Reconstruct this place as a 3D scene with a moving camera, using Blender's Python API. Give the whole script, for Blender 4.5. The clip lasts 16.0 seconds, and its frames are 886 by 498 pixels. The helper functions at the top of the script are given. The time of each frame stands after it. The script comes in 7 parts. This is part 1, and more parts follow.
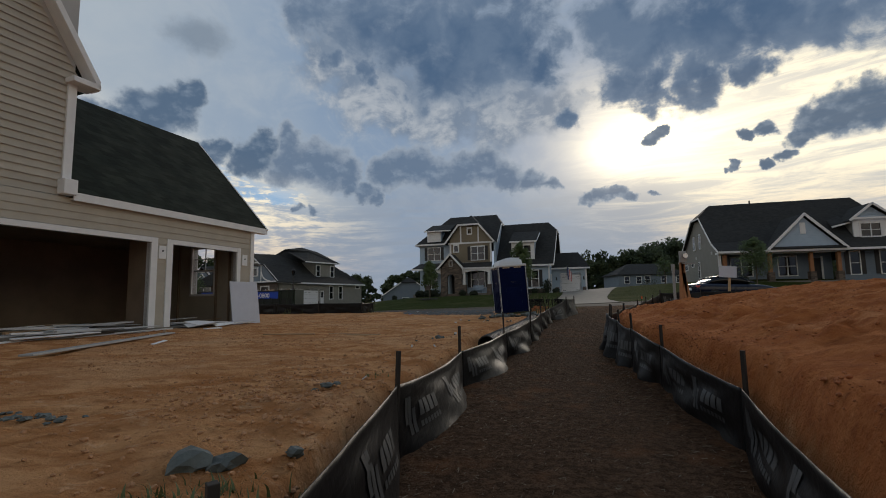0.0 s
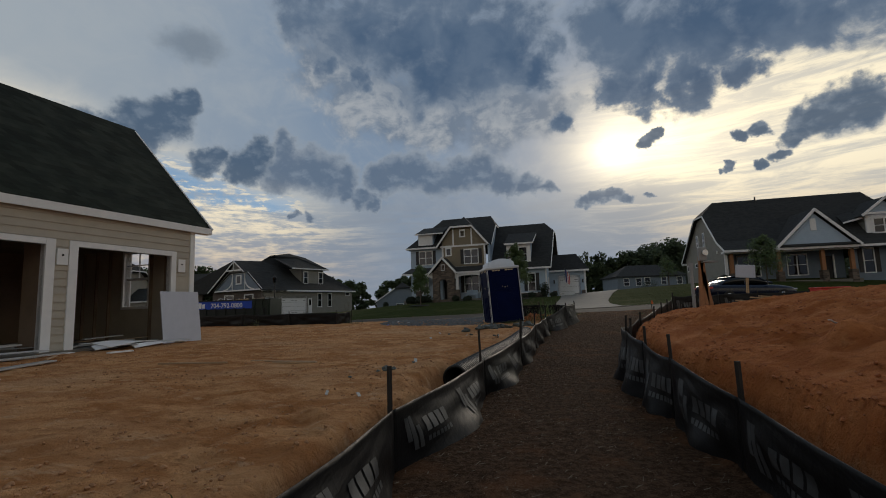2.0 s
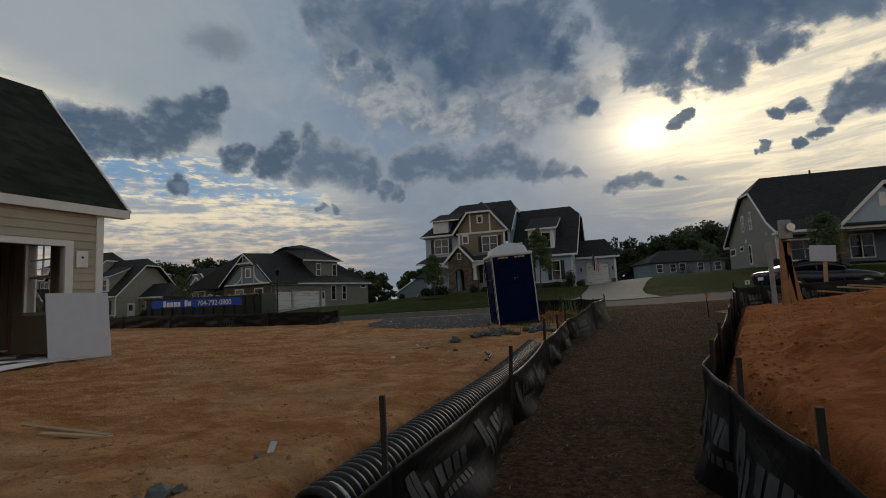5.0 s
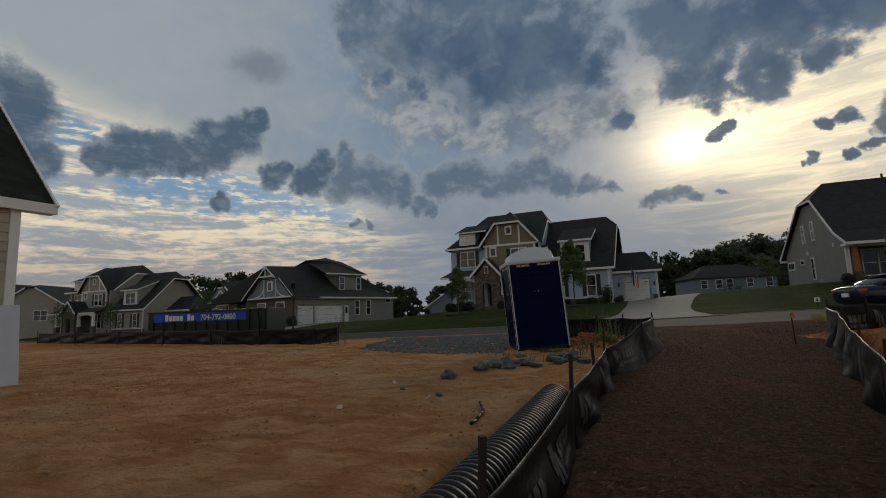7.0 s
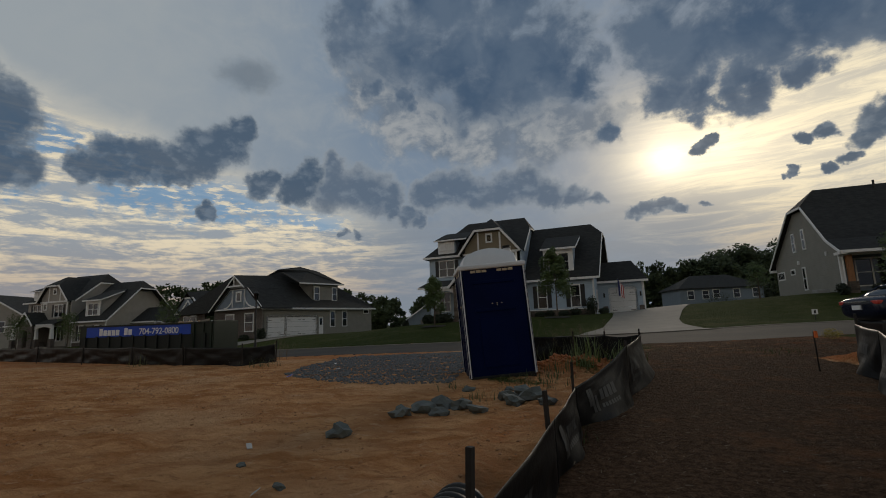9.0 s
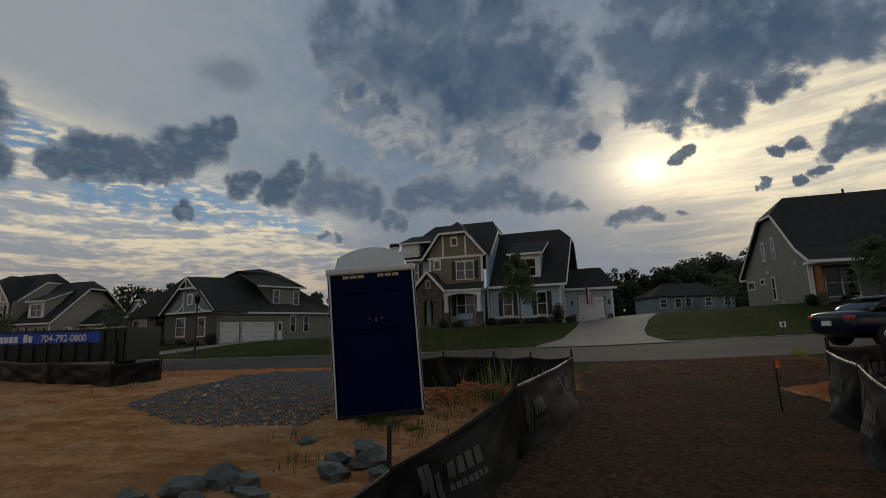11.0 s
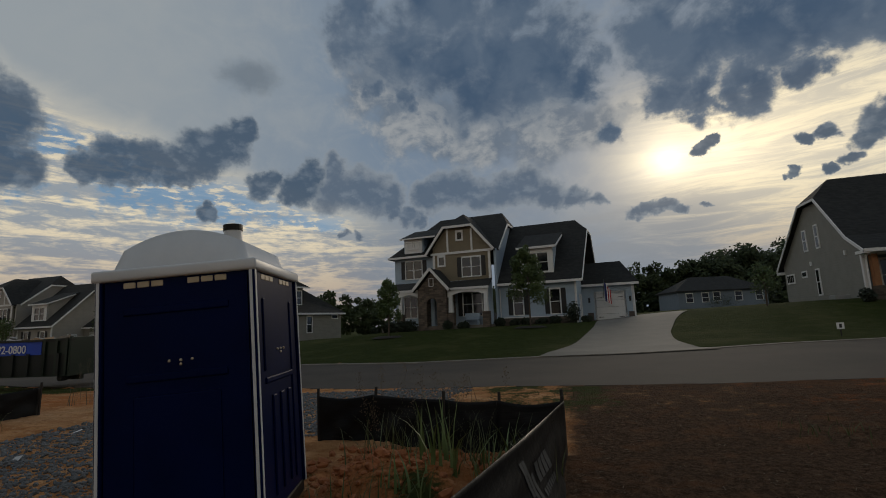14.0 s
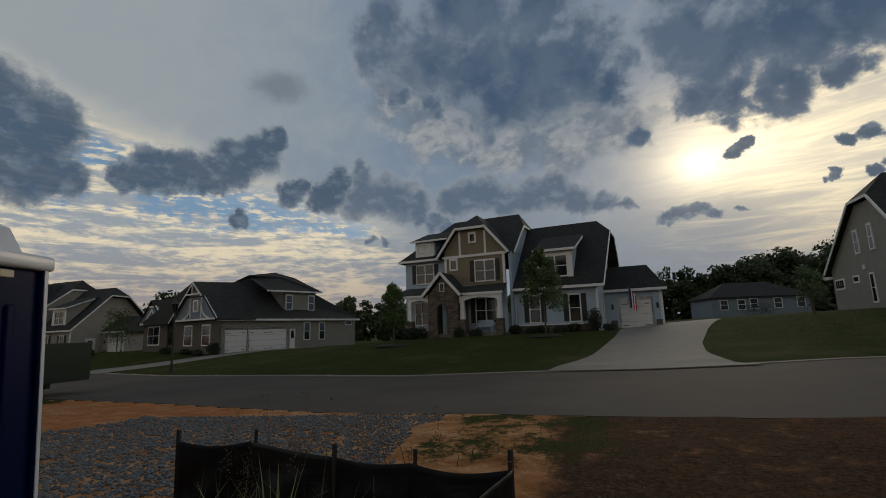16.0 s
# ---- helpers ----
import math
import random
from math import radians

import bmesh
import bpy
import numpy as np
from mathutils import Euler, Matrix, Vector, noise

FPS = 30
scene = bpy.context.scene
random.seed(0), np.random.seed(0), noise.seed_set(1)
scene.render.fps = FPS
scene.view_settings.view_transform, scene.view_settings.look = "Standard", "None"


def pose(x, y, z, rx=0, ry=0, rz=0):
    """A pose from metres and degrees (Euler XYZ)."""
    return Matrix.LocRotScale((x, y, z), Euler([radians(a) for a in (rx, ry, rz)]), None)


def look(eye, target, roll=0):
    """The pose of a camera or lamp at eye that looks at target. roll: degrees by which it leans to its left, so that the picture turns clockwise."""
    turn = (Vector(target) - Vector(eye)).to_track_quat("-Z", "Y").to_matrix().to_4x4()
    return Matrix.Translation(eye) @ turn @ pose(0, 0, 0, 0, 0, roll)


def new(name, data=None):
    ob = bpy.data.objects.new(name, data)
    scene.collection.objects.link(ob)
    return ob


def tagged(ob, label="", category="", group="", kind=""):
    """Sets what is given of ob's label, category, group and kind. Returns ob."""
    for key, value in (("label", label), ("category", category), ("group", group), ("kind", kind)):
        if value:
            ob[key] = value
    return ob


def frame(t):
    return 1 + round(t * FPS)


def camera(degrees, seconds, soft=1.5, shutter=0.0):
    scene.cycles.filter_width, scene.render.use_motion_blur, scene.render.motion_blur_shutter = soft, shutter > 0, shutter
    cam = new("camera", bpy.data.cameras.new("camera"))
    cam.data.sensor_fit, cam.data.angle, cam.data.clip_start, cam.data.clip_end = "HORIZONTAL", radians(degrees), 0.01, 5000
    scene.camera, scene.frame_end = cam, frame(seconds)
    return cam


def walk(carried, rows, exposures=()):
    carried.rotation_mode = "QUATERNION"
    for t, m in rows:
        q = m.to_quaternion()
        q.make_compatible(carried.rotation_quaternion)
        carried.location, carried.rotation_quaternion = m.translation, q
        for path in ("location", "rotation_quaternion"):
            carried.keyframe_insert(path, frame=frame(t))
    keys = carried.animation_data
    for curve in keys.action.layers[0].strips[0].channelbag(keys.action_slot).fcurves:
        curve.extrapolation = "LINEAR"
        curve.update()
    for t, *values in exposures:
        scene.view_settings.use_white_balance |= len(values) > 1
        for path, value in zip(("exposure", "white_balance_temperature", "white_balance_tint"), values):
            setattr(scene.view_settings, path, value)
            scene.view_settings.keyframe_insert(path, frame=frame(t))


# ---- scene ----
cam = camera(86.3, 16.0, soft=1.0)
PATH = [
    (0, (0.738, 1.59, 0.687), (0.604, 3.574, 0.903), -1.0),
    (0.5, (0.848, 2.305, 0.729), (0.721, 4.288, 0.955), -1.6),
    (1, (0.951, 2.987, 0.739), (0.827, 4.968, 0.98), -1.5),
    (1.5, (1.055, 3.686, 0.742), (0.939, 5.668, 0.98), -1.8),
    (2, (1.207, 4.332, 0.807), (1.085, 6.315, 1.043), -1.9),
    (2.5, (1.376, 4.998, 0.878), (1.283, 6.983, 1.106), -2.0),
    (3, (1.53, 5.606, 0.909), (1.454, 7.593, 1.125), -2.0),
    (3.5, (1.675, 6.223, 0.933), (1.596, 8.211, 1.133), -2.3),
    (4, (1.805, 6.845, 0.96), (1.684, 8.832, 1.159), -2.3),
    (4.5, (1.893, 7.5, 1.007), (1.714, 9.483, 1.191), -2.4),
    (5, (1.984, 8.192, 1.016), (1.751, 10.168, 1.212), -2.7),
    (7.5, (2.423, 11.706, 1.021), (2.052, 13.65, 1.311), -2.0),
    (8, (2.544, 12.344, 1.04), (2.198, 14.289, 1.349), -2.3),
    (8.5, (2.671, 12.953, 1.082), (2.334, 14.901, 1.382), -1.9),
    (9, (2.881, 13.572, 1.125), (2.568, 15.524, 1.432), -2.2),
    (11.5, (4.505, 16.405, 1.355), (4.275, 18.366, 1.678), -1.5),
    (12, (4.64, 16.976, 1.387), (4.397, 18.936, 1.705), -1.2),
    (12.5, (4.774, 17.631, 1.412), (4.508, 19.587, 1.734), -1.0),
    (13, (4.981, 18.214, 1.499), (4.676, 20.165, 1.817), -1.5),
    (13.5, (5.069, 18.754, 1.597), (4.761, 20.704, 1.913), -2.0),
    (14, (5.142, 19.231, 1.663), (4.826, 21.182, 1.973), -2.2),
    (14.5, (5.266, 19.866, 1.664), (4.932, 21.815, 1.964), -2.1),
    (15, (5.56, 20.402, 1.678), (5.203, 22.345, 1.989), -2.1),
    (15.5, (5.758, 20.959, 1.671), (5.371, 22.895, 1.986), -2.0),
    (16, (5.906, 21.602, 1.708), (5.484, 23.527, 2.047), -1.8),
]
walk(cam, [(t, look(eye, target, roll)) for t, eye, target, roll in PATH], [(0, 0.42, 6100, 10), (0.6, 0.28, 6120, 10), (1.2, 0.21, 6150, 10), (3.5, 0.1, 6250, 9), (5, 0.09, 6350, 9), (9, 0.0, 6400, 9), (12.5, -0.1, 6400, 9), (16, 0.0, 6400, 9)])

# ---- world, sun, exposure ----
SUN_AZ, SUN_EL = 16.5, 17.5
world = bpy.data.worlds.new("sky")
scene.world = world
world.use_nodes = True


class Graph:
    """Short-hand for wiring node trees."""

    def __init__(self, tree):
        self.t = tree

    def n(self, kind, **kw):
        node = self.t.nodes.new(kind)
        for key, value in kw.items():
            setattr(node, key, value)
        return node

    def link(self, a, b):
        self.t.links.new(a, b)

    def put(self, sock, v):
        if isinstance(v, bpy.types.NodeSocket):
            self.t.links.new(v, sock)
        elif isinstance(v, (tuple, list)) and sock.type == "RGBA" and len(v) == 3:
            sock.default_value = (*v, 1)
        else:
            sock.default_value = v

    def m(self, op, a, b=None, c=None, clamp=False):
        node = self.n("ShaderNodeMath", operation=op, use_clamp=clamp)
        for i, v in enumerate((a, b, c)):
            if v is not None:
                self.put(node.inputs[i], v)
        return node.outputs[0]

    def mix(self, f, a, b, blend="MIX"):
        node = self.n("ShaderNodeMix", data_type="RGBA", blend_type=blend)
        self.put(node.inputs[0], f)
        self.put(node.inputs[6], a)
        self.put(node.inputs[7], b)
        return node.outputs[2]

    def noise(self, vec, scale, detail=4, rough=0.55, dist=0.0):
        node = self.n("ShaderNodeTexNoise")
        if vec is not None:
            self.link(vec, node.inputs["Vector"])
        node.inputs["Scale"].default_value = scale
        node.inputs["Detail"].default_value = detail
        node.inputs["Roughness"].default_value = rough
        node.inputs["Distortion"].default_value = dist
        return node.outputs["Fac"]

    def step(self, v, a, b):
        node = self.n("ShaderNodeMapRange", interpolation_type="SMOOTHSTEP")
        for i, x in enumerate((v, a, b, 0.0, 1.0)):
            self.put(node.inputs[i], x)
        return node.outputs[0]

    def scale3(self, vec, x, y, z):
        node = self.n("ShaderNodeVectorMath", operation="MULTIPLY")
        self.link(vec, node.inputs[0])
        node.inputs[1].default_value = (x, y, z)
        return node.outputs[0]

    def xyz(self, x, y, z):
        node = self.n("ShaderNodeCombineXYZ")
        for i, v in enumerate((x, y, z)):
            self.put(node.inputs[i], v)
        return node.outputs[0]


def build_sky():
    world.node_tree.nodes.clear()
    g = Graph(world.node_tree)
    co = g.n("ShaderNodeTexCoord").outputs["Generated"]
    sep = g.n("ShaderNodeSeparateXYZ")
    g.link(co, sep.inputs[0])
    dx, dy, dz = sep.outputs
    az = g.m("MULTIPLY", g.m("ARCTAN2", dx, dy), 57.2958)
    el = g.m("MULTIPLY", g.m("ARCSINE", dz), 57.2958)
    # clear sky
    sky = g.n("ShaderNodeTexSky", sky_type="NISHITA", sun_disc=False)
    sky.sun_elevation, sky.sun_rotation = radians(SUN_EL), radians(SUN_AZ)
    clear = g.mix(1.0, sky.outputs[0], (0.10, 0.10, 0.10), "MULTIPLY")
    flat = g.xyz(g.m("MULTIPLY", az, 0.055), g.m("MULTIPLY", el, 0.075), 0.0)
    n1 = g.noise(flat, 1.5, 4, 0.55)
    n2 = g.noise(flat, 3.6, 7, 0.62, 0.5)
    n3 = g.noise(flat, 10.0, 7, 0.60, 0.2)
    n4 = g.noise(flat, 26.0, 4, 0.6)

    def sway(a, b, c, d):
        out = g.m("MULTIPLY", g.m("SUBTRACT", n1, 0.5), a)
        for n, k in ((n2, b), (n3, c), (n4, d)):
            out = g.m("ADD", out, g.m("MULTIPLY", g.m("SUBTRACT", n, 0.5), k))
        return out

    # rounded billows at falling sizes, for the heads of the cumulus
    wavy = g.xyz(g.m("ADD", g.m("MULTIPLY", az, 0.055), g.m("MULTIPLY", n3, 0.10)), g.m("ADD", g.m("MULTIPLY", el, 0.085), g.m("MULTIPLY", n2, 0.10)), 0.0)
    cells = g.n("ShaderNodeTexVoronoi", feature="SMOOTH_F1", voronoi_dimensions="2D")
    g.link(wavy, cells.inputs["Vector"])
    for key, val in (("Scale", 7.0), ("Detail", 2.0), ("Roughness", 0.5), ("Lacunarity", 2.4), ("Smoothness", 0.5)):
        cells.inputs[key].default_value = val
    billow = g.m("SUBTRACT", 0.62, cells.outputs["Distance"])

    def spot(a, e, ra, re, tilt=0.0):
        """1 at the middle of an oval of that centre and radii, 0 at its rim."""
        da, de = g.m("SUBTRACT", az, a), g.m("SUBTRACT", el, e)
        if tilt:
            de = g.m("SUBTRACT", de, g.m("MULTIPLY", da, tilt))
        p, q = g.m("DIVIDE", da, ra), g.m("DIVIDE", de, re)
        return g.m("SUBTRACT", 1.0, g.m("SQRT", g.m("ADD", g.m("MULTIPLY", p, p), g.m("MULTIPLY", q, q))))

    def warped(amount, scale, fine, fine_scale, seed):
        """Sky angles pushed about by two sizes of noise, for billowing outlines."""
        at = g.xyz(az, el, 0.0)
        for k, sc, detail in ((amount, scale, 2), (fine, fine_scale, 4)):
            tex = g.n("ShaderNodeTexNoise")
            g.link(g.xyz(az, el, seed), tex.inputs["Vector"])
            for key, val in (("Scale", sc), ("Detail", detail), ("Roughness", 0.55)):
                tex.inputs[key].default_value = val
            off = g.n("ShaderNodeVectorMath", operation="MULTIPLY_ADD")
            g.link(tex.outputs["Color"], off.inputs[0])
            off.inputs[1].default_value = (2 * k, 2 * k, 0)
            off.inputs[2].default_value = (-k, -k, 0)
            add = g.n("ShaderNodeVectorMath", operation="ADD")
            g.link(at, add.inputs[0])
            g.link(off.outputs[0], add.inputs[1])
            at = add.outputs[0]
        return at

    def bumps(at, rows, swell=1.4, flat=1.0):
        """Union of heads (azimuth, elevation, radius): 1 at a middle, 0 at the rim; flat below 1 draws them out sideways."""
        out = None
        at = g.scale3(at, flat, 1.0, 1.0)
        for a, e, r in rows:
            node = g.n("ShaderNodeVectorMath", operation="DISTANCE")
            g.link(at, node.inputs[0])
            node.inputs[1].default_value = (a * flat, e, 0)
            f = g.m("MULTIPLY_ADD", node.outputs["Value"], -1.0 / (r * swell), 1.0)
            out = f if out is None else g.m("SMOOTH_MAX", out, f, 0.25)
        return out

    def footed(at, rows, base, lean=0.0, swell=1.4):
        """Bumps cut off by a soft, nearly level foot."""
        sep2 = g.n("ShaderNodeSeparateXYZ")
        g.link(at, sep2.inputs[0])
        line = g.m("SUBTRACT", g.m("SUBTRACT", sep2.outputs[1], base), g.m("MULTIPLY", sep2.outputs[0], lean))
        return g.m("MINIMUM", bumps(at, rows, swell), g.m("MULTIPLY", line, 0.75))

    def most(items):
        out = items[0]
        for i in items[1:]:
            out = g.m("MAXIMUM", out, i)
        return out

    # glow round the hidden sun, wider to its right
    p = g.m("SUBTRACT", az, SUN_AZ + 1.0)
    q = g.m("SUBTRACT", el, SUN_EL - 0.8)
    wide = g.m("ADD", 1.0, g.m("MULTIPLY", g.step(p, 0.0, 6.0), -0.72))
    down = g.m("ADD", 1.0, g.m("MULTIPLY", g.step(q, 0.0, -5.0), 1.5))
    d2 = g.m("SQRT", g.m("ADD", g.m("MULTIPLY", g.m("MULTIPLY", p, p), wide), g.m("MULTIPLY", g.m("MULTIPLY", q, q), g.m("MULTIPLY", down, 1.3))))
    glow_in = g.m("POWER", 2.718, g.m("DIVIDE", d2, -2.4))
    glow_out = g.m("POWER", 2.718, g.m("DIVIDE", d2, -7.5))
    # grey sheet above a slanting rim, cream streaks and blue gaps below it
    streak = g.noise(g.xyz(g.m("MULTIPLY", az, 0.035), g.m("MULTIPLY", el, 0.30), 0.0), 2.2, 8, 0.68, 0.7)
    fleece = g.noise(g.xyz(g.m("MULTIPLY", az, 0.10), g.m("MULTIPLY", el, 0.34), 0.0), 5.0, 5, 0.6, 0.3)
    sheet = g.mix(g.step(g.m("ADD", az, g.m("MULTIPLY", n1, 30.0)), -36.0, 8.0), (0.305, 0.335, 0.355), (0.165, 0.222, 0.30))
    sheet = g.mix(g.m("MULTIPLY", g.step(n2, 0.40, 0.70), 0.35), sheet, (0.33, 0.35, 0.36))
    away = g.m("MULTIPLY", g.step(dy, 0.15, -0.5), g.m("SUBTRACT", 1.0, g.step(el, 25.0, 60.0)))
    sheet = g.mix(away, sheet, (0.11, 0.122, 0.145))
    rim = g.m("ADD", 14.0, g.m("MULTIPLY", g.m("ADD", az, 20.0), -0.30))
    rim = g.m("MINIMUM", rim, 26.0)
    under = g.m("SUBTRACT", g.m("ADD", rim, g.m("MULTIPLY", g.m("SUBTRACT", n2, 0.5), 3.0)), el)
    left = g.m("SUBTRACT", 1.0, g.step(az, -22.0, -6.0))
    cream = g.mix(g.step(el, 2.0, 12.0), (0.46, 0.37, 0.29), (0.78, 0.67, 0.48))
    grey_low = g.mix(g.step(el, 3.0, 12.0), (0.26, 0.25, 0.26), (0.30, 0.33, 0.36))
    low = g.mix(g.step(g.m("ADD", streak, g.m("MULTIPLY", g.m("SUBTRACT", fleece, 0.5), 0.5)), 0.40, 0.62), grey_low, cream)
    blue_at = most([spot(-38, 14.2, 17, 3.6), spot(-52, 18.0, 14, 3.0), spot(-26, 12.6, 9, 1.6)])
    blue = g.m("MULTIPLY", g.step(g.m("ADD", blue_at, sway(0.5, 2.0, 1.4, 0.5)), 0.1, 0.6), g.m("SUBTRACT", 1.0, g.m("MULTIPLY", g.step(fleece, 0.50, 0.60), 0.85)))
    low = g.mix(g.m("MULTIPLY", blue, 0.85), low, g.mix(0.75, clear, (0.12, 0.245, 0.40)))
    rim_col = g.mix(g.step(under, 0.5, 4.0), (0.46, 0.45, 0.41), low)
    base = g.mix(g.m("MULTIPLY", g.step(under, -1.6, 2.2), left), sheet, rim_col)
    # pale bank to the right of the sun
    bank = g.m("MULTIPLY", g.step(az, 8.0, 24.0), g.m("MULTIPLY", g.step(el, 3.0, 9.0), g.m("SUBTRACT", 1.0, g.step(el, 20.0, 28.0))))
    bank = g.m("MULTIPLY", bank, g.m("ADD", 0.42, g.m("MULTIPLY", g.step(streak, 0.38, 0.62), 0.5)))
    base = g.mix(bank, base, g.mix(g.step(el, 4.0, 14.0), (0.60, 0.47, 0.32), (0.86, 0.75, 0.53)))
    low_ahead = g.m("MULTIPLY", g.step(az, -26.0, -12.0), g.m("SUBTRACT", 1.0, g.step(el, 8.5, 17.0)))
    low_ahead = g.m("MULTIPLY", low_ahead, g.m("SUBTRACT", 1.0, g.step(az, 17.0, 29.0)))
    base = g.mix(g.m("MULTIPLY", low_ahead, g.m("ADD", 0.35, g.m("MULTIPLY", g.step(streak, 0.65, 0.40), 0.6))), base, (0.205, 0.235, 0.275))
    base = g.mix(1.0, base, g.mix(glow_out, (0, 0, 0), (0.62, 0.45, 0.23)), "ADD")
    base = g.mix(1.0, base, g.mix(glow_in, (0, 0, 0), (1.05, 0.92, 0.66)), "ADD")
    # grey-beige body of cloud below the dark decks
    loose = warped(3.4, 0.15, 1.9, 0.5, 3.0)
    fray = g.m("ADD", g.m("MULTIPLY", g.m("SUBTRACT", n2, 0.5), 1.5), g.m("MULTIPLY", g.m("SUBTRACT", n3, 0.5), 0.5))
    body = g.m("ADD", bumps(loose, [(-13, 24.5, 3.6), (-8, 23, 3.6), (-3, 22.6, 3.4), (2.5, 22.2, 3.4), (7, 23, 3.2), (11, 22, 2.4), (-17, 28, 3.4)], 1.4, 0.9), g.m("MULTIPLY", fray, 0.8))
    body_col = g.mix(g.step(g.m("ADD", n2, g.m("MULTIPLY", g.m("SUBTRACT", n3, 0.5), 0.5)), 0.36, 0.66), (0.13, 0.16, 0.20), (0.34, 0.345, 0.345))
    base = g.mix(g.m("MULTIPLY", g.step(body, -0.15, 0.5), 0.78), base, body_col)
    # dark decks
    deck = g.m("ADD", bumps(loose, [
        (-19, 34, 3.6), (-13, 32, 4.6), (-7, 30.5, 5.0), (-1, 30, 5.6), (5, 29.5, 5.2), (8.5, 27.5, 3.2), (-5, 27, 3.4), (1, 26.5, 3.4), (-8, 37, 5.0), (2, 37, 5.0),
        (18, 30, 3.8), (22, 27.5, 4.6), (27, 27, 4.6), (32, 26.6, 3.6), (37, 25, 2.8), (18.0, 24.2, 2.6), (21.5, 22.8, 2.2), (26, 22.2, 2.2), (30.5, 22.2, 1.8), (42, 25, 3.6),
        (29, 34, 6.0), (21, 36, 5.0), (40, 33, 6.0), (60, 42, 16.0)], 1.18, 0.85), fray)
    deck = most([deck, g.m("ADD", bumps(loose, [(12.4, 20.6, 1.4), (-17, 27.5, 1.6), (-13, 26.5, 1.6)], 1.0), g.m("MULTIPLY", fray, 0.6))])
    thick = g.step(deck, 0.0, 0.75)
    deck_col = g.mix(thick, (0.165, 0.20, 0.245), g.mix(g.step(g.m("ADD", n1, g.m("MULTIPLY", g.m("SUBTRACT", n2, 0.5), 0.5)), 0.35, 0.65), (0.052, 0.088, 0.145), (0.092, 0.130, 0.185)))
    base = g.mix(g.m("MULTIPLY", g.step(deck, -0.14, 0.42), 0.96), base, deck_col)
    # cumulus: billowing heads over level feet, darker at heart, paler at the rim
    puff = warped(1.3, 0.22, 0.95, 0.8, 11.0)
    dark = most([
        footed(puff, [(-47.3, 16.2, 1.7), (-45.0, 17.2, 2.3), (-42.3, 17.4, 2.5), (-39.5, 17.4, 2.4), (-37.0, 18.9, 2.8), (-34.4, 20.2, 2.4), (-32.6, 21.8, 1.7)], 19.0, 0.10, 1.2),
        bumps(puff, [(-54.0, 19.6, 2.9), (-55.5, 16.5, 3.4), (-52.2, 15.4, 1.8), (-58.0, 21.0, 3.4)]),
        bumps(puff, [(-30.8, 16.4, 1.4), (-29.6, 17.3, 1.1), (-26.6, 16.2, 1.9), (-25.2, 17.7, 1.5), (-27.8, 15.3, 1.2), (-36.5, 13.2, 0.9)]),
        bumps(puff, [(20.8, 17.0, 0.9), (21.8, 17.6, 0.6), (30.0, 16.2, 0.7), (31.6, 16.7, 0.9), (36.2, 16.3, 1.9), (38.6, 16.9, 2.5), (34.2, 15.0, 1.1), (32.8, 13.4, 0.8), (31.0, 13.0, 0.6), (28.6, 13.2, 0.5)], 1.1, 0.75)])
    faint = most([
        footed(puff, [(-23.6, 15.4, 1.7), (-21.6, 16.4, 2.2), (-19.4, 16.4, 2.4), (-17.2, 15.7, 2.2), (-15.2, 15.0, 1.6), (-10.8, 15.0, 1.9), (-8.8, 15.9, 2.1), (-6.6, 16.1, 2.2), (-4.0, 15.2, 2.1), (-1.2, 15.4, 2.1), (1.4, 15.9, 2.1), (4.0, 14.6, 1.9), (6.8, 13.7, 1.5), (9.0, 13.0, 1.0), (-22.4, 18.6, 1.4)], 12.6, 0.0),
        bumps(puff, [(-13.2, 12.9, 1.2), (-14.8, 13.5, 1.0), (-11.7, 12.2, 0.8), (-19.6, 10.5, 0.6), (-21.2, 10.9, 0.4)]),
        bumps(puff, [(13.6, 11.1, 0.8), (15.0, 11.5, 1.0), (16.6, 11.6, 1.0), (18.2, 11.3, 0.7), (20.6, 11.4, 0.5)], 0.9, 0.5)])
    soft = g.m("ADD", g.m("MULTIPLY", g.m("SUBTRACT", n3, 0.5), 0.35), g.m("MULTIPLY", g.m("SUBTRACT", n4, 0.5), 0.22))
    swell = g.step(g.m("ADD", n3, g.m("MULTIPLY", billow, 0.4)), 0.42, 0.78)
    for field, reach, rim_c, low_c, high_c, cover in (
            (faint, 0.62, (0.265, 0.29, 0.315), (0.088, 0.122, 0.172), (0.155, 0.19, 0.235), 0.84),
            (dark, 0.50, (0.215, 0.245, 0.275), (0.064, 0.098, 0.146), (0.130, 0.165, 0.210), 0.95)):
        f = g.m("ADD", field, soft)
        heart = g.step(f, 0.02, reach)
        tone = g.mix(heart, rim_c, g.mix(swell, low_c, high_c))
        base = g.mix(g.m("MULTIPLY", g.step(f, -0.02, 0.30), cover), base, tone)
    wisp = g.m("ADD", spot(-32, 27.7, 4.5, 2.0), sway(0.4, 1.2, 0.6, 0.2))
    base = g.mix(g.m("MULTIPLY", g.step(wisp, -0.1, 0.8), 0.6), base, (0.11, 0.14, 0.175))
    # below the horizon
    base = g.mix(g.step(el, -1.0, -3.0), base, (0.10, 0.08, 0.06))
    bg = g.n("ShaderNodeBackground")
    g.link(base, bg.inputs[0])
    bg.inputs[1].default_value = 1.0
    out = g.n("ShaderNodeOutputWorld")
    g.link(bg.outputs[0], out.inputs[0])


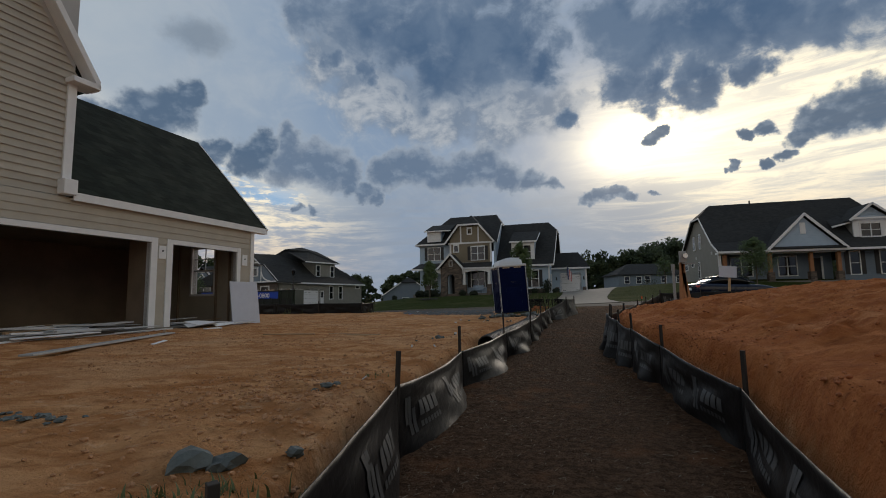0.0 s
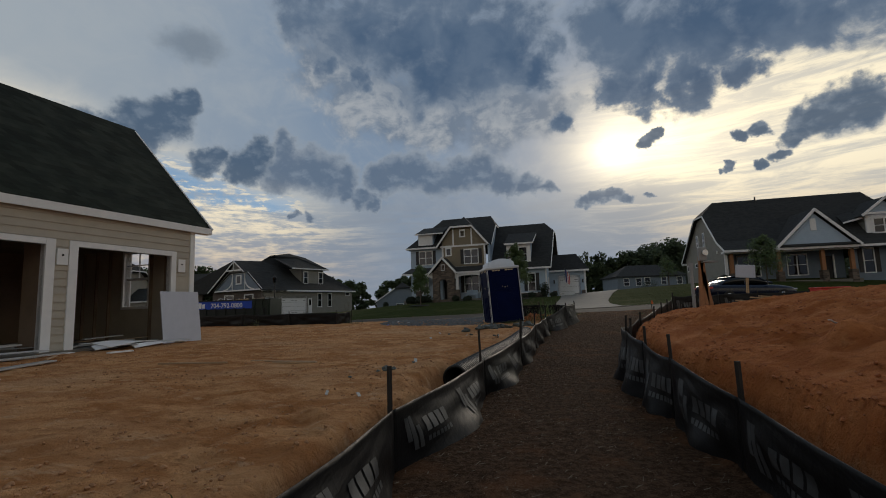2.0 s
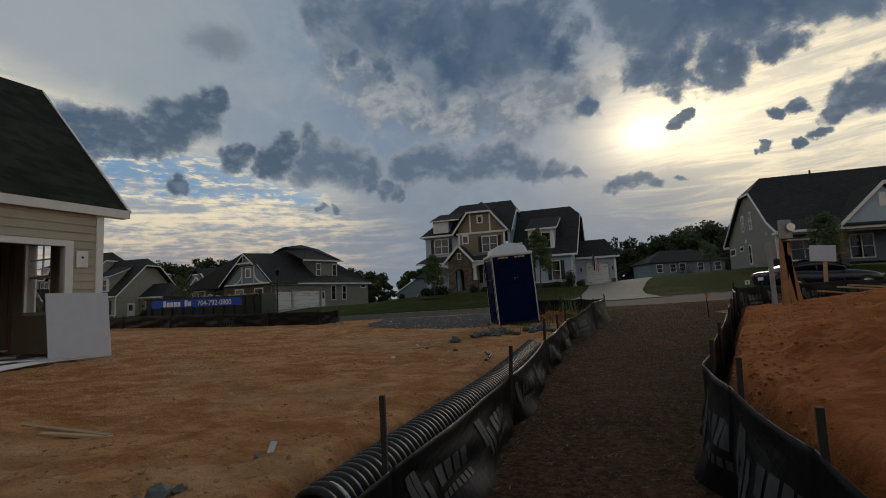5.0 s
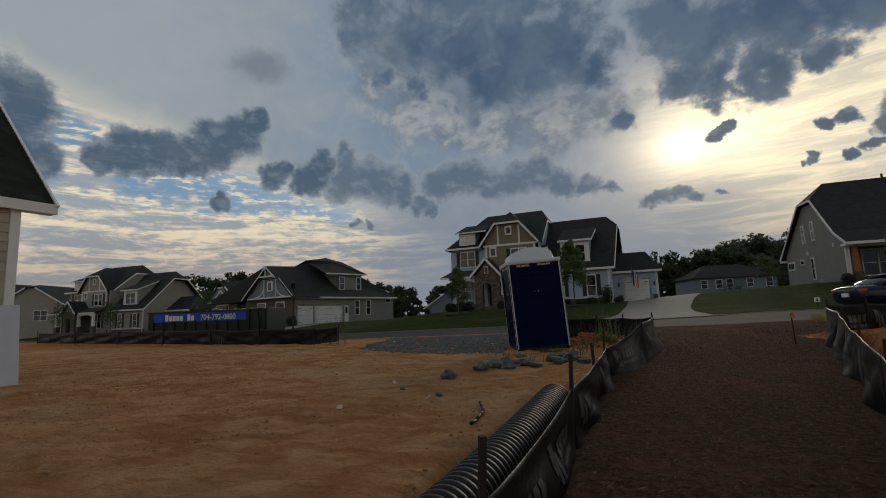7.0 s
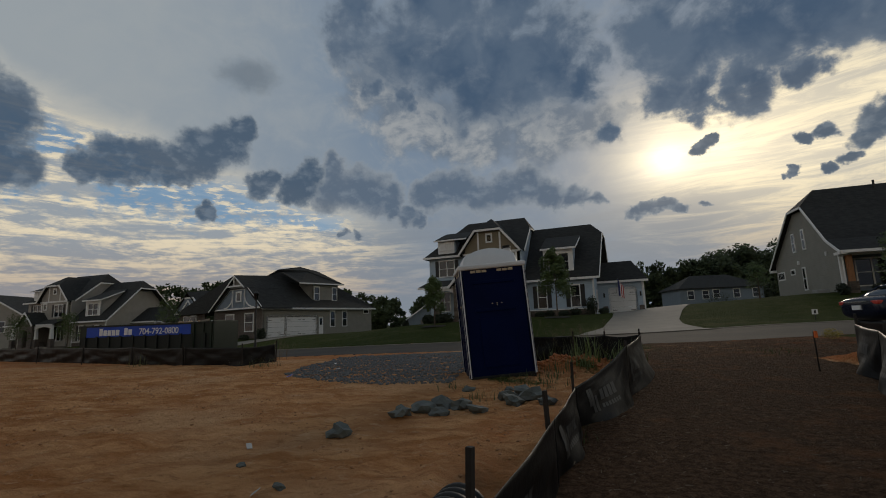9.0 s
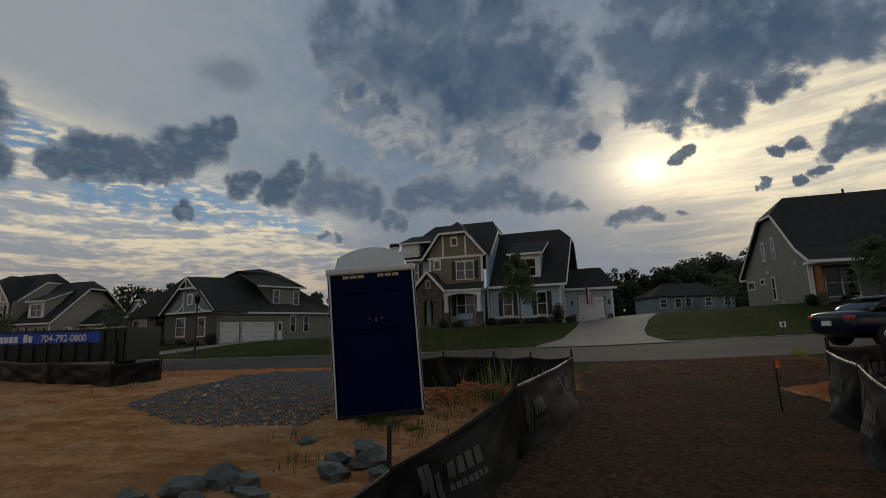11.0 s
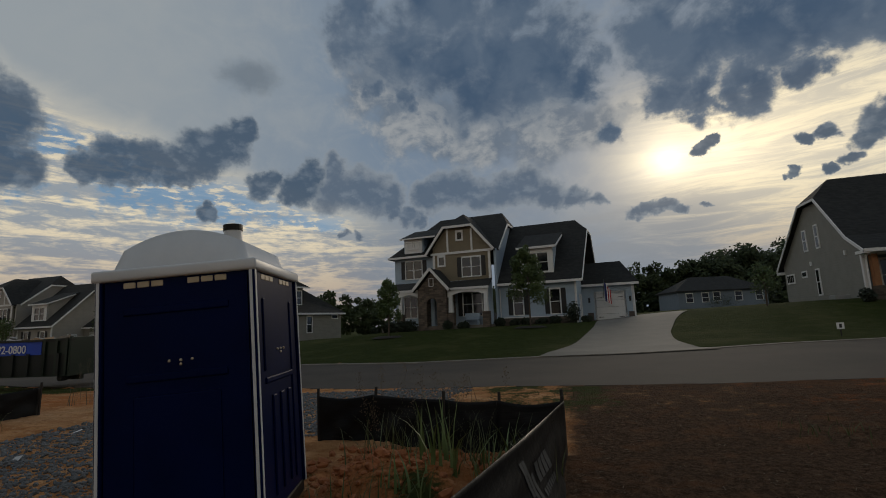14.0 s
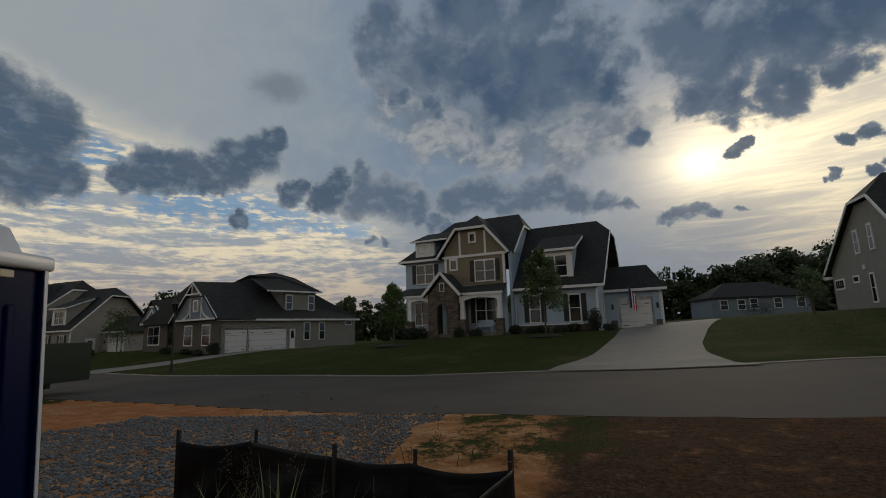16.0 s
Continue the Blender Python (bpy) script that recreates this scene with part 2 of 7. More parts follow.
build_sky()
sun_data = bpy.data.lights.new("sun", "SUN")
sun_data.energy, sun_data.angle, sun_data.color = 0.55, radians(14), (1.0, 0.84, 0.66)
sun = new("sun", sun_data)
_d = Vector((math.sin(radians(SUN_AZ)) * math.cos(radians(SUN_EL)), math.cos(radians(SUN_AZ)) * math.cos(radians(SUN_EL)), math.sin(radians(SUN_EL))))
sun.matrix_world = look(_d * 60, (0, 0, 0))


# ---- materials ----
def material(name, colors, rough=0.7, metal=0.0, scale=4.0, fine=40.0, bump=0.2, depth=0.01, spread=0.0, spec=0.5):
    """Two colours mixed by coarse and fine noise, with relief; spread varies the tone piece by piece."""
    m = bpy.data.materials.new(name)
    m.use_nodes = True
    g = Graph(m.node_tree)
    bsdf = m.node_tree.nodes["Principled BSDF"]
    co = g.n("ShaderNodeTexCoord").outputs["Object"]
    a = g.noise(co, scale, 5, 0.6)
    b = g.noise(co, fine, 4, 0.6)
    f = g.m("ADD", g.m("MULTIPLY", g.step(a, 0.3, 0.7), 0.6), g.m("MULTIPLY", b, 0.4))
    col = g.mix(f, colors[0], colors[1])
    if spread:
        r = g.n("ShaderNodeObjectInfo").outputs["Random"]
        k = g.m("ADD", 1.0 - spread, g.m("MULTIPLY", r, 2 * spread))
        col = g.mix(1.0, col, g.xyz(k, k, k), "MULTIPLY")
    g.link(col, bsdf.inputs["Base Color"])
    g.put(bsdf.inputs["Roughness"], g.m("ADD", rough - 0.08, g.m("MULTIPLY", a, 0.16)))
    bsdf.inputs["Metallic"].default_value = metal
    bsdf.inputs["Specular IOR Level"].default_value = spec
    if bump:
        bn = g.n("ShaderNodeBump")
        bn.inputs["Strength"].default_value = bump
        bn.inputs["Distance"].default_value = depth
        g.link(b, bn.inputs["Height"])
        g.link(bn.outputs[0], bsdf.inputs["Normal"])
    return m


def row_material(name, colors, pitch, rough=0.75, depth=0.012, tab=0.0):
    """Courses along z (lap siding) or shingles with tabs: relief in rows of that pitch."""
    m = material(name, colors, rough, scale=1.5, fine=60, bump=0)
    g = Graph(m.node_tree)
    bsdf = m.node_tree.nodes["Principled BSDF"]
    co = g.n("ShaderNodeTexCoord").outputs["Object"]
    sep = g.n("ShaderNodeSeparateXYZ")
    g.link(co, sep.inputs[0])
    h = g.m("FRACT", g.m("DIVIDE", sep.outputs[2], pitch))
    h = g.m("SUBTRACT", 1.0, h)
    bn = g.n("ShaderNodeBump")
    bn.inputs["Strength"].default_value = 0.9
    bn.inputs["Distance"].default_value = depth
    g.link(h, bn.inputs["Height"])
    g.link(bn.outputs[0], bsdf.inputs["Normal"])
    if tab:
        row = g.m("FLOOR", g.m("DIVIDE", sep.outputs[2], pitch))
        along = g.m("ADD", g.m("ADD", sep.outputs[0], sep.outputs[1]), g.m("MULTIPLY", row, 0.37))
        cell = g.m("FLOOR", g.m("DIVIDE", along, tab))
        wn = g.n("ShaderNodeTexWhiteNoise", noise_dimensions="2D")
        g.link(g.xyz(cell, row, 0.0), wn.inputs["Vector"])
        old = bsdf.inputs["Base Color"].links[0].from_socket
        k = g.m("ADD", 0.65, g.m("MULTIPLY", wn.outputs["Value"], 0.7))
        g.link(g.mix(1.0, old, g.xyz(k, k, k), "MULTIPLY"), bsdf.inputs["Base Color"])
    return m


def masonry(name, c1, c2, mortar, w, h, uneven=0.5):
    m = material(name, (c1, c2), 0.85, scale=3, fine=30, bump=0)
    g = Graph(m.node_tree)
    bsdf = m.node_tree.nodes["Principled BSDF"]
    co = g.n("ShaderNodeTexCoord").outputs["Object"]
    sep = g.n("ShaderNodeSeparateXYZ")
    g.link(co, sep.inputs[0])
    br = g.n("ShaderNodeTexBrick")
    g.link(g.xyz(g.m("ADD", sep.outputs[0], sep.outputs[1]), sep.outputs[2], 0.0), br.inputs["Vector"])
    br.inputs["Scale"].default_value = 1.0
    br.inputs["Brick Width"].default_value, br.inputs["Row Height"].default_value = w, h
    br.inputs["Mortar Size"].default_value = 0.012
    br.inputs["Bias"].default_value = uneven - 0.5
    for i, c in zip((1, 2, 3), (c1, c2, mortar)):
        br.inputs[i].default_value = (*c, 1)
    g.link(br.outputs[0], bsdf.inputs["Base Color"])
    bn = g.n("ShaderNodeBump", invert=True)
    bn.inputs["Strength"].default_value, bn.inputs["Distance"].default_value = 0.8, 0.02
    g.link(br.outputs[1], bn.inputs["Height"])
    g.link(bn.outputs[0], bsdf.inputs["Normal"])
    return m


def glass_dark(name, color, rough=0.06):
    m = material(name, (color, color), rough, scale=0.7, fine=3, bump=0.04, depth=0.02, spec=0.9)
    return m


WHITE = material("white_trim", ((0.66, 0.67, 0.68), (0.76, 0.76, 0.76)), 0.55, fine=25, bump=0.05)
BEIGE = material("beige_siding", ((0.36, 0.325, 0.265), (0.44, 0.40, 0.33)), 0.6, scale=2.0, fine=80, bump=0.15, depth=0.003, spread=0.05)
BLUE_SIDING = row_material("pale_blue_siding", ((0.33, 0.42, 0.52), (0.39, 0.48, 0.58)), 0.17)
TAN_SIDING = row_material("khaki_siding", ((0.185, 0.155, 0.105), (0.225, 0.19, 0.13)), 0.2)
GREY_SIDING = row_material("taupe_siding", ((0.20, 0.195, 0.175), (0.25, 0.245, 0.22)), 0.17)
SLATE_SIDING = row_material("slate_blue_siding", ((0.13, 0.17, 0.22), (0.17, 0.21, 0.26)), 0.17)
CREAM_SIDING = row_material("cream_siding", ((0.28, 0.265, 0.24), (0.34, 0.32, 0.29)), 0.17)
SHINGLE = row_material("charcoal_shingle", ((0.011, 0.012, 0.012), (0.022, 0.023, 0.022)), 0.10, 0.95, 0.02, tab=0.3)
SHINGLE_NEAR = row_material("weathered_shingle", ((0.008, 0.012, 0.009), (0.026, 0.030, 0.022)), 0.14, 0.95, 0.03, tab=0.3)
SHINGLE_NEAR.node_tree.nodes["Principled BSDF"].inputs["Specular IOR Level"].default_value = 0.12
STONE = masonry("field_stone", (0.06, 0.046, 0.037), (0.17, 0.13, 0.10), (0.10, 0.085, 0.07), 0.35, 0.15)
BRICK = masonry("dark_brick", (0.075, 0.055, 0.048), (0.14, 0.105, 0.09), (0.13, 0.12, 0.11), 0.22, 0.075)
GLASS = glass_dark("window_glass", (0.008, 0.010, 0.013), 0.08)
BLACK = material("black_shutter", ((0.012, 0.012, 0.014), (0.02, 0.02, 0.022)), 0.6, bump=0.1)
WOOD = material("raw_lumber", ((0.30, 0.19, 0.10), (0.42, 0.28, 0.16)), 0.8, scale=3, fine=50, bump=0.3, depth=0.004, spread=0.2)
CEDAR = material("cedar_post", ((0.27, 0.12, 0.05), (0.36, 0.17, 0.075)), 0.7, bump=0.2)
STAKE = material("dark_stake", ((0.012, 0.010, 0.009), (0.028, 0.022, 0.018)), 0.85, fine=60, bump=0.4, depth=0.004)
def crease_material():
    m = material("black_woven_fabric", ((0.006, 0.006, 0.007), (0.013, 0.013, 0.014)), 0.44, scale=3, fine=220, bump=0, spec=0.12)
    g = Graph(m.node_tree)
    bsdf = m.node_tree.nodes["Principled BSDF"]
    co = g.n("ShaderNodeTexCoord").outputs["Object"]
    sep = g.n("ShaderNodeSeparateXYZ")
    g.link(co, sep.inputs[0])
    along = g.m("ADD", g.m("MULTIPLY", sep.outputs[1], 0.9), g.m("MULTIPLY", sep.outputs[0], 0.45))
    a = g.noise(g.xyz(g.m("MULTIPLY", g.m("ADD", along, g.m("MULTIPLY", sep.outputs[2], 0.9)), 1.4), g.m("MULTIPLY", g.m("SUBTRACT", sep.outputs[2], g.m("MULTIPLY", along, 0.35)), 9.0), 0.0), 1.7, 5, 0.6, 0.5)
    b = g.noise(g.xyz(g.m("MULTIPLY", along, 6.0), g.m("MULTIPLY", sep.outputs[2], 2.0), 3.0), 1.5, 4, 0.55, 0.4)
    h = g.m("ADD", a, g.m("MULTIPLY", b, 0.6))
    bn = g.n("ShaderNodeBump")
    bn.inputs["Strength"].default_value, bn.inputs["Distance"].default_value = 0.32, 0.025
    g.link(h, bn.inputs["Height"])
    g.link(bn.outputs[0], bsdf.inputs["Normal"])
    return m


FABRIC = crease_material()
INK = material("grey_print", ((0.028, 0.030, 0.033), (0.062, 0.066, 0.070)), 0.5, scale=9, fine=60, bump=0.1)
NAVY = material("navy_plastic", ((0.0006, 0.004, 0.030), (0.0010, 0.006, 0.046)), 0.42, scale=2, fine=50, bump=0.05, spec=0.05)
LIDGREY = material("pale_grey_plastic", ((0.50, 0.53, 0.56), (0.60, 0.62, 0.64)), 0.4, scale=2, fine=50, bump=0.05)
CREAMP = material("cream_vent", ((0.45, 0.38, 0.27), (0.55, 0.47, 0.35)), 0.5)
PIPE = material("black_plastic_pipe", ((0.006, 0.007, 0.007), (0.014, 0.014, 0.013)), 0.5, fine=30, bump=0.05, spec=0.25)
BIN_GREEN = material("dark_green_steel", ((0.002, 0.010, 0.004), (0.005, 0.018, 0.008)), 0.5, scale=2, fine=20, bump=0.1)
BIN_BLUE = material("bright_blue_paint", ((0.006, 0.05, 0.42), (0.010, 0.07, 0.52)), 0.5, scale=2, fine=30, bump=0.05)
# the bin's green again, with the shade on its front put into the colour
BIN_DARK = material("shaded_green_steel", ((0.003, 0.006, 0.005), (0.006, 0.010, 0.007)), 0.6)
LETTER = material("white_lettering", ((0.70, 0.72, 0.74), (0.8, 0.8, 0.8)), 0.5, bump=0)
CONCRETE = material("concrete", ((0.13, 0.118, 0.10), (0.19, 0.175, 0.148)), 0.85, scale=1.2, fine=40, bump=0.2, depth=0.004)
KERB = material("stained_kerb", ((0.15, 0.13, 0.11), (0.24, 0.21, 0.18)), 0.9, scale=1.0, fine=30, bump=0.2)
ASPHALT = material("asphalt", ((0.055, 0.048, 0.042), (0.098, 0.084, 0.070)), 0.9, scale=0.35, fine=90, bump=0.4, depth=0.006, spec=0.12)
DRYWALL = material("drywall", ((0.40, 0.40, 0.40), (0.48, 0.47, 0.46)), 0.9, scale=1, fine=30, bump=0.1)
STUDS = material("bare_brown_sheathing", ((0.17, 0.125, 0.09), (0.27, 0.205, 0.15)), 0.9, scale=1, fine=25, bump=0.2)
SHEET = material("white_foam_sheet", ((0.46, 0.48, 0.55), (0.52, 0.54, 0.61)), 0.6, bump=0.05)
ROCK = material("grey_rock", ((0.045, 0.055, 0.054), (0.13, 0.145, 0.14)), 0.85, scale=6, fine=40, bump=0.6, depth=0.01, spread=0.2)
GRAVEL = material("blue_grey_gravel", ((0.05, 0.054, 0.058), (0.17, 0.18, 0.19)), 0.85, scale=14, fine=60, bump=0.4)
CLOD = material("clay_clod", ((0.25, 0.12, 0.052), (0.44, 0.24, 0.12)), 0.95, scale=9, fine=50, bump=0.6, depth=0.01)
GRASSBLADE = material("grass_blade", ((0.045, 0.075, 0.02), (0.12, 0.13, 0.05)), 0.7, scale=2, fine=20, bump=0)
STRAW = material("straw", ((0.09, 0.068, 0.045), (0.22, 0.17, 0.115)), 0.85, scale=9, fine=40, bump=0)
LEAF = material("leaf_green", ((0.035, 0.065, 0.015), (0.085, 0.12, 0.03)), 0.7, scale=1.2, fine=9, bump=0)
LEAF_FAR = material("woodland_leaf", ((0.020, 0.036, 0.012), (0.052, 0.070, 0.022)), 0.85, scale=0.15, fine=1.5, bump=0)
SHRUB = material("dark_shrub", ((0.012, 0.02, 0.010), (0.03, 0.04, 0.02)), 0.8, scale=2, fine=12, bump=0)
BARK = material("bark", ((0.06, 0.045, 0.035), (0.11, 0.085, 0.065)), 0.9, bump=0.5, depth=0.01)
MULCH = material("dark_mulch", ((0.012, 0.010, 0.008), (0.03, 0.024, 0.018)), 0.95, scale=6, fine=40, bump=0.6, depth=0.02)
CARPAINT = material("dark_blue_car_paint", ((0.004, 0.007, 0.020), (0.006, 0.010, 0.028)), 0.22, bump=0, spec=0.4)
CARGLASS = glass_dark("car_glass", (0.006, 0.007, 0.009), 0.1)
CARGLASS.node_tree.nodes["Principled BSDF"].inputs["Specular IOR Level"].default_value = 0.35
RUBBER = material("tyre_rubber", ((0.012, 0.012, 0.012), (0.02, 0.02, 0.02)), 0.8)
CHROME = material("bright_metal", ((0.6, 0.6, 0.6), (0.7, 0.7, 0.7)), 0.25, metal=1.0, bump=0)
RED = material("red_plastic", ((0.42, 0.03, 0.02), (0.52, 0.05, 0.03)), 0.45, bump=0.05)
ORANGE = material("orange_flag", ((0.75, 0.16, 0.04), (0.85, 0.2, 0.05)), 0.6)
FLAGBLUE = material("flag_blue", ((0.02, 0.03, 0.12), (0.03, 0.04, 0.15)), 0.7)
FLAGRED = material("flag_red", ((0.4, 0.03, 0.03), (0.5, 0.05, 0.05)), 0.7)
PVC = material("grey_pipe", ((0.22, 0.23, 0.23), (0.30, 0.30, 0.30)), 0.5)


# ---- mesh helpers ----
def part(name, bm, mat, parent=None, label="", smooth=False):
    me = bpy.data.meshes.new(name)
    bm.normal_update()
    bm.to_mesh(me)
    bm.free()
    if smooth:
        for p in me.polygons:
            p.use_smooth = True
    me.materials.append(mat)
    ob = new(name, me)
    if parent is not None:
        ob.parent = parent
    if label:
        tagged(ob, label)
    return ob


def mesh_part(name, verts, faces, mat, parent=None, label="", smooth=False):
    me = bpy.data.meshes.new(name)
    me.from_pydata(verts, [], faces)
    me.update()
    if smooth:
        for p in me.polygons:
            p.use_smooth = True
    me.materials.append(mat)
    ob = new(name, me)
    if parent is not None:
        ob.parent = parent
    if label:
        tagged(ob, label)
    return ob


def thing(name, m, label, category, group="", kind=""):
    ob = new(name)
    ob.matrix_basis = m
    ob.empty_display_size = 0.2
    return tagged(ob, label, category, group, kind)


def box(bm, x0, x1, y0, y1, z0, z1, m=None, bevel=0.0):
    made = bmesh.ops.create_cube(bm, size=1.0)["verts"]
    mm = Matrix.Translation(((x0 + x1) / 2, (y0 + y1) / 2, (z0 + z1) / 2)) @ Matrix.Diagonal((abs(x1 - x0), abs(y1 - y0), abs(z1 - z0), 1))
    bmesh.ops.transform(bm, matrix=(m @ mm) if m else mm, verts=made)
    if bevel:
        edges = list({e for v in made for e in v.link_edges})
        bmesh.ops.bevel(bm, geom=edges, offset=bevel, segments=2, affect="EDGES", profile=0.5)
    return made


def boxed(name, dims, mat, parent, label="", bevel=0.0, m=None):
    bm = bmesh.new()
    box(bm, *dims, m=m, bevel=bevel)
    return part(name, bm, mat, parent, label)


def slab(bm, pts, thick, way=(0, 0, -1)):
    """A flat polygon given thickness along way."""
    w = Vector(way) * thick
    a = [bm.verts.new(p) for p in pts]
    b = [bm.verts.new(Vector(p) + w) for p in pts]
    bm.faces.new(a)
    bm.faces.new(b[::-1])
    n = len(pts)
    for i in range(n):
        bm.faces.new((a[i], b[i], b[(i + 1) % n], a[(i + 1) % n]))


def slabbed(name, pts, thick, mat, parent, way=(0, 0, -1), label=""):
    bm = bmesh.new()
    slab(bm, pts, thick, way)
    bmesh.ops.recalc_face_normals(bm, faces=bm.faces[:])
    return part(name, bm, mat, parent, label)


def tube(bm, p, q, r0, r1=None, seg=10):
    p, q = Vector(p), Vector(q)
    r1 = r0 if r1 is None else r1
    d = q - p
    made = bmesh.ops.create_cone(bm, cap_ends=True, segments=seg, radius1=r0, radius2=r1, depth=d.length)["verts"]
    bmesh.ops.transform(bm, matrix=Matrix.Translation((p + q) / 2) @ d.to_track_quat("Z", "Y").to_matrix().to_4x4(), verts=made)
    return made


def wall_cells(bm, u0, u1, z0, z1, v0, v1, holes=()):
    """A wall along u, v0 to v1 thick, one closed shell with rectangular openings (u, u, z, z) right through it."""
    us = sorted({u0, u1, *[h[0] for h in holes], *[h[1] for h in holes]})
    zs = sorted({z0, z1, *[h[2] for h in holes], *[h[3] for h in holes]})
    us, zs = [u for u in us if u0 <= u <= u1], [z for z in zs if z0 <= z <= z1]
    pts = {}

    def at(i, k, j):
        if (i, k, j) not in pts:
            pts[i, k, j] = bm.verts.new((us[i], (v0, v1)[k], zs[j]))
        return pts[i, k, j]

    def solid(i, j):
        if not (0 <= i < len(us) - 1 and 0 <= j < len(zs) - 1):
            return False
        mu, mz = (us[i] + us[i + 1]) / 2, (zs[j] + zs[j + 1]) / 2
        return not any(h[0] < mu < h[1] and h[2] < mz < h[3] for h in holes)

    for i in range(len(us) - 1):
        for j in range(len(zs) - 1):
            if not solid(i, j):
                continue
            bm.faces.new((at(i, 0, j), at(i + 1, 0, j), at(i + 1, 0, j + 1), at(i, 0, j + 1)))
            bm.faces.new((at(i, 1, j), at(i, 1, j + 1), at(i + 1, 1, j + 1), at(i + 1, 1, j)))
            for di, dj, a, b in ((-1, 0, (0, 0), (0, 1)), (1, 0, (1, 1), (1, 0)), (0, -1, (1, 0), (0, 0)), (0, 1, (0, 1), (1, 1))):
                if not solid(i + di, j + dj):
                    bm.faces.new((at(i + a[0], 0, j + a[1]), at(i + b[0], 0, j + b[1]), at(i + b[0], 1, j + b[1]), at(i + a[0], 1, j + a[1])))
    bmesh.ops.recalc_face_normals(bm, faces=bm.faces[:])


def walled(name, u0, u1, z0, z1, v0, v1, holes, mat, parent, label="", along="u"):
    bm = bmesh.new()
    wall_cells(bm, u0, u1, z0, z1, v0, v1, holes)
    if along == "v":
        bmesh.ops.transform(bm, matrix=Matrix(((0, 1, 0, 0), (1, 0, 0, 0), (0, 0, 1, 0), (0, 0, 0, 1))), verts=bm.verts[:])
        bmesh.ops.reverse_faces(bm, faces=bm.faces[:])
    return part(name, bm, mat, parent, label)


def window(parent, u0, u1, z0, z1, v, units=2, shutters=False, swap=False, trim=0.09, bars=True):
    """A sash window in the wall at v: white frame, muntins, dark panes; shutters beside it."""
    def turn(bm):
        if swap:
            bmesh.ops.transform(bm, matrix=Matrix(((0, 1, 0, 0), (1, 0, 0, 0), (0, 0, 1, 0), (0, 0, 0, 1))), verts=bm.verts[:])
            bmesh.ops.reverse_faces(bm, faces=bm.faces[:])
    bm = bmesh.new()
    f = -0.05
    box(bm, u0 - trim, u0, v + f, v + 0.06, z0 - trim, z1 + trim * 1.4)
    box(bm, u1, u1 + trim, v + f, v + 0.06, z0 - trim, z1 + trim * 1.4)
    box(bm, u0, u1, v + f, v + 0.06, z1, z1 + trim * 1.4)
    box(bm, u0, u1, v + f - 0.03, v + 0.06, z0 - trim, z0)
    w = (u1 - u0) / units
    for i in range(1, units):
        box(bm, u0 + w * i - 0.05, u0 + w * i + 0.05, v + f + 0.01, v + 0.05, z0, z1)
    if bars:
        for i in range(units):
            a = u0 + w * i + (0.05 if i else 0)
            b = u0 + w * (i + 1) - (0.05 if i < units - 1 else 0)
            box(bm, a, b, v - 0.02, v + 0.04, (z0 + z1) / 2 - 0.025, (z0 + z1) / 2 + 0.025)
    turn(bm)
    fr = part("window", bm, WHITE, parent)
    for i in range(units):
        for c, d in ((z0, (z0 + z1) / 2), ((z0 + z1) / 2, z1)) if bars else ((z0, z1),):
            bm = bmesh.new()
            box(bm, u0 + w * i, u0 + w * (i + 1), v + 0.02, v + 0.035, c, d)
            turn(bm)
            part("pane", bm, GLASS, fr)
    if shutters:
        sw = 0.38
        for a in (u0 - trim - sw - 0.02, u1 + trim + 0.02):
            bm = bmesh.new()
            box(bm, a, a + sw, v - 0.04, v, z0 - 0.02, z1 + 0.08)
            for j in range(2):
                zc = z0 + (z1 - z0) * (0.27 + 0.48 * j)
                box(bm, a + 0.07, a + sw - 0.07, v - 0.055, v - 0.04, zc - 0.3, zc + 0.3)
            turn(bm)
            part("shutter", bm, BLACK, parent)


def gable_wall(name, pts, v0, v1, mat, parent, swap=False, label=""):
    """An upright polygon (u, z) with thickness from v0 to v1."""
    bm = bmesh.new()
    if swap:
        slab(bm, [(v0, u, z) for u, z in pts], v1 - v0, (1, 0, 0))
    else:
        slab(bm, [(u, v0, z) for u, z in pts], v1 - v0, (0, 1, 0))
    bmesh.ops.recalc_face_normals(bm, faces=bm.faces[:])
    return part(name, bm, mat, parent, label)


def roof_trim(parent, p, q, w=0.2, t=0.06):
    """A white board along an edge of a roof."""
    bm = bmesh.new()
    p, q = Vector(p), Vector(q)
    d = q - p
    m = Matrix.Translation((p + q) / 2) @ d.to_track_quat("X", "Z").to_matrix().to_4x4()
    box(bm, -d.length / 2, d.length / 2, -t / 2, t / 2, -w / 2, w / 2, m=m)
    return part("trim", bm, WHITE, parent)


# ---- ground ----
def smooth(a, b, x):
    k = min(1.0, max(0.0, (x - a) / (b - a)))
    return k * k * (3 - 2 * k)


def ramp(x, *knots):
    for (a, u), (b, v) in zip(knots, knots[1:]):
        if x <= b:
            return u + (v - u) * max(0.0, (x - a) / (b - a))
    return knots[-1][1]


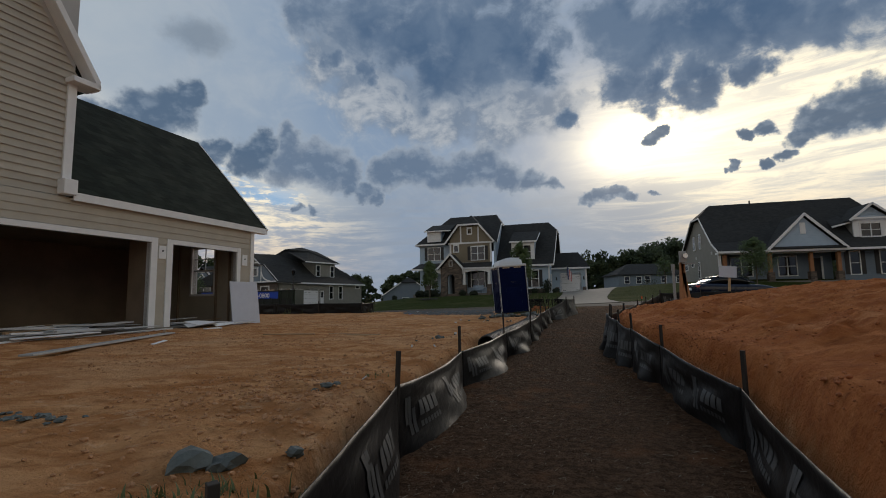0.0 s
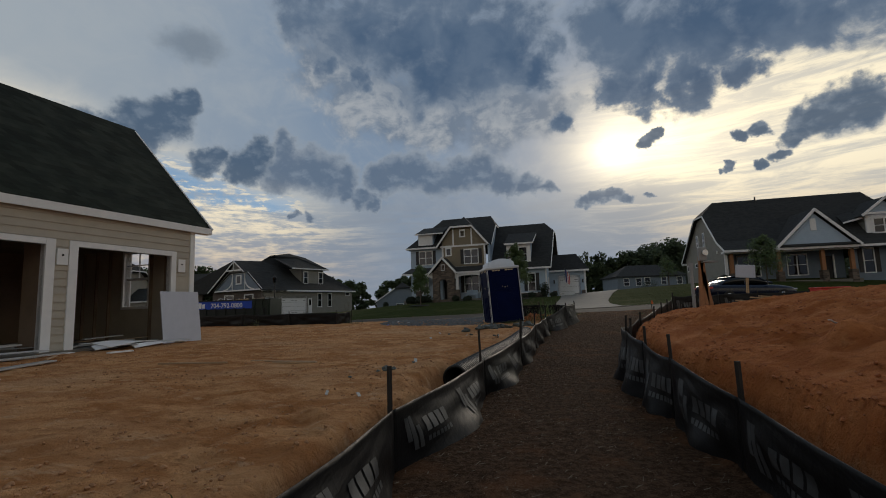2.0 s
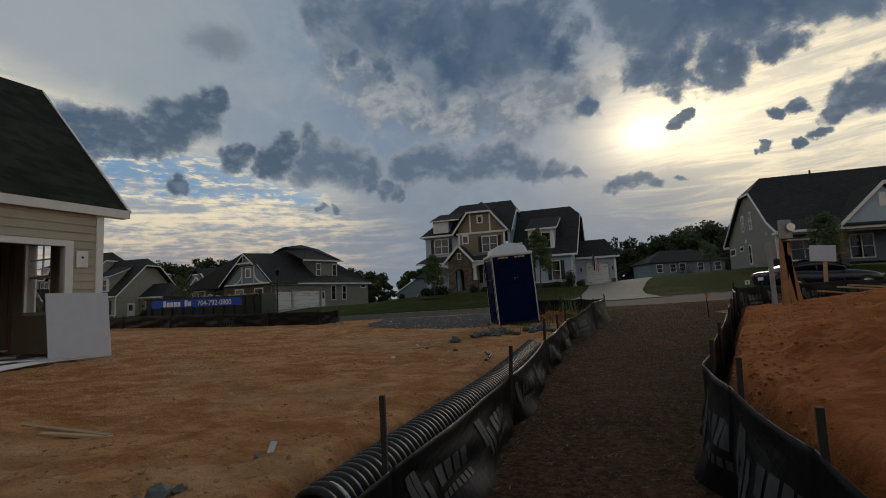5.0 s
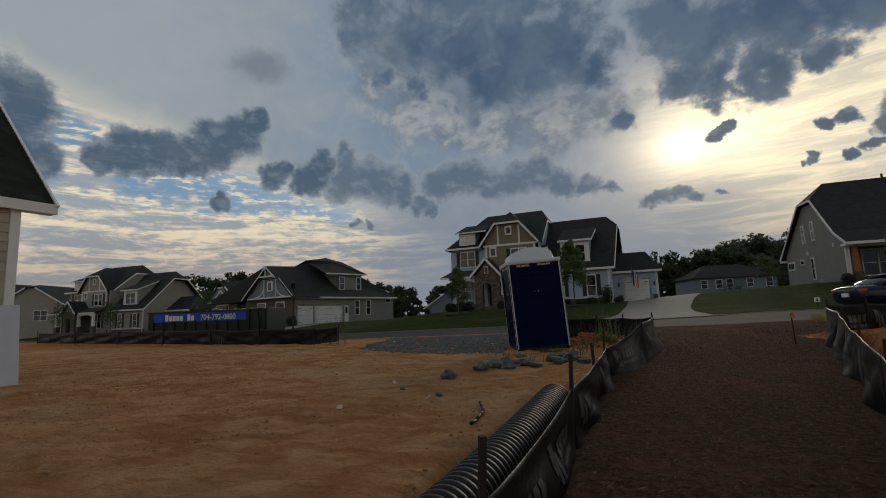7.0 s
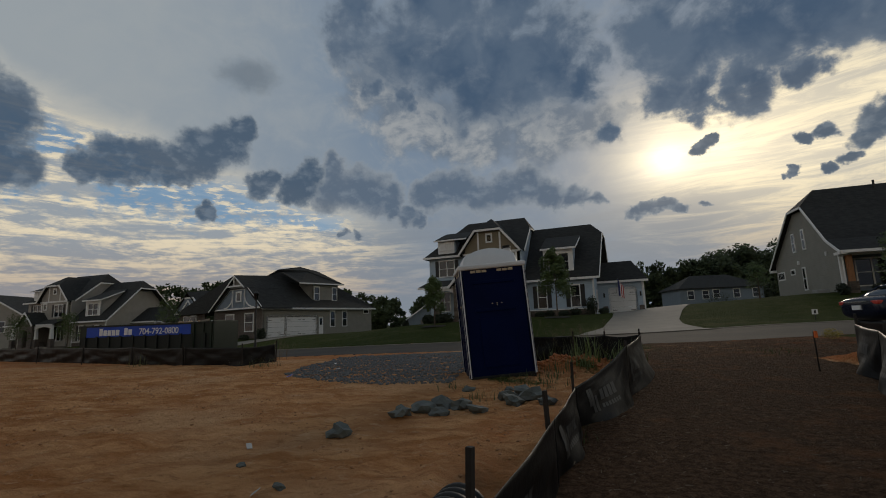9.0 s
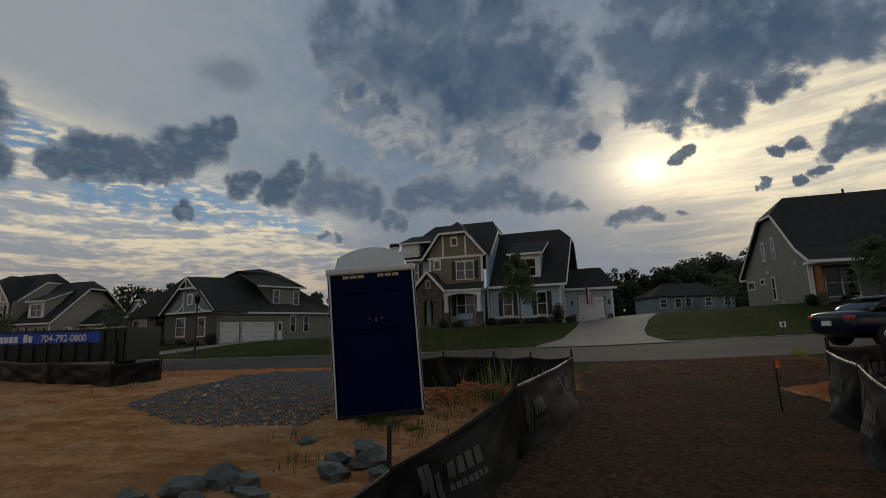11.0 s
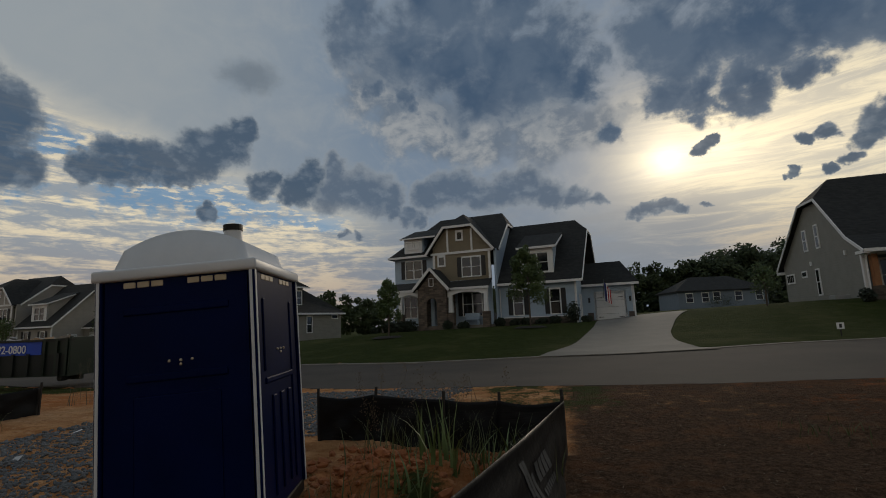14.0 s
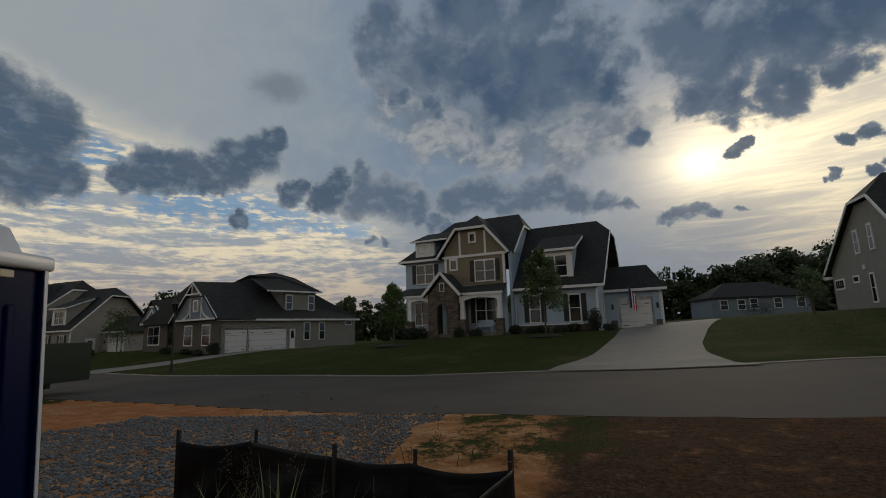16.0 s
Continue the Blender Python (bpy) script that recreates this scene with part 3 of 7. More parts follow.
LEFT_POSTS = [(-0.5, -3.0), (-0.15, 0.2), (0.02, 2.9), (0.06, 5.46), (0.5, 8.2), (1.28, 10.93), (2.0, 13.25), (2.58, 15.7), (3.05, 17.6), (3.4, 19.35), (4.34, 21.1), (5.54, 25.35)]
FRONT_POSTS = [(5.54, 25.35), (4.75, 25.45), (4.05, 25.55), (2.95, 26.0), (2.15, 25.95)]
RIGHT_POSTS = [(1.7, -3.0), (1.85, 0.4), (2.12, 3.2), (2.89, 5.66), (3.18, 8.11), (3.255, 9.5), (3.33, 10.5), (3.44, 11.5), (3.67, 12.5), (4.6, 14.4), (5.6, 16.4), (6.55, 18.4), (7.5, 20.3), (8.4, 22.1), (9.05, 23.7)]
ROAD_NEAR = [(-140.0, 88.0), (-60.0, 54.0), (-30.0, 42.5), (-14.0, 36.4), (-5.0, 33.4), (1.0, 31.3), (6.0, 30.5), (13.0, 29.9), (30.0, 32.6), (60.0, 38.0), (140.0, 52.0)]
ROAD_WIDTH = 8.2


def left_x(y):
    return ramp(y, *[(b, a) for a, b in LEFT_POSTS])


def right_x(y):
    return ramp(y, *[(b, a) for a, b in RIGHT_POSTS])


def near_y(x):
    return ramp(x, *ROAD_NEAR)


def far_y(x):
    return near_y(x) + ROAD_WIDTH + ramp(x, (-30, 1.0), (-10, 0.0), (0, -0.5), (6, 0.4), (13, 1.6), (30, 1.6))


def path_z(y):
    return ramp(y, (-4, -0.75), (5, -0.60), (10, -0.46), (15, -0.30), (20, -0.10), (25, 0.05), (29, 0.14))


def road_z(x):
    return ramp(x, (-60, -0.9), (-17, -0.42), (-5, -0.08), (5, 0.16), (9, 0.2), (15, 0.38), (60, 0.9))


def base_z(x, y):
    """The lie of the land without clods."""
    ny, fy = near_y(x), far_y(x)
    rz = road_z(x)
    if y > ny - 0.2:
        rise = ramp(x, (-60, 1.2), (-34, 1.0), (-25, 0.75), (-14, 0.8), (-7, 1.15), (12, 1.12), (18, 1.5), (24, 1.72), (60, 2.0))
        span = ramp(x, (-30, 16.0), (-7, 15.0), (14, 17.0), (24, 11.0), (60, 11.0))
        return rz + 0.08 * smooth(fy, fy + 0.6, y) + (rise - 0.08) * smooth(fy, fy + span, y) - 3.0 * smooth(fy + 40, fy + 150, y)
    lx, rx = left_x(y), right_x(y)
    pz = path_z(y)
    lot = -0.05 * smooth(-6, -14, x) + ramp(y, (-5, -0.12), (10, -0.05), (20, 0.0), (26, 0.06))
    mound = ramp(y, (-4, 0.55), (4, 0.75), (10, 0.92), (16, 0.86), (20, 0.72), (23.5, 0.45), (25.5, 0.2), (40, 0.2))
    at_fence = ramp(y, (4, 0.18), (10, 0.22), (15, 0.45), (20, 0.55), (40, 0.55))
    mound *= at_fence + (1 - at_fence) * smooth(rx - 0.5, rx + 5.0, x)
    mound += 0.22 * smooth(9.0, 16.0, x) * smooth(26, 22, y)
    if y > 24.5:
        z = pz + (lot - pz) * smooth(lx - 0.1, lx - 0.8, x) + (mound - pz) * smooth(rx + 0.2, rx + 1.2, x)
    else:
        lot += 0.22 * smooth(1.1, 0.3, math.dist((x, y), (3.9, 24.4)))
        z = pz + (lot - pz) * (smooth(lx + 0.0, lx - 0.22, x) + (smooth(lx - 0.44, lx - 0.66, x) - smooth(lx + 0.0, lx - 0.22, x)) * smooth(9.4, 10.5, y) * smooth(18.0, 16.8, y)) + (mound - pz) * smooth(rx - 0.05, rx + 0.3, x)
    return z + (rz - 0.02 - z) * smooth(ny - 5.0, ny - 0.4, y)


def rough_z(x, y):
    """Clods, ruts and footprints, weak on the path and absent on road and lawn."""
    ny = near_y(x)
    if y > ny - 0.3:
        return 0.0
    lx, rx = left_x(y), right_x(y)
    k = smooth(ny - 0.3, ny - 2.0, y)
    on_path = smooth(lx - 0.2, lx + 0.25, x) * smooth(rx + 0.2, rx - 0.25, x)
    n = noise.noise((x * 0.9, y * 0.9, 3.1)) * 0.026 + noise.noise((x * 2.7, y * 2.7, 7.7)) * 0.020
    f = noise.noise((x * 6.5, y * 6.5, 1.7)) * 0.012 + noise.noise((x * 13, y * 13, 5.2)) * 0.009
    rut = 0.002 * math.sin((x * 0.35 + y * 1.0) * 4.2 + 3.0 * noise.noise((x * 0.25, y * 0.25, 9.0))) * max(0.0, noise.noise((x * 0.22, y * 0.3, 4.0)) + 0.2)
    edge = 0.10 * max(0.0, noise.noise((x * 3.5, y * 3.5, 11.0))) * smooth(lx - 1.6, lx - 0.5, x) * smooth(lx - 0.1, lx - 0.4, x)
    ridge = 0.16 * max(0.0, noise.noise((x * 3.0, y * 3.0, 15.0)) + 0.1) * smooth(rx + 0.5, rx + 0.9, x) * smooth(rx + 2.6, rx + 1.5, x) * smooth(16, 13, y)
    on_bank = smooth(rx + 0.4, rx + 1.2, x) * smooth(26, 23, y)
    lumpy = abs(noise.noise((x * 1.6, y * 3.2, 31.0))) * 0.09 + noise.noise((x * 4.5, y * 4.5, 37.0)) * 0.035
    edge += on_bank * (lumpy - 0.02)
    # dragged and trodden crust: ridges that run across the lot, broken into flakes
    crust = 0.5 - abs(noise.noise((x * 1.5 + 0.6 * y, y * 3.4 - 0.5 * x, 41.0)))
    crust = 0.055 * crust * max(0.0, 0.55 + noise.noise((x * 0.45, y * 0.45, 43.0)))
    flake = 0.032 * max(0.0, noise.noise((x * 4.2, y * 6.0, 47.0)) - 0.05) + 0.016 * noise.noise((x * 9.0, y * 9.0, 53.0))
    return k * ((n + f + rut + edge + ridge + crust + flake) * (1 - 0.75 * on_path))


def ground_z(x, y):
    return base_z(x, y) + rough_z(x, y)


def spaced(lo, hi, core0, core1, fine, grow):
    """Grid lines: even in the core, wider and wider outside it."""
    out = list(np.arange(core0, core1 + fine / 2, fine))
    s, v = fine, core1
    while v < hi:
        s *= grow
        v += s
        out.append(min(v, hi))
    s, v = fine, core0
    while v > lo:
        s *= grow
        v -= s
        out.insert(0, max(v, lo))
    return [float(v) for v in out]


def ground_material():
    m = bpy.data.materials.new("site_soil")
    m.use_nodes = True
    g = Graph(m.node_tree)
    bsdf = m.node_tree.nodes["Principled BSDF"]
    co = g.n("ShaderNodeTexCoord").outputs["Object"]
    at = g.n("ShaderNodeAttribute", attribute_name="cover")
    sp = g.n("ShaderNodeSeparateColor")
    g.link(at.outputs["Color"], sp.inputs[0])
    mulch, red, grass = sp.outputs
    big = g.noise(co, 0.35, 4, 0.6)
    mid = g.noise(co, 2.2, 5, 0.62)
    fine = g.noise(co, 16, 5, 0.65)
    tiny = g.noise(co, 75, 3, 0.6)
    streak = g.noise(g.scale3(co, 0.8, 1.5, 1.0), 1.5, 7, 0.66, 0.5)
    crumb = g.noise(g.scale3(co, 1.0, 1.7, 1.0), 5.5, 7, 0.70, 0.4)
    flake = g.noise(g.scale3(co, 0.9, 1.6, 1.0), 3.1, 6, 0.68, 0.3)
    sand = g.mix(g.step(streak, 0.38, 0.66), (0.37, 0.163, 0.062), (0.58, 0.318, 0.150))
    sand = g.mix(g.m("MULTIPLY", g.step(big, 0.45, 0.70), 0.6), sand, (0.56, 0.36, 0.205))
    sand = g.mix(g.m("MULTIPLY", g.step(crumb, 0.52, 0.66), 0.55), sand, (0.235, 0.108, 0.044))
    sand = g.mix(g.m("MULTIPLY", g.step(flake, 0.56, 0.68), 0.55), sand, (0.60, 0.40, 0.245))
    clay = g.mix(g.step(mid, 0.35, 0.7), (0.34, 0.110, 0.035), (0.48, 0.18, 0.064))
    clay = g.mix(g.m("MULTIPLY", g.step(streak, 0.55, 0.72), 0.4), clay, (0.64, 0.33, 0.16))
    clay = g.mix(g.m("MULTIPLY", g.step(crumb, 0.50, 0.68), 0.6), clay, (0.20, 0.062, 0.022))
    clay = g.mix(g.m("MULTIPLY", g.step(flake, 0.58, 0.70), 0.4), clay, (0.60, 0.27, 0.11))
    bark = g.mix(g.step(g.m("ADD", fine, g.m("MULTIPLY", g.m("SUBTRACT", tiny, 0.5), 0.7)), 0.35, 0.7), (0.042, 0.024, 0.014), (0.118, 0.070, 0.043))
    bark = g.mix(g.m("MULTIPLY", g.step(g.m("ADD", mid, g.m("MULTIPLY", g.m("SUBTRACT", big, 0.5), 0.8)), 0.50, 0.70), 0.55), bark, (0.155, 0.072, 0.034))
    bark = g.mix(g.m("MULTIPLY", g.step(tiny, 0.60, 0.75), 0.4), bark, (0.15, 0.11, 0.075))
    turf = g.mix(g.step(mid, 0.3, 0.7), (0.030, 0.045, 0.011), (0.055, 0.064, 0.019))
    turf = g.mix(g.m("MULTIPLY", g.step(big, 0.5, 0.7), 0.5), turf, (0.11, 0.10, 0.04))
    turf = g.mix(g.m("MULTIPLY", tiny, 0.5), turf, (0.03, 0.04, 0.012))
    jag = g.m("ADD", g.m("MULTIPLY", g.m("SUBTRACT", mid, 0.5), 0.9), g.m("MULTIPLY", g.m("SUBTRACT", fine, 0.5), 0.5))
    col = g.mix(g.step(g.m("ADD", red, g.m("MULTIPLY", jag, 0.7)), 0.3, 0.7), sand, clay)
    col = g.mix(g.step(g.m("ADD", mulch, jag), 0.32, 0.68), col, bark)
    col = g.mix(g.step(g.m("ADD", grass, jag), 0.4, 0.6), col, turf)
    g.link(col, bsdf.inputs["Base Color"])
    bsdf.inputs["Roughness"].default_value = 1.0
    bsdf.inputs["Specular IOR Level"].default_value = 0.04
    h = g.m("ADD", g.m("ADD", g.m("MULTIPLY", fine, 0.7), g.m("MULTIPLY", crumb, 1.6)), g.m("MULTIPLY", tiny, 0.35))
    bn = g.n("ShaderNodeBump")
    bn.inputs["Strength"].default_value, bn.inputs["Distance"].default_value = 1.0, 0.06
    g.link(h, bn.inputs["Height"])
    g.link(bn.outputs[0], bsdf.inputs["Normal"])
    return m


def build_ground():
    xs = spaced(-900, 900, -6, 9, 0.08, 1.05)
    ys = spaced(-60, 1500, 1, 28, 0.08, 1.05)
    verts, cover = [], []
    for y in ys:
        for x in xs:
            near = -14 < x < 22 and -4 < y < 36
            z = ground_z(x, y) if near else base_z(x, y)
            ny = near_y(x)
            if ny + 0.1 < y < far_y(x) - 0.1:
                z -= 0.10
            verts.append((x, y, z))
            lx, rx = left_x(y), right_x(y)
            mul = smooth(lx - 0.12, lx + 0.1, x) * smooth(rx + 0.15, rx - 0.1, x)
            if y > 25.3:
                mul = smooth(5.0, 6.2, x) * (0.50 + 0.20 * smooth(16, 9, x) + 0.2 * smooth(28.0, 25.3, y))
            red = smooth(rx - 0.2, rx + 0.4, x)
            red = max(red, 0.5 * smooth(28.0, 29.5, y) * smooth(4.0, -2.0, x), 0.4 * smooth(-2.2, -0.6, x - lx) * smooth(10, 16, y), 0.55 * smooth(1.7, 1.0, math.dist((x, y), (3.9, 24.5))))
            grass = smooth(far_y(x) - 0.2, far_y(x) + 0.2, y)
            verge = smooth(ny - 4.2, ny - 2.6, y)
            patch = noise.noise((x * 0.7, y * 0.7, 21.0))
            if y < ny:
                grass = verge * smooth(3.2, 4.2, x) * smooth(8.0, 6.2, x) * 0.5 + verge * smooth(10.5, 13, x) * 0.7 + verge * smooth(-8.5, -11, x) * 0.8 + 0.25 * patch * verge
                grass = max(grass, 0.62 * smooth(1.6, 2.4, x) * smooth(5.0, 4.0, x) * smooth(21.2, 22.2, y) * smooth(25.4, 24.6, y) * (0.6 + patch))
            cover.append((max(0, mul), max(0, red), max(0, grass), 1))
    nx = len(xs)
    faces = [(j * nx + i, j * nx + i + 1, (j + 1) * nx + i + 1, (j + 1) * nx + i) for j in range(len(ys) - 1) for i in range(nx - 1)]
    ob = mesh_part("ground", verts, faces, ground_material(), smooth=True)
    layer = ob.data.color_attributes.new("cover", "FLOAT_COLOR", "POINT")
    layer.data.foreach_set("color", [c for v in cover for c in v])
    tagged(ob, "graded sandy clay lot with a mulched path and lawns beyond", "ground", kind="structure")


build_ground()


def strip(name, near, far, lift, mat, label, category, x0, x1, step=1.0, depth=0.12):
    """A paved strip between two lines y(x), lying on the land."""
    xs = list(np.arange(x0, x1 + step, step))
    bm = bmesh.new()
    rows = []
    for x in xs:
        x = float(x)
        a, b = near(x), far(x)
        z = road_z(x) + lift
        rows.append([bm.verts.new((x, a, z - depth)), bm.verts.new((x, a, z)), bm.verts.new((x, b, z)), bm.verts.new((x, b, z - depth))])
    for p, q in zip(rows, rows[1:]):
        for i in range(3):
            bm.faces.new((p[i], q[i], q[i + 1], p[i + 1]))
    ob = part(name, bm, mat)
    return tagged(ob, label, category, kind="structure")


strip("road", lambda x: near_y(x), lambda x: far_y(x) - 0.3, 0.0, ASPHALT, "worn grey asphalt road dusted with red soil", "road", -120, 130)
strip("kerb", lambda x: far_y(x) - 0.3, lambda x: far_y(x) + 0.05, 0.03, KERB, "low rolled concrete kerb beside the lawn", "kerb", -120, 130)


def paving(name, left, right, y0, y1, lift, label, n=26, across=8):
    """A drive laid over the lawn between two lines x(y)."""
    bm = bmesh.new()
    rows = []
    for j in range(n + 1):
        y = y0 + (y1 - y0) * j / n
        a, b = left(y), right(y)
        rows.append([bm.verts.new((a + (b - a) * i / across, y, base_z(a + (b - a) * i / across, y) + lift)) for i in range(across + 1)])
    for p, q in zip(rows, rows[1:]):
        for i in range(across):
            bm.faces.new((p[i], p[i + 1], q[i + 1], q[i]))
    made = bmesh.ops.extrude_face_region(bm, geom=bm.faces[:])["geom"]
    bmesh.ops.translate(bm, verts=[v for v in made if isinstance(v, bmesh.types.BMVert)], vec=(0, 0, 0.03))
    bmesh.ops.recalc_face_normals(bm, faces=bm.faces[:])
    return tagged(part(name, bm, CONCRETE), label, "driveway", kind="structure")

paving("driveway", lambda y: ramp(y, (38.0, 5.3), (43, 7.5), (50, 9.4), (58, 11.0), (64, 11.0)), lambda y: ramp(y, (38.0, 12.8), (40, 11.8), (43, 12.0), (46, 12.7), (51, 14.5), (57, 17.2), (60, 17.6), (64, 15.0)), 38.8, 62.9, 0.02, "pale concrete driveway flaring to the road")
paving("driveway", lambda y: ramp(y, (45, -30.0), (52, -27.5), (60, -24.6), (68, -21.5)), lambda y: ramp(y, (45, -24.5), (52, -23.0), (60, -20.6), (68, -17.8)), 48.6, 68.0, 0.02, "concrete driveway beside the craftsman house")


# ---- silt fences ----
def fabric_sheet(name, a, b, top_a, top_b, base_a, base_b, side, parent, bulge=0.10, seed=0, prints=()):
    """Sagging woven fabric between two posts, pushed out at the foot; prints are plain bars lying on it."""
    a, b = Vector((*a, 0)), Vector((*b, 0))
    d = b - a
    length = d.length
    n = Vector((-d.y, d.x, 0)).normalized() * side
    nu, nv = max(12, int(length / 0.06)), 16

    def at(s, t, lift=0.0):
        p = a + d * s
        arch = math.sin(math.pi * s)
        top = top_a + (top_b - top_a) * s - (0.03 + 0.02 * math.sin(seed * 2.1)) * arch
        low = base_a + (base_b - base_a) * s
        z = low + (top - low) * t
        out = bulge * arch * (1.0 - t) ** 1.35 * 1.25 * (0.7 + 0.5 * math.sin(seed + 2.0 * s))
        pull = math.sin((s * 5.0 + t * 4.0 + seed) * 2.0) * 0.016 + 0.012 * math.sin(9.0 * math.atan2(t - 0.95, s - 0.02) + seed) + 0.010 * math.sin(11.0 * math.atan2(t - 0.9, s - 0.98)) + math.sin((s * 13.0 - t * 7.0 + seed * 1.7)) * 0.010
        pull += 0.018 * noise.noise((s * length * 3.0 + seed * 9.0, t * 2.6, seed))
        q = p + n * (0.03 + out + pull * min(1.0, 4 * arch) * (1.15 - t) + lift)
        return Vector((q.x, q.y, z))

    verts = [at(i / nu, j / nv) for j in range(nv + 1) for i in range(nu + 1)]
    faces = [(j * (nu + 1) + i, j * (nu + 1) + i + 1, (j + 1) * (nu + 1) + i + 1, (j + 1) * (nu + 1) + i) for j in range(nv) for i in range(nu)]
    sheet = mesh_part("fabric", verts, faces, FABRIC, parent, smooth=True)
    sol = sheet.modifiers.new("thickness", "SOLIDIFY")
    sol.thickness = 0.004
    for s0, s1, t0, t1, lean in prints:
        vv, ff = [], []
        k = 5
        for j in range(4):
            for i in range(k + 1):
                t = t0 + (t1 - t0) * j / 3
                s = s0 + (s1 - s0) * i / k + lean * (t - t0)
                vv.append(at(min(1, max(0, s)), t, 0.008))
        for j in range(3):
            for i in range(k):
                ff.append((j * (k + 1) + i, j * (k + 1) + i + 1, (j + 1) * (k + 1) + i + 1, (j + 1) * (k + 1) + i))
        mesh_part("print", vv, ff, INK, sheet, "worn grey printed mark", smooth=True)
    return sheet


def logo(s, length, flip):
    """A slanted three-bar badge, a word of four blocks and a line of small blocks, as plain shapes."""
    k = 1.0 / length
    f = -1 if flip else 1
    out = []
    for i, (lo, hi) in enumerate(((0.42, 0.80), (0.26, 0.80), (0.26, 0.62))):
        c = s + f * (0.0 + i * 0.085) * k
        out.append((c, c + f * 0.06 * k, lo, hi, -f * 0.10 * k))
    for i in range(4):
        c = s + f * (0.30 + i * 0.125) * k
        out.append((c, c + f * 0.095 * k, 0.46, 0.68, 0.0))
    for i in range(7):
        c = s + f * (0.30 + i * 0.072) * k
        out.append((c, c + f * 0.05 * k, 0.30, 0.38, 0.0))
    return out


def silt_fence(name, posts, side, height, label, base_extra=0.0, prints=True, flip=False, tall=0.12, bulge=0.12, tops=()):
    """Stakes with fabric strung between them; side is the way that the fabric bulges."""
    x, y = posts[0]
    fence = thing(name, Matrix.Identity(4), label, "silt fence", "silt fences round the lots")
    data = []
    for i, (x, y) in enumerate(posts):
        data.append((x, y, path_z(y) + base_extra if base_extra is not None else base_z(x, y)))
    for i, (x, y, z) in enumerate(data):
        bm = bmesh.new()
        h = (tops[i][1] if tops else height + tall * (0.8 + 0.4 * random.random()))
        lean = pose(x, y, z - 0.15, random.uniform(-3, 3), random.uniform(-3, 3), random.uniform(0, 90))
        box(bm, -0.016, 0.016, -0.016, 0.016, 0, h + 0.15, m=lean, bevel=0.003)
        part("post", bm, STAKE, fence)
    for i, (p, q) in enumerate(zip(data, data[1:])):
        length = math.dist(p[:2], q[:2])
        pr = []
        if prints and length > 0.9:
            pr = logo(0.80 if flip else 0.16, length, flip)
            if length > 2.4:
                pr = logo(0.93 if flip else 0.07, length, flip) + logo(0.48 if flip else 0.53, length, flip)
            pr = [r for r in pr if 0.02 < min(r[0], r[1]) and max(r[0], r[1]) < 0.98]
        fabric_sheet("fabric", p[:2], q[:2], p[2] + (tops[i][0] if tops else height), q[2] + (tops[i + 1][0] if tops else height), p[2] - 0.03, q[2] - 0.03, side, fence, bulge, i + 1.3 * len(posts), pr)
    return fence


silt_fence("silt_fence", LEFT_POSTS, -1, 0.74, "sagging black woven silt fence on dark wooden stakes beside the path", flip=False, bulge=0.2, tops=[(0.6, 0.85), (0.6, 0.85), (0.6, 0.85), (0.6, 0.87), (0.5, 0.84), (0.48, 0.88), (0.52, 0.82), (0.55, 0.86), (0.52, 0.75), (0.46, 0.74), (0.74, 0.82), (0.62, 0.68)])
silt_fence("silt_fence", FRONT_POSTS, 1, 0.62, "short black silt fence closing the lot towards the road", prints=False, bulge=0.06)
silt_fence("silt_fence", RIGHT_POSTS, 1, 0.84, "black woven silt fence holding back the red clay bank", flip=True, bulge=0.15, tops=[(0.5, 0.82), (0.5, 0.82), (0.5, 0.82), (0.52, 0.82), (0.56, 0.83), (0.66, 0.90), (0.72, 0.91), (0.76, 0.94), (0.72, 0.92), (0.7, 0.85), (0.7, 0.85), (0.72, 0.85), (0.74, 0.85), (0.78, 0.88), (0.8, 0.9)])
silt_fence("silt_fence", [(9.05, 23.7), (10.0, 24.0), (11.2, 24.5), (13.0, 25.0), (15.5, 25.6), (18.5, 26.2), (22, 27)], -1, 0.75, "black silt fence along the verge below the parked car", base_extra=0.1, flip=False, bulge=0.10)
silt_fence("silt_fence", [(-5.0, 28.0), (-5.35, 26.7), (-8.0, 27.6), (-11.0, 28.8), (-14.5, 30.2), (-18.5, 31.8), (-23, 33.5), (-28, 35.5)], -1, 0.58, "low black silt fence in front of the dumpster", base_extra=-0.05, prints=False, bulge=0.05)


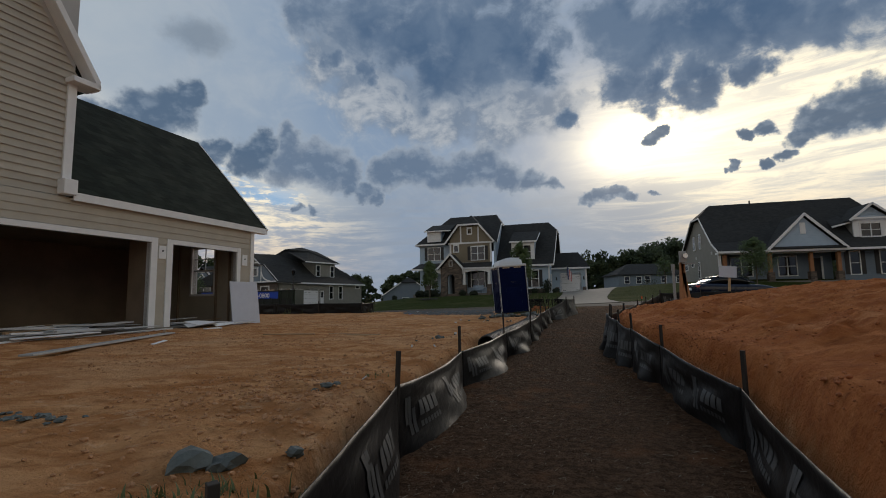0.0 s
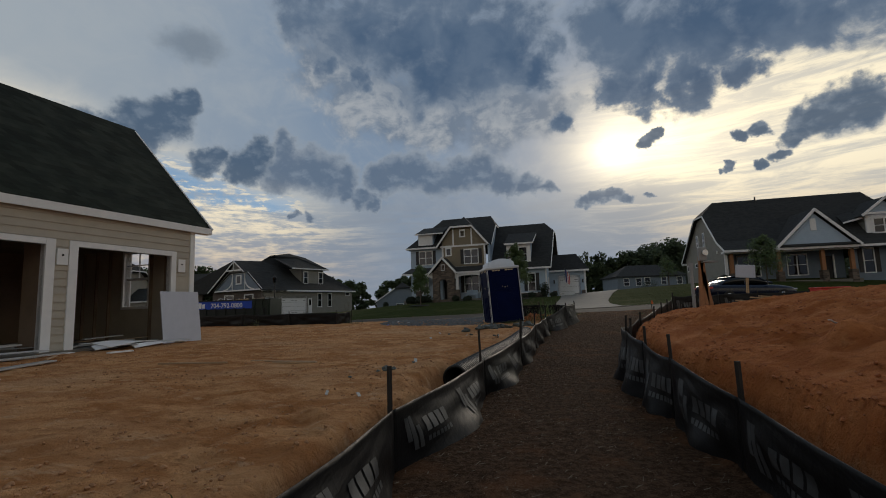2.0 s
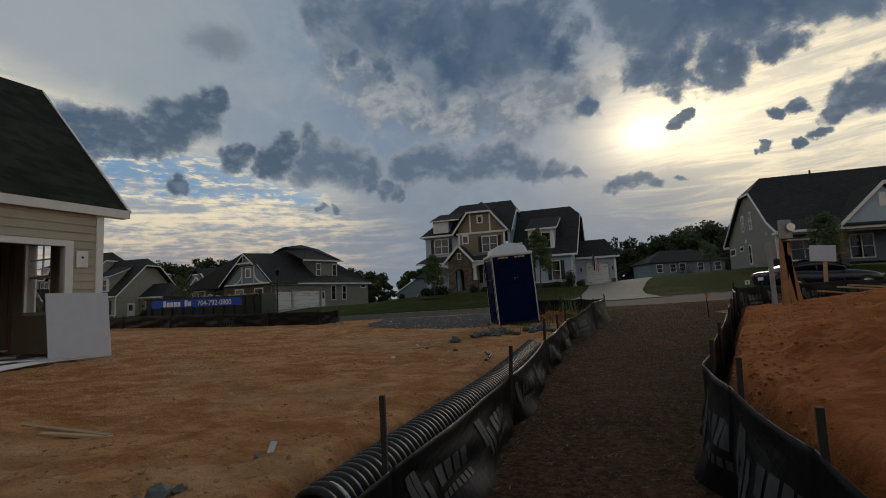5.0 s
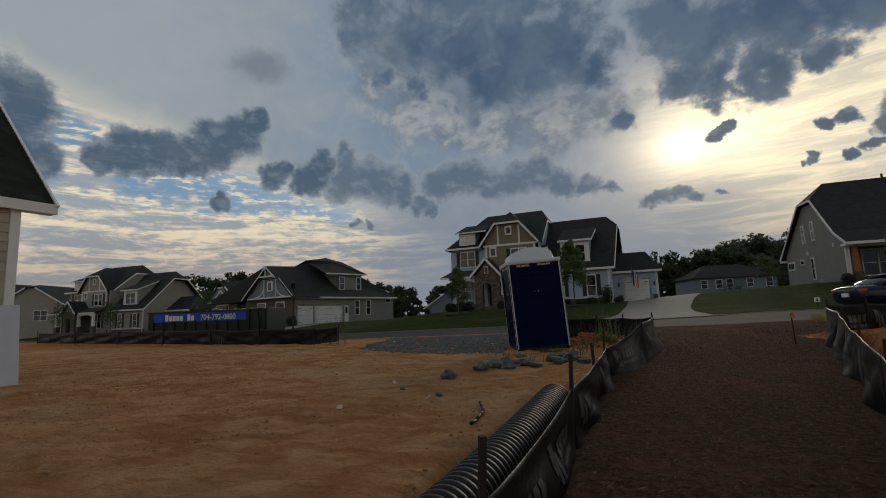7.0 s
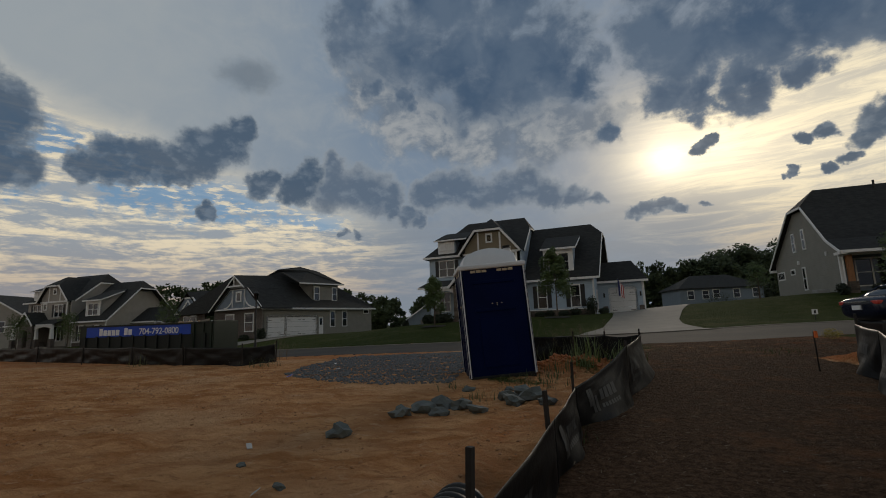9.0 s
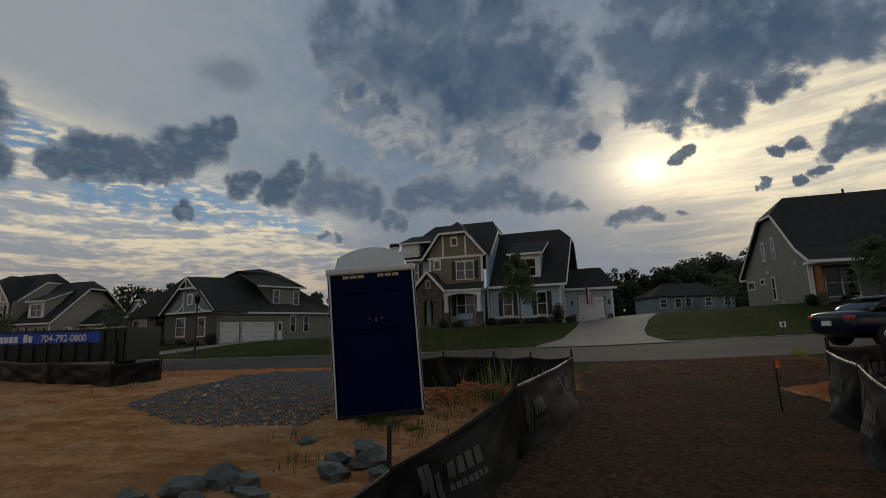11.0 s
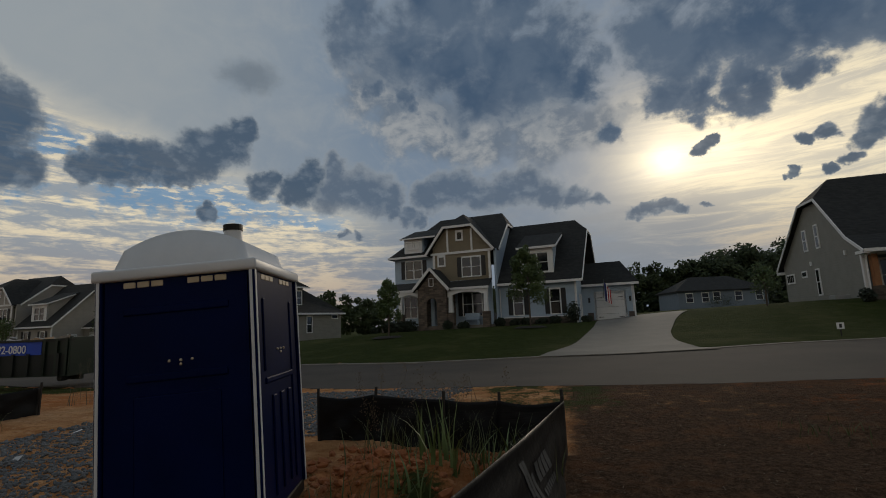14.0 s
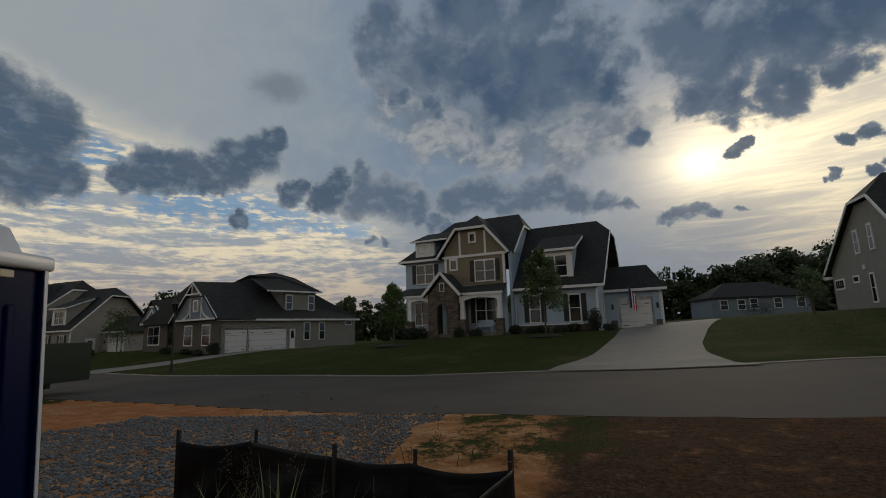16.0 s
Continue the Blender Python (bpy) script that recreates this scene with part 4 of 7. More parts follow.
# ---- corrugated drain pipe ----
def drain_pipe():
    pts = [Vector(p) for p in [(left_x(y) - k, y, 0) for y, k in ((10.75, 0.31), (12.2, 0.34), (13.6, 0.31), (14.6, 0.29), (15.6, 0.29), (16.5, 0.3))]]
    line = []
    for i in range(len(pts) - 1):
        p0, p1, p2, p3 = pts[max(0, i - 1)], pts[i], pts[i + 1], pts[min(len(pts) - 1, i + 2)]
        for k in range(40):
            t = k / 40
            line.append(0.5 * ((2 * p1) + (p2 - p0) * t + (2 * p0 - 5 * p1 + 4 * p2 - p3) * t * t + (3 * p1 - p0 - 3 * p2 + p3) * t ** 3))
    total = 0.0
    dist = [0.0]
    for a, b in zip(line, line[1:]):
        total += (b - a).length
        dist.append(total)
    pitch, seg = 0.068, 28
    verts, faces = [], []
    count = int(total / pitch) * 6
    for i in range(count + 1):
        s = total * i / count
        k = max(j for j in range(len(dist)) if dist[j] <= s + 1e-9)
        k = min(k, len(line) - 2)
        f = (s - dist[k]) / max(1e-6, dist[k + 1] - dist[k])
        p = line[k].lerp(line[k + 1], f)
        d = (line[k + 1] - line[k]).normalized()
        n = Vector((-d.y, d.x, 0))
        r = 0.150 + 0.017 * (1 if (i % 6) in (1, 2, 3) else -0.3 if (i % 6) in (0, 4) else -1)
        cz = path_z(p.y) + 0.27
        for j in range(seg):
            a = 2 * math.pi * j / seg
            verts.append((p.x + n.x * math.cos(a) * r, p.y + n.y * math.cos(a) * r, cz + math.sin(a) * r))
    for i in range(count):
        for j in range(seg):
            faces.append((i * seg + j, (i + 1) * seg + j, (i + 1) * seg + (j + 1) % seg, i * seg + (j + 1) % seg))
    root = thing("drain_pipe", Matrix.Identity(4), "black corrugated plastic drain pipe lying along the silt fence", "drain pipe")
    ob = mesh_part("barrel", verts, faces, PIPE, root, smooth=True)
    sol = ob.modifiers.new("wall", "SOLIDIFY")
    sol.thickness = 0.012
    p, d = line[0], (line[1] - line[0]).normalized()
    n = Vector((-d.y, d.x, 0))
    cz = path_z(p.y) + 0.27
    vv, ff = [], []
    for s in (0.10, 0.18):
        for j in range(9):
            a = radians(15 + j * 9)
            q = p + d * s
            vv.append((q.x + n.x * -math.cos(a) * 0.170, q.y - n.y * math.cos(a) * 0.170, cz + math.sin(a) * 0.170))
    for j in range(8):
        ff.append((j, j + 1, 10 + j, 9 + j))
    mesh_part("marking", vv, ff, LETTER, root, "pale printed band near the open end")


drain_pipe()


# ---- portable toilet ----
def portable_toilet():
    root = thing("portable_toilet", pose(2.36, 23.32, 0.0, 0, -3.6, 11.5) @ Matrix.Diagonal((1.0, 1.0, 1.07, 1)), "navy blue portable toilet with a pale grey roof, leaning", "portable toilet")
    h = 0.61
    bm = bmesh.new()
    box(bm, -h - 0.01, h + 0.01, -h - 0.01, h + 0.01, 0.0, 0.12, bevel=0.02)
    for s in (-0.35, 0.0, 0.35):
        box(bm, s - 0.08, s + 0.08, -h - 0.03, h + 0.03, -0.06, 0.02, bevel=0.01)
    part("skid_base", bm, PIPE, root)
    for name, m in (("side_panel", pose(0, -h, 0)), ("side_panel", pose(h, 0, 0, 0, 0, 90)), ("side_panel", pose(0, h, 0, 0, 0, 180)), ("side_panel", pose(-h, 0, 0, 0, 0, -90))):
        bm = bmesh.new()
        box(bm, -h + 0.04, h - 0.04, -0.005, 0.03, 0.12, 2.0, m=m)
        end = abs(m.to_euler().z) > 0.5 and abs(m.to_euler().z) < 2.0
        panel = part(name, bm, NAVY, root)
        if end:
            ribs = [(u, u + 0.10, -0.022, 0.0, 0.22, 1.0) for u in (-0.25, -0.03, 0.19)]
            ribs += [(-0.42, -0.36, -0.02, 0.0, 1.2, 1.78), (0.36, 0.42, -0.02, 0.0, 0.2, 1.78), (-0.40, 0.40, -0.02, 0.0, 1.1, 1.15)]
        else:
            ribs = [(-0.34, 0.34, -0.016, 0.0, 0.25, 1.12), (-0.40, 0.40, -0.02, 0.0, 1.22, 1.28), (-0.42, 0.42, -0.02, 0.0, 1.72, 1.78)]
        for d in ribs:
            boxed("moulded_rib", d, NAVY, panel, bevel=0.012, m=m)
        for u, z in ((-0.06, 1.36), (0.03, 1.36), (0.03, 1.33), (0.12, 1.36)):
            bm = bmesh.new()
            made = bmesh.ops.create_uvsphere(bm, u_segments=8, v_segments=6, radius=0.011)["verts"]
            bmesh.ops.transform(bm, matrix=m @ Matrix.Translation((u, -0.012, z)), verts=made)
            part("rivet", bm, CREAMP, panel, "small pale rivet")
        for u in (-0.42, -0.31, -0.20, 0.09, 0.20, 0.31):
            bm = bmesh.new()
            box(bm, u, u + 0.095, -0.012, 0.02, 1.93, 1.975, m=m, bevel=0.006)
            part("vent", bm, CREAMP, panel, "cream roof vent slot")
    for sx in (-1, 1):
        for sy in (-1, 1):
            bm = bmesh.new()
            box(bm, sx * h - 0.028, sx * h + 0.028, sy * h - 0.028, sy * h + 0.028, 0.1, 2.0, bevel=0.012)
            part("corner_post", bm, NAVY, root)
            bm = bmesh.new()
            box(bm, sx * (h + 0.022), sx * (h + 0.034), sy * h - 0.012, sy * h + 0.012, 0.1, 2.0)
            box(bm, sx * h - 0.012, sx * h + 0.012, sy * (h + 0.022), sy * (h + 0.034), 0.1, 2.0)
            part("edge_trim", bm, LIDGREY, root, "pale grey edge trim")
    bm = bmesh.new()
    box(bm, -h - 0.05, h + 0.05, -h - 0.05, h + 0.05, 1.99, 2.08, bevel=0.02)
    nu, nv = 24, 16
    grid = []
    for j in range(nv + 1):
        row = []
        for i in range(nu + 1):
            u, v = -1 + 2 * i / nu, -1 + 2 * j / nv
            k = (1 - u ** 10) ** 0.5 * (1 - v ** 12) ** 0.5
            arch = 0.15 + 0.15 * (1 - u * u)
            rib = 0.0
            row.append(bm.verts.new((u * (h - 0.07), v * (h - 0.05), 2.075 + (arch + rib) * min(1.0, k * 1.6))))
        grid.append(row)
    for j in range(nv):
        for i in range(nu):
            bm.faces.new((grid[j][i], grid[j][i + 1], grid[j + 1][i + 1], grid[j + 1][i]))
    roof = part("roof", bm, LIDGREY, root, "pale grey domed roof", smooth=True)
    bm = bmesh.new()
    tube(bm, (0.38, -0.38, 2.1), (0.38, -0.38, 2.36), 0.085, 0.075, 18)
    part("vent_stack", bm, LIDGREY, root)
    bm = bmesh.new()
    tube(bm, (0.38, -0.38, 2.355), (0.38, -0.38, 2.405), 0.082, 0.082, 18)
    part("stack_cap", bm, PIPE, root, "dark vent cap")


portable_toilet()


# ---- the unfinished garage ----
def garage_house():
    ang = 73.5
    root = thing("unfinished_house", pose(-8.42, 14.84, 0, 0, 0, ang), "beige lap-sided house under construction with open garage bays", "house")
    zt, z0, T = 3.36, -0.12, 0.16
    bays = [(-5.6, -0.40, z0, 2.5), (0.30, 2.86, z0, 2.5)]
    walled("garage_wall", -9.0, 3.62, z0, zt, 0.03, T, bays, DRYWALL, root, "sheathed garage front wall")
    walled("garage_wall", 0.03, 6.2, z0, zt, 3.46, 3.62, [(1.6, 2.68, 1.08, 2.8)], BEIGE, root, "end wall with a window opening", along="v")
    walled("garage_wall", -9.0, 3.62, z0, zt, 6.05, 6.2, [], STUDS, root)
    walled("garage_wall", 0.16, 6.05, z0, 2.9, -6.1, -5.95, [], STUDS, root, along="v")
    walled("garage_wall", 0.16, 1.2, z0, 2.9, -0.16, -0.04, [], STUDS, root, along="v")
    boxed("ceiling_board", (-9.0, 3.46, 0.16, 6.05, 2.92, 2.95), STUDS, root, "bare garage ceiling")
    boxed("slab", (-9.0, 3.45, -0.05, 6.05, -0.25, 0.05), CONCRETE, root, "concrete garage slab")
    # lap siding, plank by plank
    pitch = 0.185
    r = 0
    z = z0
    while z < zt - 0.02:
        top = min(z + pitch + 0.02, zt)
        spans = [(-8.6, -5.78), (-0.2, 0.1), (3.02, 3.60)] if z < 2.62 else [(-8.6, 3.60)]
        for a, b in spans:
            bm = bmesh.new()
            slab(bm, [(a, -0.012, z), (b, -0.012, z), (b, 0.012, top), (a, 0.012, top)], 0.014, (0, 1, 0))
            bmesh.ops.recalc_face_normals(bm, faces=bm.faces[:])
            part("plank", bm, BEIGE, root)
        z += pitch
    # trim
    for a, b, c, d in ((-0.40, -0.20, z0, 2.64), (0.10, 0.30, z0, 2.64), (2.86, 3.02, z0, 2.64), (-5.78, -5.6, z0, 2.64), (3.50, 3.64, z0, zt)):
        boxed("trim", (a, b, -0.035, 0.16, c, d), WHITE, root, "white door casing", bevel=0.004)
    for a, b in ((-5.6, -0.40), (0.30, 2.86)):
        boxed("trim", (a, b, -0.032, 0.16, 2.5, 2.64), WHITE, root, "white door header", bevel=0.004)
    boxed("trim", (3.60, 3.66, -0.03, 0.12, z0, zt), WHITE, root, "white corner board")
    for u in (-0.05, 3.2):
        bm = bmesh.new()
        box(bm, u - 0.12, u + 0.12, -0.05, -0.01, 2.04, 2.42, bevel=0.006)
        blk = part("mounting_block", bm, WHITE, root, "white light mounting block")
        bm = bmesh.new()
        tube(bm, (u, -0.056, 2.27), (u, -0.045, 2.27), 0.028, 0.028, 12)
        part("hole", bm, BLACK, blk, "dark wiring hole")
    # window in the end wall
    for dims in ((3.40, 3.66, 1.52, 1.6, 1.0, 2.88), (3.40, 3.66, 2.68, 2.76, 1.0, 2.88), (3.40, 3.66, 1.6, 2.68, 2.8, 2.88), (3.40, 3.66, 1.6, 2.68, 1.0, 1.08), (3.5, 3.56, 1.6, 2.68, 1.92, 1.99), (3.51, 3.54, 2.125, 2.155, 1.99, 2.8), (3.51, 3.54, 1.6, 2.68, 2.38, 2.41)):
        boxed("window_frame", dims, WHITE, root)
    for v in range(1, 9):
        if not 1.45 < 0.2 + v * 0.62 < 2.76:
            boxed("stud", (3.36, 3.45, 0.2 + v * 0.62, 0.24 + v * 0.62, 0.05, 2.9), STUDS, root)
    # roof: eave to ridge, hipped to the end
    e, rz, rv, ev = 3.5, 7.2, 3.1, -0.12
    front = [(-2.6, ev, e), (4.2, ev, e), (3.84, rv, rz), (-2.6, rv, rz)]
    slabbed("roof", front, 0.10, SHINGLE_NEAR, root, label="dark weathered shingle roof")
    slabbed("roof", [(3.84, rv, rz), (4.2, 6.4, e), (-9.0, 6.4, e), (-9.0, rv, rz)], 0.10, SHINGLE_NEAR, root)
    gable_wall("gable", [(0.0, zt), (6.2, zt), (rv, 6.85)], 3.46, 3.62, BEIGE, root, swap=True)
    roof_trim(root, (4.18, ev, e - 0.1), (3.82, rv, rz - 0.12), 0.18)
    boxed("fascia", (-2.6, 4.2, ev - 0.03, ev + 0.01, 3.28, 3.48), WHITE, root, "white eave fascia")
    boxed("soffit", (-2.6, 4.18, ev + 0.01, -0.014, 3.3, 3.325), WHITE, root)
    boxed("eave_return", (3.66, 4.18, ev, 0.1, 3.28, 3.4), WHITE, root, "white boxed eave return")
    # taller wing, closer to the path
    gz = 6.4
    walled("tall_wall", -12.0, -2.62, zt, 9.0, 0.10, 0.26, [], DRYWALL, root)
    z = zt + 0.02
    while z < 6.36:
        bm = bmesh.new()
        slab(bm, [(-9.5, 0.045, z), (-2.66, 0.045, z), (-2.66, 0.08, z + pitch + 0.02), (-9.5, 0.08, z + pitch + 0.02)], 0.014, (0, 1, 0))
        bmesh.ops.recalc_face_normals(bm, faces=bm.faces[:])
        part("plank", bm, BEIGE, root)
        z += pitch
    rows = [(6.36 + i * pitch) for i in range(18)]
    for z in rows:
        right = -2.5 - (z - 6.36) * 0.643
        bm = bmesh.new()
        slab(bm, [(-9.5, 0.045, z), (right, 0.045, z), (right - 0.1, 0.08, z + pitch + 0.02), (-9.5, 0.08, z + pitch + 0.02)], 0.014, (0, 1, 0))
        bmesh.ops.recalc_face_normals(bm, faces=bm.faces[:])
        part("plank", bm, BEIGE, root)
    boxed("trim", (-2.80, -2.60, 0.0, 0.3, 3.60, 6.38), WHITE, root, "white corner board")
    slabbed("roof", [(-2.22, -0.25, 6.42), (-2.22, 6.0, 6.42), (-7.22, 6.0, 14.2), (-7.22, -0.25, 14.2)], 0.18, SHINGLE_NEAR, root)
    slabbed("rake_board", [(-2.22, -0.27, 6.20), (-2.22, -0.27, 6.44), (-7.22, -0.27, 14.22), (-7.22, -0.27, 13.88)], 0.04, WHITE, root, (0, 1, 0), "white rake board")
    slabbed("rake_soffit", [(-2.22, -0.23, 6.22), (-7.22, -0.23, 14.0), (-7.22, 0.1, 14.0), (-2.22, 0.1, 6.22)], 0.03, WHITE, root)
    boxed("eave_return", (-2.85, -2.2, -0.27, 0.3, 6.22, 6.36), WHITE, root, "white boxed eave return", bevel=0.01)
    boxed("eave_return", (-2.86, -2.55, -0.2, 0.1, 3.40, 3.78), WHITE, root, "white gutter end", bevel=0.02)
    # plain wall that closes the house behind
    walled("back_wall", 0.26, 7.0, z0, 8.0, -12.1, -12.0, [], BEIGE, root, along="v")
    return root


garage_house()


def garage_clutter():
    base = pose(-8.42, 14.84, 0, 0, 0, 73.5)
    bm = bmesh.new()
    box(bm, -0.62, 0.62, -0.012, 0.012, 0.0, 1.47, bevel=0.003)
    ob = part("foam_sheet", bm, SHEET)
    ob.matrix_basis = base @ pose(3.08, -0.32, 0.0, -8, 0, -2)
    tagged(ob, "white rigid insulation sheet leaning beside the garage bay", "board")
    random.seed(5)
    spots = []
    for i in range(46):
        u = random.choice([random.uniform(-4.6, -0.7), random.uniform(-3.8, -0.9), random.uniform(0.4, 2.4)])
        v = random.uniform(-0.9, 1.6)
        spots.append((u, v, random.uniform(0.5, 2.4) if u < 0 else random.uniform(0.3, 1.4), random.uniform(0.06, 0.28), random.uniform(-25, 25)))
    for i, (u, v, l, w, a) in enumerate(spots):
        bm = bmesh.new()
        box(bm, -l / 2, l / 2, -w / 2, w / 2, 0, random.choice((0.012, 0.02, 0.038)), bevel=0.003)
        p = base @ Vector((u, v, 0))
        z = 0.055 if v > 0 else ground_z(p.x, p.y)
        ob = part("offcut", bm, random.choice((WOOD, WHITE, DRYWALL, DRYWALL)))
        ob.matrix_basis = base @ pose(u, v, z + 0.02 * (i % 9), random.uniform(-3, 3), random.uniform(-3, 3), a)
        tagged(ob, "scrap board in the pile of building offcuts at the garage", "scrap board", "building offcuts")
    for u, v, l, w, z, a in ((1.35, -0.35, 1.5, 0.55, 0.1, 12), (0.9, -0.6, 0.9, 0.3, 0.06, -16), (2.0, -0.75, 1.6, 0.16, 0.02, 4)):
        bm = bmesh.new()
        n = 10
        rows = [[bm.verts.new((-l / 2 + l * i / n, w * k, 0.07 * math.sin(2.6 * i / n + k))) for i in range(n + 1)] for k in (-0.5, 0.5)]
        for i in range(n):
            bm.faces.new((rows[0][i], rows[0][i + 1], rows[1][i + 1], rows[1][i]))
        made = bmesh.ops.extrude_face_region(bm, geom=bm.faces[:])["geom"]
        bmesh.ops.translate(bm, verts=[q for q in made if isinstance(q, bmesh.types.BMVert)], vec=(0, 0, 0.012))
        bmesh.ops.recalc_face_normals(bm, faces=bm.faces[:])
        p = base @ Vector((u, v, 0))
        ob = part("bent_sheet", bm, WHITE)
        ob.matrix_basis = base @ pose(u, v, ground_z(p.x, p.y) + z, 4, 2, a)
        tagged(ob, "bent white sheet of trim dropped at the garage bay", "sheet", "building offcuts")
    for u, v, l, w, a, mat in ((-3.55, -3.3, 5.0, 0.2, 29, PVC), (-0.9, -1.3, 1.0, 0.05, 50, WOOD), (0.1, -1.9, 0.5, 0.14, -6, WHITE), (-0.75, 0.15, 0.45, 0.09, 80, WOOD)):
        bm = bmesh.new()
        box(bm, -l / 2, l / 2, -w / 2, w / 2, 0, 0.03, bevel=0.004)
        p = base @ Vector((u, v, 0))
        ob = part("long_board", bm, mat)
        ob.matrix_basis = base @ pose(u, v, ground_z(p.x, p.y) + 0.02, 0, 0, a)
        tagged(ob, "painted trim board lying on the dirt outside the garage", "board")


garage_clutter()


# ---- houses across the road ----
def garage_door(parent, u0, u1, z0, z1, v, swap=False, rows=4):
    def turn(bm):
        if swap:
            bmesh.ops.transform(bm, matrix=Matrix(((0, 1, 0, 0), (1, 0, 0, 0), (0, 0, 1, 0), (0, 0, 0, 1))), verts=bm.verts[:])
            bmesh.ops.reverse_faces(bm, faces=bm.faces[:])
    bm = bmesh.new()
    for i in range(rows):
        a = z0 + (z1 - z0) * i / rows
        b = z0 + (z1 - z0) * (i + 1) / rows
        box(bm, u0, u1, v, v + 0.05, a + 0.008, b - 0.008)
    turn(bm)
    door = part("garage_door", bm, WHITE, parent, "white panelled garage door")
    n = max(1, round((u1 - u0) / 2.5))
    for k in range(n):
        a = u0 + (u1 - u0) * k / n
        b = u0 + (u1 - u0) * (k + 1) / n
        for x in (a + 0.12, b - 0.52):
            for z in (z0 + 0.25, z1 - 0.35):
                bm = bmesh.new()
                box(bm, x, x + 0.4, v - 0.02, v, z, z + 0.05)
                turn(bm)
                part("strap_hinge", bm, BLACK, door, "black decorative strap hinge")
    bm = bmesh.new()
    box(bm, u0 - 0.16, u0, v - 0.06, v + 0.03, z0, z1 + 0.2)
    box(bm, u1, u1 + 0.16, v - 0.06, v + 0.03, z0, z1 + 0.2)
    box(bm, u0, u1, v - 0.06, v + 0.03, z1, z1 + 0.2)
    turn(bm)
    part("trim", bm, WHITE, parent)


def craftsman_house(m, label, siding, panel, end, stone):
    """A two-storey house: clipped front gable, stone entry, lower wing with a dormer, side garage."""
    B = 1.36
    root = thing("house", m, label, "house")
    # left wing and centre block
    walled("wall", -6.6, -2.2, B - 0.4, 7.7, 1.0, 1.2, [(-5.42, -3.8, 5.75, 7.3), (-5.65, -4.4, 2.25, 4.05)], siding, root)
    window(root, -5.42, -3.8, 5.75, 7.3, 1.0, 2, True)
    window(root, -5.65, -4.4, 2.25, 4.05, 1.0, 2)
    walled("wall", -2.2, 3.15, B - 0.4, 5.2, 0, 0.2, [(0.55, 2.2, 2.2, 4.1), (-2.0, -1.15, B, 3.8)], siding, root)
    window(root, 0.55, 2.2, 2.2, 4.1, 0, 2, True)
    boxed("front_door", (-2.0, -1.15, 0.1, 0.15, B, 3.8), BLACK, root, "dark front door")
    walled("wall", -2.2, 3.15, 5.2, 7.6, 0, 0.2, [(0.6, 2.22, 5.52, 7.1), (-1.62, -1.12, 6.62, 7.32)], panel, root, "panelled gable wall")
    window(root, 0.6, 2.22, 5.52, 7.1, 0, 2, True)
    window(root, -1.62, -1.12, 6.62, 7.32, 0, 1, bars=False, trim=0.14)
    gable_wall("gable", [(-2.2, 7.6), (3.15, 7.6), (3.15, 8.05), (1.6, 9.8), (-0.9, 9.8), (-2.2, 8.15)], 0, 0.2, panel, root)
    window(root, 0.2, 0.62, 8.76, 9.36, -0.02, 1, bars=False, trim=0.14)
    for u in (-2.2, 2.96):
        boxed("trim", (u, u + 0.2, -0.05, 0.0, 5.2, 7.6), WHITE, root)
    for dims in ((-2.4, 3.35, -0.06, 0, 7.52, 7.72), (-0.82, -0.65, -0.05, 0, 7.72, 9.72), (1.44, 1.61, -0.05, 0, 7.72, 9.6)):
        boxed("trim", dims, WHITE, root, "white band board")
    walled("wall", 0.2, 10.0, B - 0.4, 7.7, 3.4, 3.6, [], siding, root, along="v")
    walled("wall", 1.2, 10.0, B - 0.4, 7.7, -6.6, -6.4, [], siding, root, along="v")
    gable_wall("gable", [(0.6, 7.6), (10.6, 7.6), (7.2, 10.3), (4.0, 10.3)], 3.4, 3.6, siding, root, swap=True)
    # roofs of the left block, with a clipped end above the right wing
    rv, rz, R, c1, c2, zc = 5.6, 11.87, 3.8, 3.9, 7.3, 10.42
    slabbed("roof", [(-7.05, 0.55, 7.75), (R, 0.55, 7.75), (R, c1, zc), (2.92, rv, rz), (-3.6, rv, rz)], 0.16, SHINGLE, root, label="charcoal shingle roof")
    slabbed("roof", [(-7.05, 10.7, 7.75), (-7.05, 0.55, 7.75), (-3.6, rv, rz)], 0.16, SHINGLE, root)
    slabbed("roof", [(R, 10.7, 7.75), (-7.05, 10.7, 7.75), (-3.6, rv, rz), (2.92, rv, rz), (R, c2, zc)], 0.16, SHINGLE, root)
    slabbed("roof", [(R, c1, zc + 0.05), (R, c2, zc + 0.05), (2.92, rv, rz + 0.02)], 0.16, SHINGLE, root)
    az, av = 11.3, 1.6
    slabbed("roof", [(-2.7, -0.4, 7.66), (-0.98, -0.4, 9.92), (0.3, av, az), (0.3, rv, az), (-2.7, rv, 7.66)], 0.14, SHINGLE, root)
    slabbed("roof", [(3.55, rv, 7.66), (0.3, rv, az), (0.3, av, az), (1.66, -0.4, 9.92), (3.55, -0.4, 7.66)], 0.14, SHINGLE, root)
    slabbed("roof", [(-0.98, -0.4, 9.94), (1.66, -0.4, 9.94), (0.3, av, az)], 0.14, SHINGLE, root)
    roof_trim(root, (-2.74, -0.44, 7.58), (-0.98, -0.44, 9.84))
    roof_trim(root, (1.66, -0.44, 9.84), (3.6, -0.44, 7.58))
    roof_trim(root, (-1.02, -0.44, 9.84), (1.70, -0.44, 9.84))
    roof_trim(root, (-7.08, 0.5, 7.68), (-2.6, 0.5, 7.68), 0.2)
